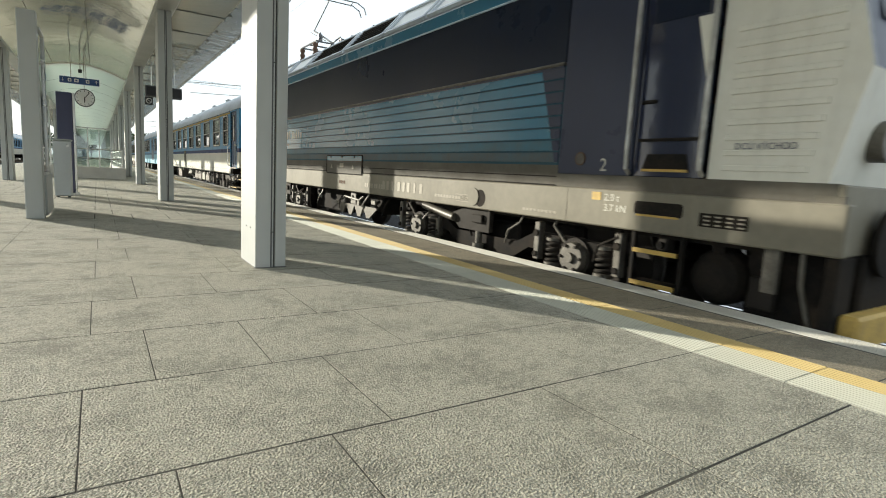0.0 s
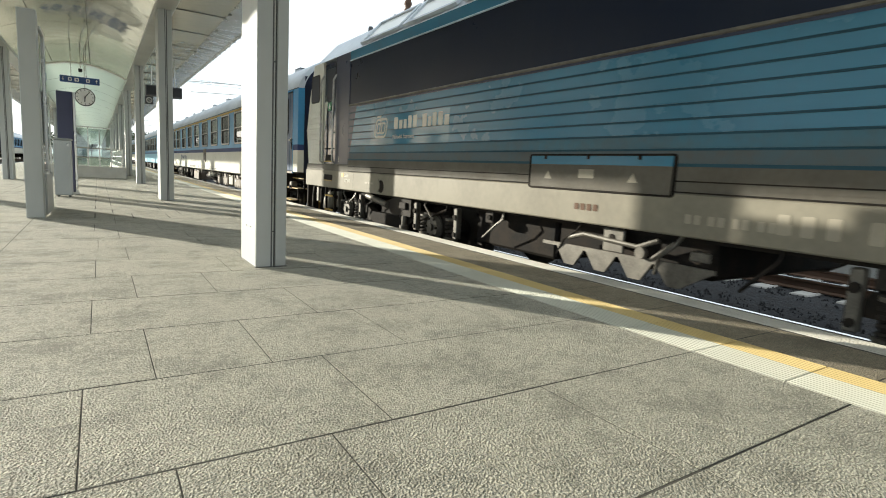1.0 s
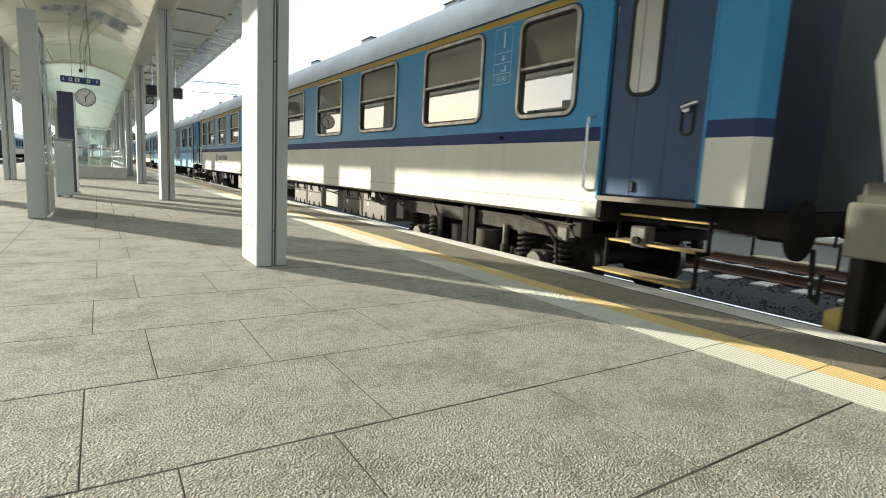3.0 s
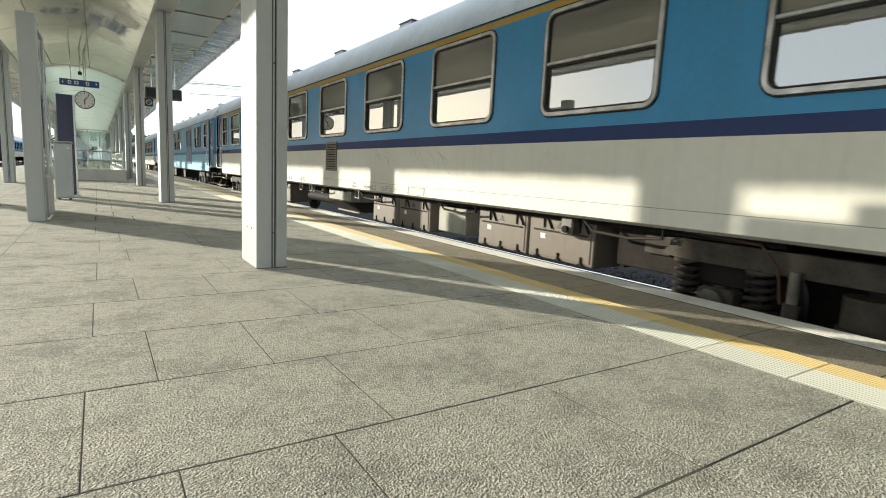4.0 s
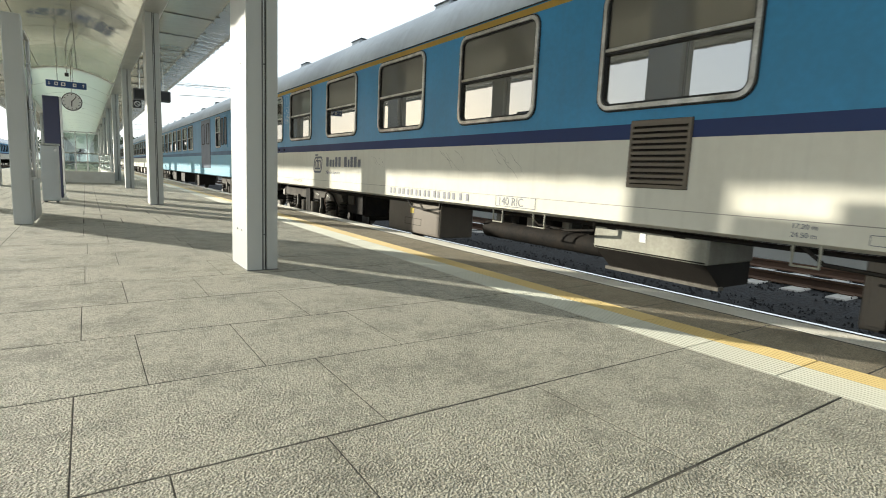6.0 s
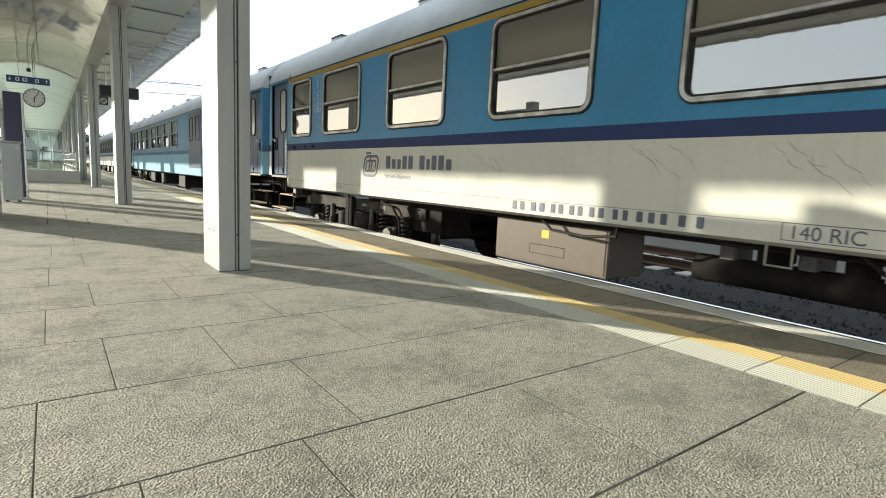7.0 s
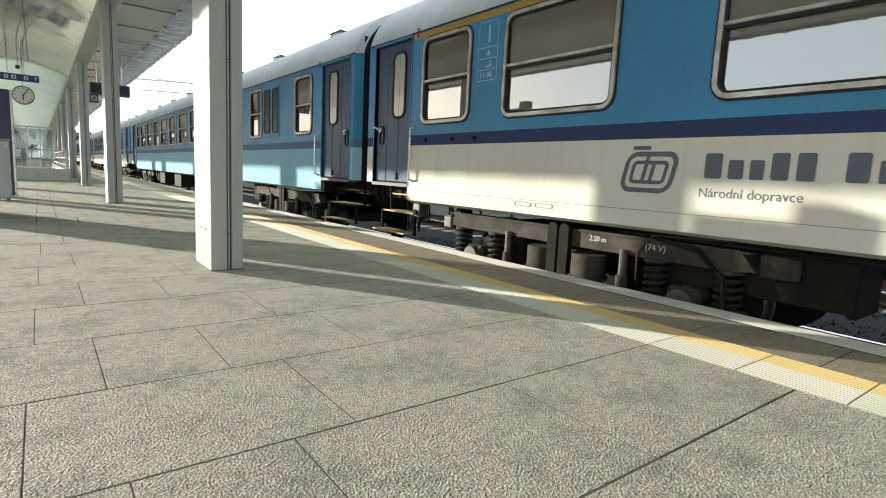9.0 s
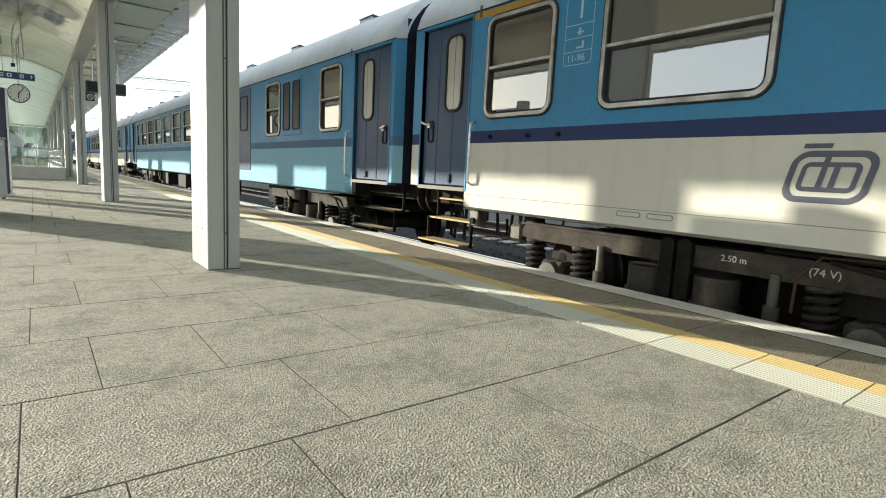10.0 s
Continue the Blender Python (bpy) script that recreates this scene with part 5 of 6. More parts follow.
# scratches that run down the cream side
rs = random.Random(11)
for y0_, z0_, n_ in ((2.42, 1.69, 6), (6.30, 1.66, 4), (1.2, 1.68, 5), (7.35, 1.66, 4), (9.3, 1.60, 3), (0.5, 1.67, 3)):
    for k in range(n_):
        s = Shape()
        y, z = y0_ - YM - 0.10 * k * rs.uniform(0.5, 1.4), z0_ - 0.03 * k * rs.uniform(0, 1.5)
        for j in range(6):
            yn, zn = y - rs.uniform(0.015, 0.06), z - rs.uniform(0.005, 0.055)
            w_ = rs.uniform(0.001, 0.003)
            s.add([(-1.4415, y, z), (-1.4415, yn, zn), (-1.4415, yn - w_, zn + w_), (-1.4415, y - w_, z + w_)], [(0, 1, 2, 3)], SCRATCH)
            y, z = yn, zn
        part("scratch", s, coach1, "brown scratch in the paint")

# ---- second coach: all blue, with a luggage door; further coaches behind ----
YM2 = 28.44
L2 = [(18.00, 18.80), (20.55, 21.35)] + [(26.0 + 1.62 * k, 26.0 + 1.62 * k + 1.22) for k in range(7)] + [(37.45, 38.2)]
coach2 = coach("luggage_coach", "two-tone blue coach with a wide luggage door", YM2, 11.92, ([(16.62 - YM2, 17.62 - YM2), (38.6 - YM2, 39.6 - YM2)], [(a - YM2, b - YM2) for a, b in L2]), PALEBLUE, False, 1, stripe=STRIPE)
s = Shape()
s.box(-1.45, -1.43, 22.3 - YM2, 24.1 - YM2, 1.25, 3.0, DOORPAINT, 0.01)
ld = part("luggage_door", s, coach2, "wide dark luggage door")
for yy in (22.5, 23.4):
    part("door_window", Shape().ring(yy - YM2, yy + 0.5 - YM2, 2.1, 2.85, 0.06, 0.03, -1.462, -1.449, RUBBER), ld)
s = Shape()
s.box(-1.452, -1.43, 19.55 - YM2, 20.46 - YM2, 1.93, 2.95, BLUE, 0.01)
sw = part("service_panel", s, coach2, "blue panel with two narrow windows")
for yy in (19.60, 20.06):
    f = part("window_seal", Shape().ring(yy - YM2, yy + 0.33 - YM2, 2.02, 2.88, 0.05, 0.03, -1.466, -1.45, RUBBER), sw)
    part("window_pane", Shape().box(-1.458, -1.454, yy + 0.02 - YM2, yy + 0.31 - YM2, 2.04, 2.86, LOCOGLASS), sw, "dark pane")
for yy in (-3.2, 0.6, 3.4):
    equipment_box(coach2, yy, yy + 1.1, 0.55, 0.95, BOGIE, 0.6)
YM3 = 53.0
W3 = [(-9.3 + 1.72 * k, -9.3 + 1.72 * k + 1.30) for k in range(11)]
coach3 = coach("passenger_coach", "cream and blue coach at the back of the train", YM3, 12.15, ([(-11.7, -10.8), (10.9, 11.8)], W3), CREAM, False, 0)
for yy in (-4.0, -1.2, 2.2):
    equipment_box(coach3, yy, yy + 1.1, 0.55, 0.95, BOXPAINT, 0.6)
for k in range(1, 4):
    cc = copy_thing(coach3, pose(TRACK_X, YM3 + 24.75 * k, RAIL_Z))
    MOVING.append((cc, TRACK_X, YM3 + 24.75 * k))
far = copy_thing(coach3, pose(-10.35, 96, RAIL_Z))
tagged(far, "cream and blue coach standing on a far track", group="standing coaches")
far2 = copy_thing(coach3, pose(-10.35, 121, RAIL_Z))
tagged(far2, "cream and blue coach standing on a far track", group="standing coaches")

# ---- locomotive ----
LM = -16.45
loco = thing("electric_locomotive", "teal blue electric locomotive with a ribbed side and cream cabs", "locomotive", pose(TRACK_X, LM, RAIL_Z))
MOVING.append((loco, TRACK_X, LM))
XS = 1.44


def loco_side(side):
    X = XS * side
    # frame beam with openings for the foot holes and jacking points
    s = Shape()
    s.box(X, X - 0.10 * side, -7.95, 7.78, 0.97, 1.30, LOCOGREY, 0.012)
    beam = part("frame_beam", s, loco, "cream painted frame beam with grime")
    s = Shape()
    s.box(X - 0.006 * side, X - 0.05 * side, -7.92, 7.74, 1.30, 1.345, LOCOBROWN)
    s.box(X - 0.002 * side, X - 0.05 * side, -5.52, 5.52, 1.345, 1.50, LOCOBROWN)
    s.box(X - 0.002 * side, X - 0.05 * side, -7.88, -5.52, 1.345, 1.42, LOCOBROWN)
    s.box(X - 0.002 * side, X - 0.05 * side, 5.52, 7.70, 1.345, 1.42, LOCOBROWN)
    part("sill", s, loco, "grimy brown sill band")
    for z in (1.302, 1.385):
        s = Shape().box(X + 0.002 * side, X - 0.01 * side, -5.5, 5.5, z, z + 0.010, UNDER)
        part("sill_groove", s, loco)
    # ribbed side panel
    s = Shape()
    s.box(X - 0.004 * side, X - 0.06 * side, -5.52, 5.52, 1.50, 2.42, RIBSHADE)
    panel = part("side_panel", s, loco, "ribbed teal side panel")
    def slant(z):  # the teal paint ends on a leaning line, the ribs go on in navy
        return 5.47 - 0.30 * (z - 1.50)
    # groove strips carry the shade between the ribs as a darker colour
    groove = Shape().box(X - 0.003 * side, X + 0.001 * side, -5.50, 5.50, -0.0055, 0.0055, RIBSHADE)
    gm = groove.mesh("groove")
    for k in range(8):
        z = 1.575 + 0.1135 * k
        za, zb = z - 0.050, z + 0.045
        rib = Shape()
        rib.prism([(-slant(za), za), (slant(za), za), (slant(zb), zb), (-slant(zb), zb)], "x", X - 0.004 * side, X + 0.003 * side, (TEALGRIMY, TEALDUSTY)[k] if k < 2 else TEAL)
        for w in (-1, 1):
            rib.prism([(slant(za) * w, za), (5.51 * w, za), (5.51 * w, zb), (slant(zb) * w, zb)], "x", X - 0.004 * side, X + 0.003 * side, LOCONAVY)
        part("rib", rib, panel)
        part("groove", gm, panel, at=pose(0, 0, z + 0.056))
    # dark band with a ledge, blue strip above
    s = Shape()
    s.box(X - 0.008 * side, X - 0.06 * side, -5.50, 5.50, 2.46, 3.20, LOCOGLASS)
    part("dark_band", s, loco, "glossy dark navy band")
    s = Shape()
    s.box(X + 0.016 * side, X - 0.05 * side, -5.50, 5.52, 2.43, 2.462, BRIGHT, 0.008)
    s.box(X + 0.006 * side, X - 0.05 * side, -5.50, 5.52, 2.405, 2.43, LOCONAVY)
    part("ledge", s, loco, "thin metal ledge")
    s = Shape()
    s.box(X - 0.004 * side, X - 0.05 * side, -5.52, 5.52, 3.20, 3.36, TEAL)
    s.box(X + 0.008 * side, X - 0.03 * side, -5.52, 5.52, 3.195, 3.212, LETTERBLUE)
    part("upper_strip", s, loco, "blue strip under the roof")
    # hatch outline with warning marks
    h = part("side_hatch", Shape().ring(-0.97, 0.70, 1.26, 1.60, 0.03, 0.018, X + 0.016 * side, X, UNDER, 3), loco, "outlined service hatch")
    s = Shape().box(X + 0.0135 * side, X, -0.94, 0.67, 1.50, 1.58, TEAL)
    s.box(X + 0.0135 * side, X, -0.94, 0.67, 1.28, 1.50, LOCOBROWN)
    part("cover", s, h)
    for yy in (0.42, -0.58):
        s = Shape()
        s.prism([(yy - 0.05, 1.36), (yy + 0.05, 1.36), (yy, 1.44)], "x", X + 0.0145 * side, X + 0.0155 * side, LETTERFADED)
        part("warning_mark", s, h, "pale triangle")
    s = Shape().box(X + 0.0145 * side, X + 0.0155 * side, -0.16, 0.02, 1.38, 1.46, LETTERFADED)
    part("warning_mark", s, h, "pale plate")
    for yy in (0.45, -0.10, -0.65):
        s = Shape().box(X + 0.020 * side, X, yy, yy + 0.03, 1.55, 1.585, UNDER)
        part("latch", s, h)
    # jacking holes
    for yy in (-4.30, 4.15):
        s = Shape().cylinder("x", (yy, 1.10), 0.10, X + 0.002 * side, X - 0.03 * side, UNDER, 22)
        part("jack_hole", s, beam, "dark round opening")
        s = Shape()
        s.cylinder("x", (yy + 0.13, 1.11), 0.105, X + 0.003 * side, X + 0.012 * side, LOCOGREY, 22)
        part("hole_cover", s, beam)
    for yy in (5.46, -5.46):
        s = Shape().box(X + 0.001 * side, X + 0.002 * side, yy - 0.22, yy - 0.218, 0.98, 1.29, UNDER)
        part("panel_joint", s, beam)


for side in (-1, 1):
    loco_side(side)


def cab(way, sh):
    """A driver's cab at the end of the locomotive: cream sides with raised ribs, dark doors, windscreens."""
    for side in (-1, 1):
        X = XS * side
        s = Shape()
        s.box(X, X - 0.05 * side, 5.52 * way, (6.16 + sh) * way, 1.42, 3.36, LOCONAVY, 0.004)
        part("cab_panel", s, loco, "glossy navy cab panel")
        # door
        s = Shape()
        s.box(X - 0.020 * side, X - 0.06 * side, (6.17 + sh) * way, (6.78 + sh) * way, 1.42, 3.30, DOORGLOSS, 0.006)
        door = part("cab_door", s, loco, "navy cab door")
        s = Shape().box(X - 0.016 * side, X - 0.022 * side, (6.24 + sh) * way, (6.70 + sh) * way, 2.62, 3.20, LOCOGLASS, 0.01)
        part("door_window", s, door)
        s = Shape().prism([((6.775 + sh) * way, 1.98), ((6.62 + sh) * way, 2.60), ((6.775 + sh) * way, 2.60)], "x", X - 0.018 * side, X - 0.022 * side, LOCOCREAM)
        part("cream_corner", s, door, "cream painted corner")
        s = Shape().box(X - 0.014 * side, X - 0.022 * side, (6.20 + sh) * way, (6.74 + sh) * way, 1.70, 1.725, UNDER)
        part("kick_ledge", s, door)
        s = Shape()
        s.prism([((6.26 + sh) * way, 1.47), ((6.68 + sh) * way, 1.47), ((6.64 + sh) * way, 1.60), ((6.30 + sh) * way, 1.60)], "x", X - 0.012 * side, X - 0.022 * side, UNDER)
        s.box(X + 0.004 * side, X - 0.022 * side, (6.27 + sh) * way, (6.67 + sh) * way, 1.462, 1.482, STEPYELLOW)
        part("foot_recess", s, door, "dark foot recess with a yellow edge")
        s = Shape()
        s.box(X - 0.004 * side, X - 0.022 * side, (6.20 + sh) * way, (6.34 + sh) * way, 2.00, 2.03, UNDER, 0.006)
        part("door_handle", s, door)
        for yy, z1 in ((6.15, 3.05), (6.80, 3.10)):
            s = Shape()
            s.tube([(X, (yy + sh) * way, 1.44), (X + 0.05 * side, (yy + sh) * way, 1.48), (X + 0.055 * side, (yy + sh) * way, 1.6), (X + 0.055 * side, (yy + sh) * way, z1 - 0.1), (X, (yy + sh) * way, z1)], 0.019, ALU)
            part("grab_rail", s, loco, "long steel grab rail")
        # cream cab side, bent nose edge
        s = Shape()
        s.prism([((6.84 + sh) * way, 1.42), ((7.62 + sh) * way, 1.42), ((7.76 + sh) * way, 2.10), ((7.60 + sh) * way, 2.75), ((7.36 + sh) * way, 3.36), ((6.84 + sh) * way, 3.36)], "x", X, X - 0.06 * side, LOCOCREAM)
        cabside = part("cab_side", s, loco, "cream cab side with raised ribs")
        for k in range(10):
            z = 1.50 + 0.105 * k
            e = 7.50 + 0.016 * k if z < 2.15 else 7.62 - 0.1 * (z - 2.15)
            s = Shape()
            s.box(X + 0.018 * side, X - 0.006 * side, (6.95 + sh) * way, (e + sh) * way, z - 0.020, z + 0.020, LOCOCREAM, 0.005)
            part("rib", s, cabside)
        part("window_seal", Shape().ring(min((7.02 + sh) * way, (7.50 + sh) * way), max((7.02 + sh) * way, (7.50 + sh) * way), 2.62, 3.16, 0.07, 0.025, X + 0.010 * side, X, RUBBER), cabside)
        s = Shape().prism(rounded(min((7.04 + sh) * way, (7.48 + sh) * way), max((7.04 + sh) * way, (7.48 + sh) * way), 2.64, 3.14, 0.05), "x", X + 0.002 * side, X + 0.006 * side, LOCOGLASS)
        part("window_pane", s, cabside, "dark cab side window")
        # frame foot hole
        s = Shape().prism(rounded(min((6.24 + sh) * way, (6.68 + sh) * way), max((6.24 + sh) * way, (6.68 + sh) * way), 1.11, 1.22, 0.03), "x", X + 0.003 * side, X - 0.02 * side, UNDER)
        part("foot_hole", s, loco, "dark foot hole")
        s = Shape().box(X + 0.012 * side, X - 0.01 * side, (6.27 + sh) * way, (6.65 + sh) * way, 1.100, 1.116, STEPYELLOW)
        part("foot_edge", s, loco, "yellow edge")
        # ladder under the door
        for z in (0.82, 0.55):
            s = Shape()
            s.box(X - 0.02 * side, X - 0.20 * side, (6.25 + sh) * way, (6.66 + sh) * way, z - 0.012, z + 0.012, UNDER)
            s.box(X - 0.015 * side, X - 0.03 * side, (6.25 + sh) * way, (6.66 + sh) * way, z - 0.022, z + 0.014, STEPYELLOW)
            part("ladder_step", s, loco, "step with a yellow edge")
        for yy in (6.23, 6.68):
            s = Shape().box(X - 0.04 * side, X - 0.08 * side, (yy + sh) * way - 0.015, (yy + sh) * way + 0.015, 0.50, 0.98, UNDER)
            part("ladder_stile", s, loco)
        # rounded tank beside the steps
        s = Shape()
        ym = (6.88 + sh) * way
        prof = [(0.0, 0.0), (0.03, 0.12), (0.08, 0.185), (0.15, 0.215), (0.30, 0.215)]
        for (a, r0), (b, r1) in zip(prof, prof[1:]):
            s.cylinder("x", (ym, 0.68), max(r0, 0.06), X - (0.10 + a) * side, X - (0.10 + b) * side, LOCOGREY if way > 0 else UNDER, 28, max(r1, 0.06))
        s.box(X - 0.2 * side, X - 0.4 * side, ym - 0.05, ym + 0.05, 0.85, 1.0, UNDER)
        part("air_reservoir", s, loco, "pale domed air reservoir" if way > 0 else "dark domed air reservoir")
        s = Shape()
        s.tube([(X - 0.1 * side, (7.50 + sh) * way, 1.0), (X - 0.08 * side, (7.52 + sh) * way, 0.75), (X - 0.1 * side, (7.60 + sh) * way, 0.45)], 0.018, BRIGHT)
        s.box(X - 0.10 * side, X - 0.14 * side, (7.26 + sh) * way, (7.36 + sh) * way, 0.66, 0.98, BRIGHT)
        part("hose", s, loco)
        s = Shape()
        s.box(X - 0.02 * side, X - 0.25 * side, (7.66 + sh) * way, (7.74 + sh) * way, 0.42, 0.97, UNDER, 0.01)
        part("guard_post", s, loco)
        # added black plates, darkening the bright gap under the cab; no known part
        s = Shape()
        s.box(X - 0.30 * side, X - 0.34 * side, (7.06 + sh) * way, (7.70 + sh) * way, 0.36, 0.98, UNDER, 0.008)
        s.box(X - 0.22 * side, X - 0.30 * side, (7.12 + sh) * way, (7.30 + sh) * way, 0.50, 0.74, BOGIE, 0.012)
        part("splash_plate", s, loco, "added dark plate closing the gap under the cab")
    # nose
    s = Shape()
    nose = [(7.62, 1.42), (7.76, 2.10), (7.60, 2.75), (7.36, 3.36)]
    for (ya, za), (yb, zb) in zip(nose, nose[1:]):
        s.add([(-XS, (ya + sh) * way, za), (XS, (ya + sh) * way, za), (XS, (yb + sh) * way, zb), (-XS, (yb + sh) * way, zb)], [(0, 1, 2, 3)], LOCOCREAM if zb < 2.2 else LOCONAVY)
    s.box(-XS + 0.006, XS - 0.006, (7.55 + sh) * way, (7.72 + sh) * way, 0.972, 1.415, LOCOGREY, 0.01)
    n = part("nose", s, loco, "sloping cab nose")
    for x0, x1 in ((-1.22, -0.08), (0.08, 1.22)):
        s = Shape()
        s.add([(x0, (7.69 + sh) * way + 0.006 * way, 2.42), (x1, (7.69 + sh) * way + 0.006 * way, 2.42), (x1 - 0.03, (7.45 + sh) * way + 0.006 * way, 3.18), (x0 + 0.03, (7.45 + sh) * way + 0.006 * way, 3.18)], [(0, 1, 2, 3)], LOCOGLASS)
        part("windscreen", s, n, "dark windscreen")
    for x in (-1.0, 1.0):
        s = Shape().cylinder("y", (x, 1.70), 0.13, (7.60 + sh) * way, (7.76 + sh) * way, BRIGHT, 22)
        part("headlight", s, n)
    s = Shape()
    s.box(-1.35, 1.35, (7.74 + sh) * way, (7.86 + sh) * way, 0.40, 0.62, STEPYELLOW, 0.02)
    s.box(-1.10, 1.10, (7.62 + sh) * way, (7.76 + sh) * way, 0.42, 0.98, UNDER, 0.02)
    part("snow_plough", s, loco, "yellow rail guard")
    buffers(loco, (7.72 + sh) * way, way)


cab(1, 0.0)
cab(-1, 0.2)

# roof: sloped shoulders with pale hatches and louvres, a flat deck, insulators and pantographs
s = Shape()
s.prism([(-1.44, 3.36), (-1.36, 3.42), (-0.98, 3.84), (-0.80, 3.90), (0.80, 3.90), (0.98, 3.84), (1.36, 3.42), (1.44, 3.36)], "y", -7.56, 7.36, ROOFPAINT)
lroof = part("roof", s, loco, "silver roof with sloped shoulders")
for side in (-1, 1):
    for y0, y1, dark in ((-5.4, -4.2, 0), (-4.0, -2.8, 0), (-2.65, -1.5, 0), (-1.35, 0.10, 1), (0.30, 2.15, 1), (2.4, 3.7, 0), (3.9, 5.2, 0)):
        a, b = (1.345, 3.45), (1.005, 3.825)
        o = 0.012
        s = Shape()
        s.add([(side * (a[0] + o), y0, a[1] + o), (side * (a[0] + o), y1, a[1] + o), (side * (b[0] + o), y1, b[1] + o), (side * (b[0] + o), y0, b[1] + o),
               (side * a[0], y0, a[1]), (side * a[0], y1, a[1]), (side * b[0], y1, b[1]), (side * b[0], y0, b[1])],
              [(0, 1, 2, 3), (0, 1, 5, 4), (1, 2, 6, 5), (2, 3, 7, 6), (3, 0, 4, 7)], DARKBOX if dark else WHITE)
        hatch = part("roof_louvre" if dark else "roof_hatch", s, lroof, "dark louvred roof grille" if dark else "pale roof hatch")
        fr = Shape()
        for ya, yb, ta, tb in ((y0 - 0.05, y0 + 0.03, -0.04, 1.04), (y1 - 0.03, y1 + 0.05, -0.04, 1.04), (y0, y1, -0.06, 0.05), (y0, y1, 0.95, 1.06)):
            q4 = [(a[0] + (b[0] - a[0]) * u, a[1] + (b[1] - a[1]) * u) for u in (ta, tb)]
            fr.add([(side * (x + e), y, z + e) for e in (0.0, 0.034) for y in (ya, yb) for x, z in q4],
                   [(4, 5, 7, 6), (0, 1, 5, 4), (2, 3, 7, 6), (0, 2, 6, 4), (1, 3, 7, 5)], ROOFPAINT)
        part("hatch_frame", fr, hatch, "pale raised frame")
        if dark:
            for k in range(6):
                t = (k + 0.5) / 6
                x, z = a[0] + (b[0] - a[0]) * t + o, a[1] + (b[1] - a[1]) * t + o
                q = Shape().box(side * x, side * (x + 0.02), y0 + 0.03, y1 - 0.03, z, z + 0.012, BOGIE)
                part("slat", q, hatch)
    for k in range(13):
        yy = -6 + k
        q = Shape().cylinder("z", (side * 0.86, yy), 0.06, 3.87, 3.97, DARKBOX, 10, 0.04)
        part("roof_bolt", q, lroof)


def pantograph(yc, raised):
    """A single-arm current collector on ribbed insulators, folded down or half raised."""
    zb = 4.50
    frame_ = Shape()
    for dx in (-0.48, 0.48):
        frame_.tube([(dx, yc - 0.62, zb), (dx, yc + 0.62, zb)], 0.024, DARKBOX, 8)
    for dy in (-0.55, 0.0, 0.55):
        frame_.tube([(-0.5, yc + dy, zb), (0.5, yc + dy, zb)], 0.02, DARKBOX, 8)
    p_ = part("pantograph_base", frame_, loco, "dark pantograph base frame")
    for dx in (-0.48, 0.48):
        for dy in (-0.5, 0.5):
            # ribbed porcelain, turned from one profile
            prof = [(0.070 if k % 4 in (1, 2) else 0.05, 3.88 + 0.031 * k) for k in range(20)]
            vs = [(dx + r * math.cos(math.pi / 6 * j), yc + dy + r * math.sin(math.pi / 6 * j), z) for r, z in prof for j in range(12)]
            q = Shape()
            q.add(vs, [(12 * k + j, 12 * k + (j + 1) % 12, 12 * k + 12 + (j + 1) % 12, 12 * k + 12 + j) for k in range(19) for j in range(12)], RUST)
            part("insulator", q, p_)
    q = Shape()
    for dx in (-0.3, 0.3):
        s_ = [(dx, yc - 0.45, zb + 0.05), (dx * 0.9, yc - 0.25, zb + 0.28), (dx * 0.6, yc + 0.05, zb + 0.16), (dx * 0.6, yc + 0.45, zb + 0.08)]
        q.tube(s_, 0.022, DARKBOX, 6)
        q.cylinder("x", (yc - 0.3, zb + 0.16), 0.08, dx - 0.05, dx + 0.05, DARKBOX, 16)
    part("spring_gear", q, p_)
    top, yt = (5.72, yc - 0.1) if raised else (4.86, yc - 0.5)
    knee = (0, yc + 1.0, 5.12) if raised else (0, yc + 1.0, 4.70)
    q = Shape()
    q.tube([(0, yc - 0.4, zb + 0.06), knee], 0.024, DARKBOX, 8)
    q.tube([knee, (0, yt, top - 0.06)], 0.015, DARKBOX, 8)
    q.tube([(-0.2, yc - 0.5, zb + 0.05), (-0.1, knee[1], knee[2] - 0.06)], 0.010, DARKBOX, 6)
    part("arm", q, p_)
    q = Shape()
    for dy in (-0.16, 0.16):
        q.tube([(-0.98, yt + dy, top - 0.26), (-0.92, yt + dy, top - 0.10), (-0.72, yt + dy, top), (0.72, yt + dy, top), (0.92, yt + dy, top - 0.10), (0.98, yt + dy, top - 0.26)], 0.015, DARKBOX, 8)
    for dx in (-0.6, 0, 0.6):
        q.tube([(dx, yt - 0.16, top), (dx, yt, top - 0.07), (dx, yt + 0.16, top)], 0.011, DARKBOX, 6)
    part("collector_head", q, p_)


pantograph(4.8, True)
pantograph(-4.8, False)
s = Shape()
s.tube([(0.1, -3.6, 4.12), (0.1, 3.6, 4.12)], 0.03, DARKBOX)
for k in range(5):
    s.cylinder("z", (0.1, -3 + 1.5 * k), 0.05, 3.9, 4.1, RUST, 12)
s.box(-0.35, 0.15, 1.6, 2.5, 3.9, 4.08, DARKBOX, 0.02)
part("roof_busbar", s, loco, "dark roof conductor on insulators")


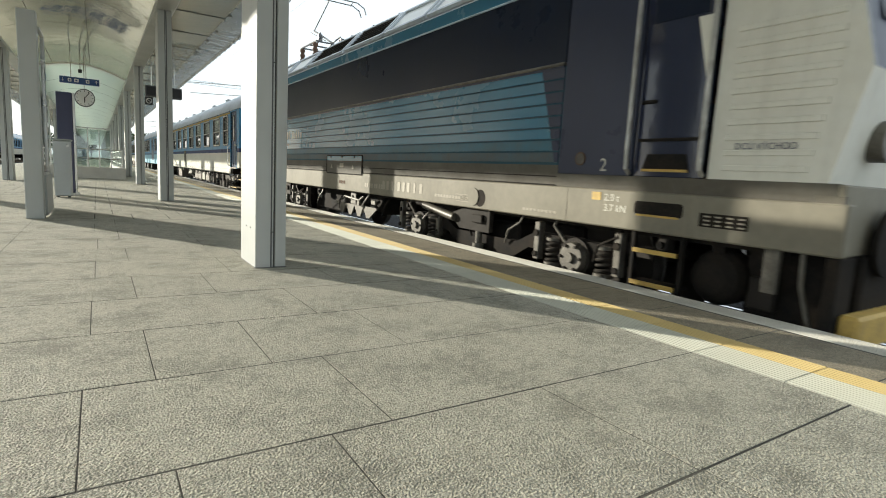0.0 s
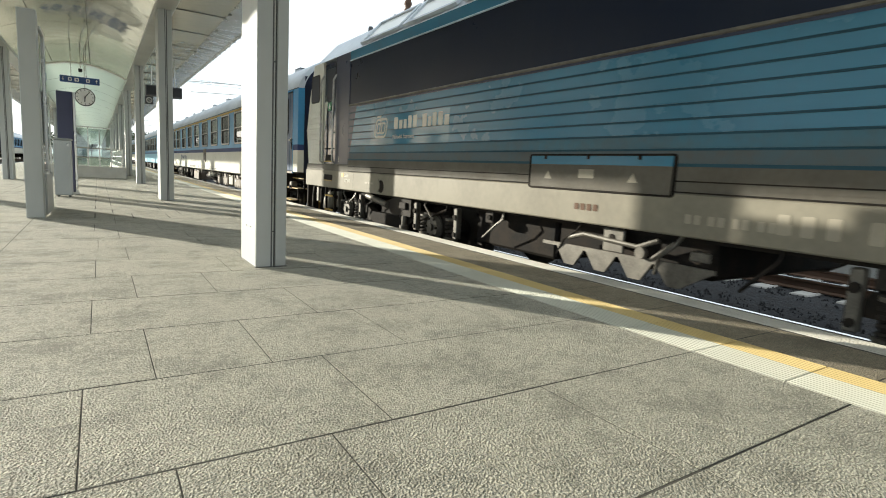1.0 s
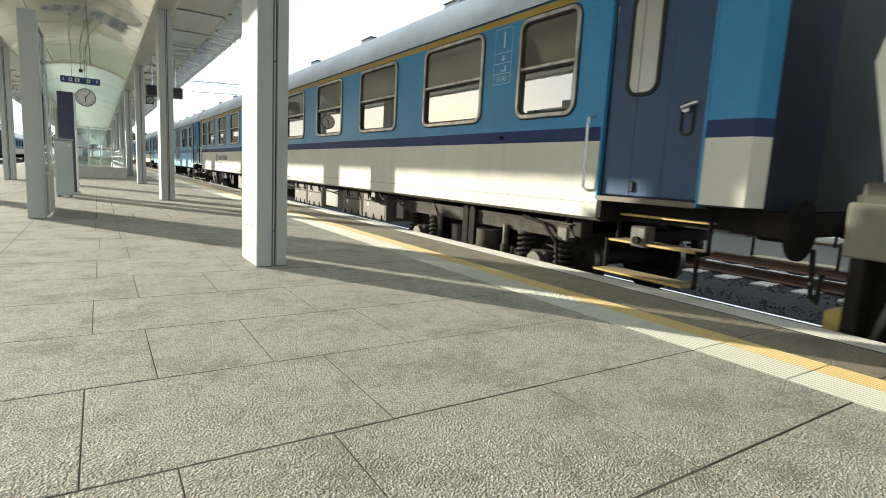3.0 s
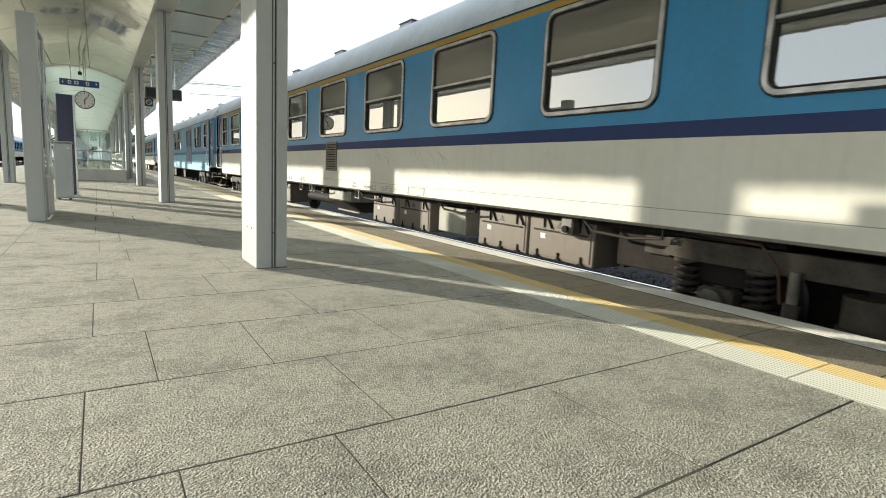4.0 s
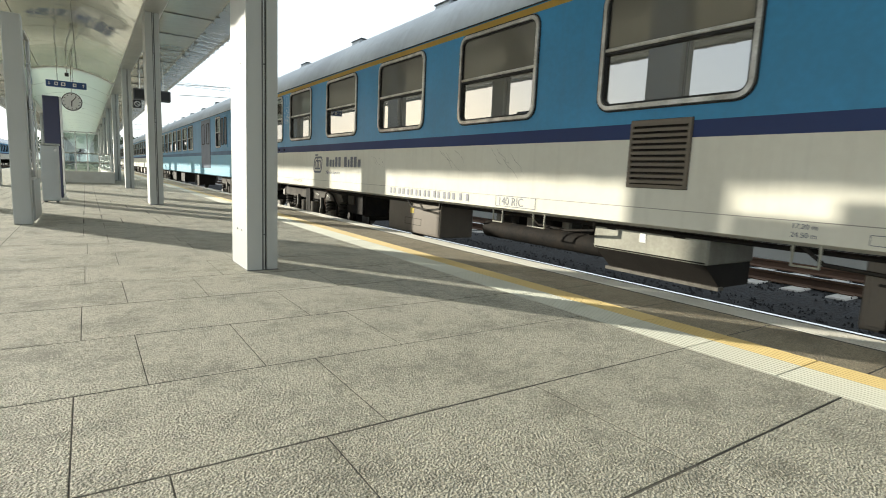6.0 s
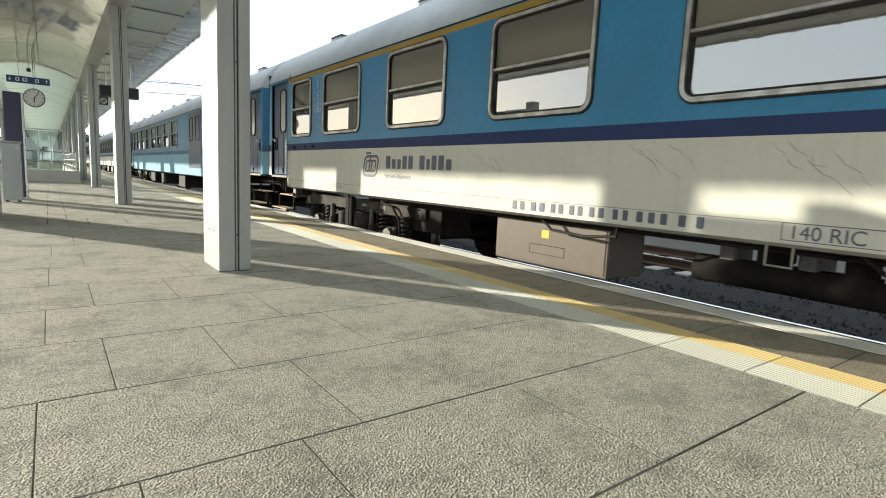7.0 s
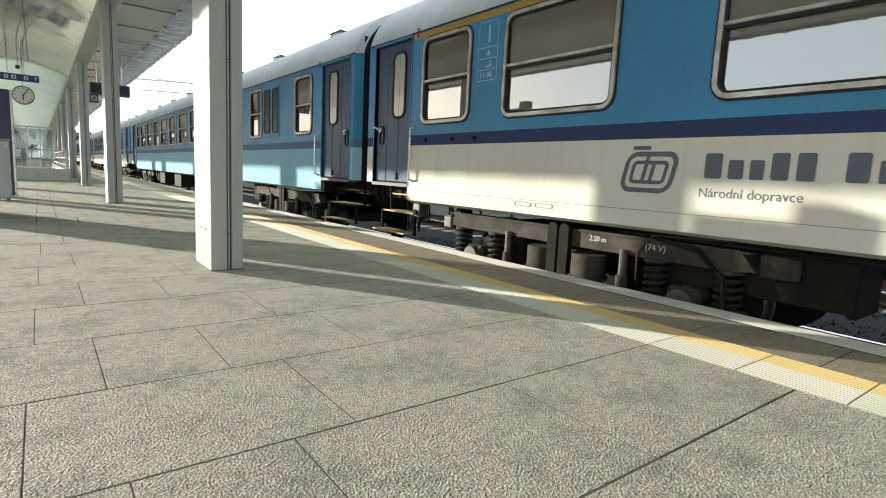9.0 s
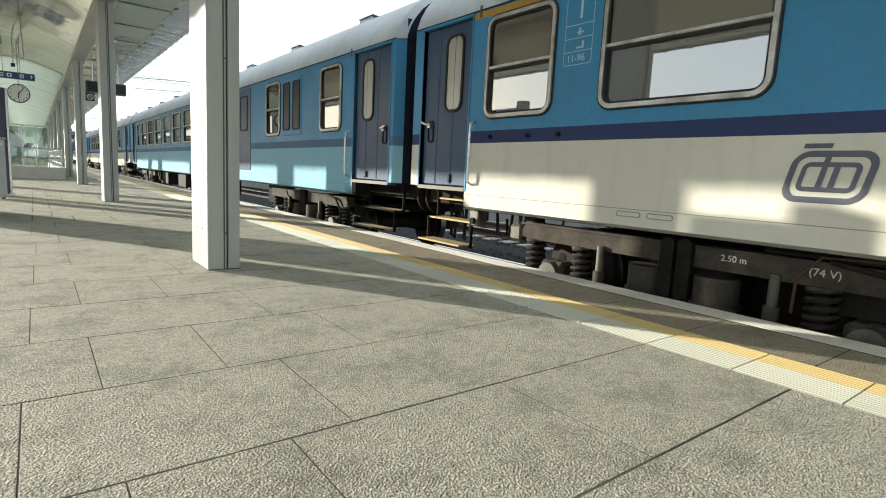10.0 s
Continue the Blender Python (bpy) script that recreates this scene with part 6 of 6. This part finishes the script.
def loco_bogie(yc):
    for side in (-1, 1):
        X = 1.20 * side
        s = Shape()
        s.prism([(yc - 2.05, 0.62), (yc - 1.95, 0.78), (yc - 0.9, 0.80), (yc - 0.6, 0.66), (yc + 0.6, 0.66), (yc + 0.9, 0.80), (yc + 1.95, 0.78), (yc + 2.05, 0.62),
                 (yc + 0.8, 0.62), (yc + 0.55, 0.48), (yc - 0.55, 0.48), (yc - 0.8, 0.62)], "x", X - 0.07, X + 0.06, UNDER)
        part("bogie_frame", s, loco)
        for ay in (-1.5, 1.5):
            s = Shape()
            s.cylinder("x", (yc + ay, 0.62), 0.19, X, X + 0.10 * side, BOGIE, 26)
            s.cylinder("x", (yc + ay, 0.62), 0.155, X + 0.10 * side, X + 0.16 * side, BRIGHT, 26, 0.14)
            s.cylinder("x", (yc + ay, 0.62), 0.05, X + 0.16 * side, X + 0.19 * side, BRIGHT, 14)
            for k in range(6):
                a = math.pi / 3 * k
                s.cylinder("x", (yc + ay + 0.125 * math.cos(a), 0.62 + 0.125 * math.sin(a)), 0.016, X + 0.15 * side, X + 0.18 * side, BOGIE, 8)
            s.tube([(X + 0.08 * side, yc + ay + 0.15, 0.75), (X + 0.10 * side, yc + ay + 0.30, 0.90), (X + 0.08 * side, yc + ay + 0.25, 1.0)], 0.018, BRIGHT)
            part("axle_box", s, loco, "grey cast axle box cover")
            for dy in (-0.33, 0.33):
                part("coil_spring", COILS, loco, at=pose(X + 0.05 * side, yc + ay + dy, 0.52))
                s = Shape()
                s.cylinder("z", (X + 0.05 * side, yc + ay + dy), 0.085, 0.74, 0.77, BRIGHT, 14)
                part("spring_cap", s, loco)
                s = Shape().cylinder("z", (X + 0.05 * side, yc + ay + dy), 0.095, 0.48, 0.52, BRIGHT, 14)
                part("spring_cap", s, loco)
            for dy in (-0.52, 0.52):
                s = Shape()
                s.box(X + 0.05 * side, X + 0.13 * side, yc + ay + dy - 0.04, yc + ay + dy + 0.04, 0.52, 0.92, BRIGHT, 0.01)
                s.cylinder("x", (yc + ay + dy, 0.80), 0.035, X + 0.13 * side, X + 0.15 * side, UNDER, 10)
                s.cylinder("x", (yc + ay + dy, 0.58), 0.03, X + 0.13 * side, X + 0.15 * side, UNDER, 10)
                part("brake_rigging", s, loco, "pale brake link")
        # slanted damper with its bracket
        w = 1 if yc > 0 else -1
        s = Shape()
        s.tube([(X + 0.18 * side, yc - 0.35 * w + 0.9, 0.92), (X + 0.18 * side, yc - 0.35 * w + 0.15, 0.82)], 0.05, BRIGHT, 12)
        s.tube([(X + 0.18 * side, yc - 0.35 * w + 1.1, 0.94), (X + 0.18 * side, yc - 0.35 * w + 0.9, 0.92)], 0.03, UNDER, 10)
        part("damper", s, loco, "slanted grey damper")
        s = Shape()
        y = yc - 0.35 * w
        s.prism([(y + 0.30, 0.86), (y - 0.12, 0.98), (y - 0.55, 0.98), (y - 0.55, 0.70), (y + 0.05, 0.70)], "x", X + 0.10 * side, X + 0.16 * side, BOGIE)
        s.box(X + 0.16 * side, X + 0.20 * side, y - 0.45, y - 0.25, 0.80, 0.90, BOGIE, 0.01)
        part("damper_bracket", s, loco, "pale bracket plate")
        s = Shape()
        s.cylinder("z", (X + 0.15 * side, y - 0.35), 0.04, 0.45, 0.70, BRIGHT, 12)
        s.cylinder("z", (X + 0.15 * side, y - 0.35), 0.07, 0.50, 0.56, BRIGHT, 12)
        part("sander", s, loco)
    s = Shape()
    s.box(-1.15, 1.15, yc - 0.5, yc + 0.5, 0.45, 0.85, UNDER, 0.03)
    s.box(-0.9, 0.9, yc - 1.2, yc + 1.2, 0.35, 0.9, UNDER, 0.05)
    part("motor_casing", s, loco)
    for ay in (-1.5, 1.5):
        wh = part("wheelset", LOCOWHEEL, loco, "large steel driving wheelset", pose(0, yc + ay, 0.60))
        WHEELSETS.append((wh, yc + ay, 0.60, 0.55))


loco_bogie(-4.2)
loco_bogie(4.2)
# underframe and the toothed transformer guard
s = Shape()
s.box(-1.30, 1.30, -7.6, 7.6, 0.93, 1.40, UNDER)
part("underframe", s, loco)
s = Shape()
s.box(-1.15, 1.15, -1.2, 0.5, 0.62, 0.95, UNDER, 0.03)
part("transformer_tank", s, loco)
# black box added so that the open gap beside the bogie stays dark
part("battery_case", Shape().box(-1.08, 1.08, 0.60, 2.05, 0.50, 0.94, UNDER, 0.03), loco, "added black box filling the gap under the frame")
for side in (-1, 1):
    X = 1.32 * side
    s = Shape()
    s.box(X, X - 0.03 * side, -1.30, 0.55, 0.70, 0.735, BRIGHT)
    for k in range(4):
        y = -0.98 + 0.38 * k
        w0 = 0.16 if k else 0.30
        s.prism([(y - w0, 0.70), (y + 0.19, 0.70), (y + 0.07, 0.54), (y - 0.05 if k else y - 0.04, 0.54)], "x", X, X - 0.03 * side, BRIGHT)
    s.box(X, X - 0.03 * side, -0.45, -0.22, 0.735, 0.95, BRIGHT, 0.01)
    s.box(X, X - 0.03 * side, -1.25, -1.08, 0.78, 0.86, BRIGHT, 0.01)
    part("toothed_guard", s, loco, "pale toothed guard plate")
    s = Shape()
    s.tube([(X, 0.2, 0.80), (X + 0.03 * side, -0.02, 0.86), (X, -0.6, 0.82), (X, -0.8, 0.90)], 0.022, BRIGHT)
    s.tube([(X, -0.75, 0.74), (X, -0.95, 0.90)], 0.018, BRIGHT)
    s.cylinder("x", (-0.66, 0.78), 0.05, X, X + 0.05 * side, BRIGHT, 14)
    part("pipework", s, loco)

rl = random.Random(21)
for side in (-1, 1):
    X = 1.30 * side
    for k in range(12):
        y = -6.1 + 1.05 * k + rl.uniform(-0.2, 0.2)
        s = Shape()
        s.tube([(X, y, 0.97), (X + 0.03 * side, y + rl.uniform(-0.05, 0.05), 0.88), (X + 0.04 * side, y + rl.uniform(0.1, 0.3), 0.78), (X, y + rl.uniform(0.2, 0.4), 0.62)], rl.uniform(0.010, 0.018), BRIGHT if k % 2 else UNDER, 6)
        part("hose", s, loco)
    for k in range(7):
        y = -6.4 + 2.0 * k + rl.uniform(-0.3, 0.3)
        s = Shape()
        s.box(X, X - 0.12 * side, y, y + rl.uniform(0.08, 0.2), 0.80, 0.95, BRIGHT if k % 2 else BOGIE, 0.012)
        s.cylinder("x", (y + 0.05, 0.87), 0.03, X, X + 0.03 * side, UNDER, 10)
        part("junction_box", s, loco)

# writing and marks on the locomotive
strip = Shape().box(-1.4450, -1.4428, 2.26, 4.58, 0, 0.100, FOIL).mesh("foil_strip")  # one strip of foil on each rib
part("foil_strip", strip, loco, "glossy blue foil under the lettering", pose(0, 0, 1.75))
for k in range(1, 4):
    part("foil_strip", strip, loco, "glossy blue foil under the lettering", pose(0, 0, 1.75 + 0.1135 * k))
logo_shapes(4.46, 1.85, 0.345, LETTERPALE, loco, -1.4470, "pale nested rounded mark")
word_bars(3.78, 1.97, (0.138, 0.114, 0.102, 0.12, 0.12, -0.085, 0.132, 0.084, 0.114, 0.126, 0.126), 0.128, LETTERPALE, loco, gap=0.20, tall=(0, 3, 4, 6, 8, 9), x=-1.4470)
part("lettering", lettering("Národní dopravce", 0.06, LETTERPALE), loco, at=on_side(-1.4465, 3.80, 1.83))
word_bars(-1.08, 1.075, (0.06, 0.06, -0.02, 0.06, 0.06, -0.02, 0.055, 0.055, -0.02, 0.055, 0.055, -0.02, 0.05), 0.07, LETTERFADED, loco, gap=0.2)
word_bars(-1.72, 1.070, (0.12, 0.12, 0.12, -0.05, 0.12, 0.12, 0.12, -0.03, 0.08, -0.03, 0.11), 0.135, LETTERFADED, loco, gap=0.18, slim=0.17)
for yy in (5.70, -6.06):
    part("lettering", lettering("2.0 t", 0.06, LETTERPALE), loco, at=on_side(-1.4415, yy - 0.06, 1.20))
    part("lettering", lettering("3.7 kN", 0.06, LETTERPALE), loco, at=on_side(-1.4415, yy - 0.06, 1.11))
    s = Shape().box(-1.4442, -1.441, yy - 0.02, yy + 0.08, 1.20, 1.27, STEPYELLOW)
    part("marking_plate", s, loco, "small yellow marking plate")
part("lettering", lettering("2", 0.11, LETTERPALE), loco, at=on_side(-1.4415, -6.03, 1.455))
part("lettering", lettering("1", 0.11, LETTERPALE), loco, at=on_side(-1.4415, 6.00, 1.46))
part("lettering", lettering("DCÚ VÝCHOD", 0.042, LETTER), loco, at=on_side(-1.4545, -7.22, 1.63))
s = Shape().cylinder("x", (-5.80, 1.56), 0.062, -1.4465, -1.440, RUST, 24)
s.cylinder("x", (-5.80, 1.56), 0.050, -1.449, -1.4467, BRIGHT, 24)
part("maker_badge", s, loco, "round reddish badge")
s = Shape().box(-1.4455, -1.441, -7.38, -7.02, 1.07, 1.17, UNDER)
pl = part("data_plate", s, loco, "small plate of printed bars")
for k in range(3):
    s = Shape()
    for j in range(4):
        s.box(-1.447, -1.4457, -7.36 + 0.085 * j, -7.31 + 0.085 * j, 1.082 + 0.03 * k, 1.094 + 0.03 * k, LETTERFADED)
    part("printed_bars", s, pl)
s = Shape().box(-1.424, -1.4205, 6.44, 6.59, 2.43, 2.58, FIRSTAID)
fa = part("first_aid_mark", s, loco, "green plate with a white cross")
s = Shape()
s.box(-1.4265, -1.4242, 6.498, 6.532, 2.455, 2.555, WHITE)
s.box(-1.4275, -1.4252, 6.465, 6.565, 2.488, 2.522, WHITE)
part("cross", s, fa)
word_bars(0.05, 1.09, (0.06, 0.06, 0.06, 0.06), 0.06, RUST, loco)
word_bars(-5.05, 1.03, (0.05,) * 9, 0.025, LETTERFADED, loco)
word_bars(4.75, 1.12, (0.10,) * 3, 0.03, LETTERFADED, loco)
word_bars(-3.3, 1.06, (0.06,) * 9, 0.035, LETTERFADED, loco)
s = Shape().ring(-4.12, -3.80, 1.035, 1.125, 0.01, 0.008, -1.4450, -1.4440, LETTERFADED, 3)
mk = part("length_mark", s, loco, "faded framed figure")
part("lettering", lettering("120m", 0.055, LETTERFADED), mk, at=on_side(-1.4450, -3.88, 1.058))

# ---- platform stones ----
rng = random.Random(5)
TILE_MESH = {}


def stone(name, w, d, material, bevel=0.0012, thick=0.03):
    key = (name, round(w, 3), round(d, 3), material.name)
    if key not in TILE_MESH:
        s = Shape()
        s.box(0, w, 0, d, -thick, 0, material, bevel)
        TILE_MESH[key] = s.mesh(name, smooth=False)
    return TILE_MESH[key]


GAP = 0.0130
ROW0, PITCH = 0.768, 0.6625
KNOWN = {0: [0.148, 0.570, 1.417], 1: [-0.065, 0.778, 1.804], 2: [0.157, 0.575, 1.20], 3: [-0.048, 0.998, 1.85], 4: [0.169, 0.597, 1.44],
         5: [-0.034, 0.812, 1.66], 6: [0.183, 1.03], 7: [-0.018, 0.83]}
SPINE_X = -0.663  # one joint runs straight along the platform
far_tiles = Shape()
count = 0
for row in range(-4, 130):
    y = ROW0 + PITCH * row
    if y > 60:
        break
    xs = list(KNOWN.get(row, [0.16 if row % 2 == 0 else -0.05]))
    while xs[-1] < 2.40 - 0.5:
        xs.append(xs[-1] + rng.choice((0.43, 0.63, 0.85)))
    xs = [x for x in xs if x < 2.22] + [2.425]
    xs.insert(0, SPINE_X)
    xs.insert(0, SPINE_X - rng.choice((0.62, 0.83)))
    while xs[0] > LEFT_X + 0.9:
        xs.insert(0, xs[0] - rng.choice((0.43, 0.63, 0.85, 0.85)))
    xs.insert(0, LEFT_X + 0.2)
    for a, b in zip(xs, xs[1:]):
        w = b - a - 0.0040
        gap = 0.0085 if row < 3 else GAP
        if -0.7 < y < 8.0 and a > -2.6 and count < 150:
            count += 1
            ob = part("tile", stone("tile", w, PITCH - gap, TILE), platform, at=pose(a + 0.002, y + gap / 2, rng.uniform(-0.0004, 0.0004), rng.uniform(-0.025, 0.025), rng.uniform(-0.025, 0.025)))
        else:
            far_tiles.box(a + GAP / 2, b - GAP / 2, y + GAP / 2, y + PITCH - GAP / 2, -0.03, 0, TILE)
far_tiles.box(LEFT_X + 0.2, 2.42, 60, Y1, -0.03, 0, TILE)
far_tiles.box(LEFT_X + 0.2, 2.42, Y0, ROW0 - PITCH * 4, -0.03, 0, TILE)
ob = part("far_tiles", far_tiles, platform)
tagged(ob, "grey granite tiles further along the platform", kind="stuff")


def ribbed(name, w, d, material):
    s = Shape()
    s.box(0, w, 0, d, -0.03, 0, material)
    k = 0.012
    while k < w - 0.015:
        s.prism([(k, 0.0), (k + 0.004, 0.0045), (k + 0.011, 0.0045), (k + 0.015, 0.0)], "y", 0.002, d - 0.002, material, caps=True)
        k += 0.027
    return s.mesh(name, smooth=False)


TP, EP = 0.418, 0.632
pm, ym_ = ribbed("guide_tile", 0.245, TP - 0.004, PALE), ribbed("warning_tile", 0.165, TP - 0.004, YELLOW)
slab = stone("edge_slab", 0.49, EP - 0.008, SLAB)
rest = Shape()
for k in range(-14, 140):
    y = 1.012 + TP * k
    if -3 < y < 14:
        part("guide_tile", pm, platform, at=pose(2.425, y, 0.001))
        part("warning_tile", ym_, platform, at=pose(2.672, y, 0.001))
    else:
        rest.box(2.425, 2.67, y, y + TP - 0.004, -0.03, 0.002, PALE)
        rest.box(2.672, 2.837, y, y + TP - 0.004, -0.03, 0.002, YELLOW)
for k in range(-12, 110):
    y = 1.458 + EP * k
    if -3 < y < 14:
        part("edge_slab", slab, platform, at=pose(2.842, y, 0))
    else:
        rest.box(2.842, 3.332, y, y + EP - 0.008, -0.03, 0, SLAB)
rest.box(2.425, 2.67, 59, Y1, -0.03, 0.002, PALE)
rest.box(2.672, 2.837, 59, Y1, -0.03, 0.002, YELLOW)
rest.box(2.842, 3.332, 1.458 + EP * 110, Y1, -0.03, 0, SLAB)
rest.box(3.336, 3.372, Y0, Y1, -0.03, -0.004, JOINT)
ob = part("far_edge_stones", rest, platform)
tagged(ob, "guide strips and edge slabs further along", kind="stuff")

# ---- movement ----
RUN = [(0, -25.75), (0.5, -22.73), (1, -19.93), (1.5, -17.22), (2, -14.70), (2.5, -12.32), (4, -5.57), (4.5, -3.68), (5, -1.79), (5.5, 0.0),
       (7, 4.74), (7.5, 6.10), (8, 7.32), (8.5, 8.37), (9, 9.27), (9.5, 9.97), (10, 10.47)]


def run(t):
    """How far the train has come at t seconds, in metres, on a smooth curve through RUN."""
    def slope(i):
        a, b = RUN[max(i - 1, 0)], RUN[min(i + 1, len(RUN) - 1)]
        return (b[1] - a[1]) / (b[0] - a[0])
    for i in range(len(RUN) - 1):
        (t0, s0), (t1, s1) = RUN[i], RUN[i + 1]
        if t0 <= t <= t1:
            h = t1 - t0
            u = (t - t0) / h
            return ((2 * u ** 3 - 3 * u ** 2 + 1) * s0 + (u ** 3 - 2 * u ** 2 + u) * h * slope(i)
                    + (-2 * u ** 3 + 3 * u ** 2) * s1 + (u ** 3 - u ** 2) * h * slope(i + 1))
    return RUN[-1][1]


def motions():
    times = [k / 10 for k in range(101)]
    for ob, x, y in MOVING:
        walk(ob, [(t, pose(x, y - run(t), RAIL_Z)) for t in times])
    for ob, y, z, r in WHEELSETS:
        walk(ob, [(t, pose(0, y, z, math.degrees(run(t) / r))) for t in times])


motions()
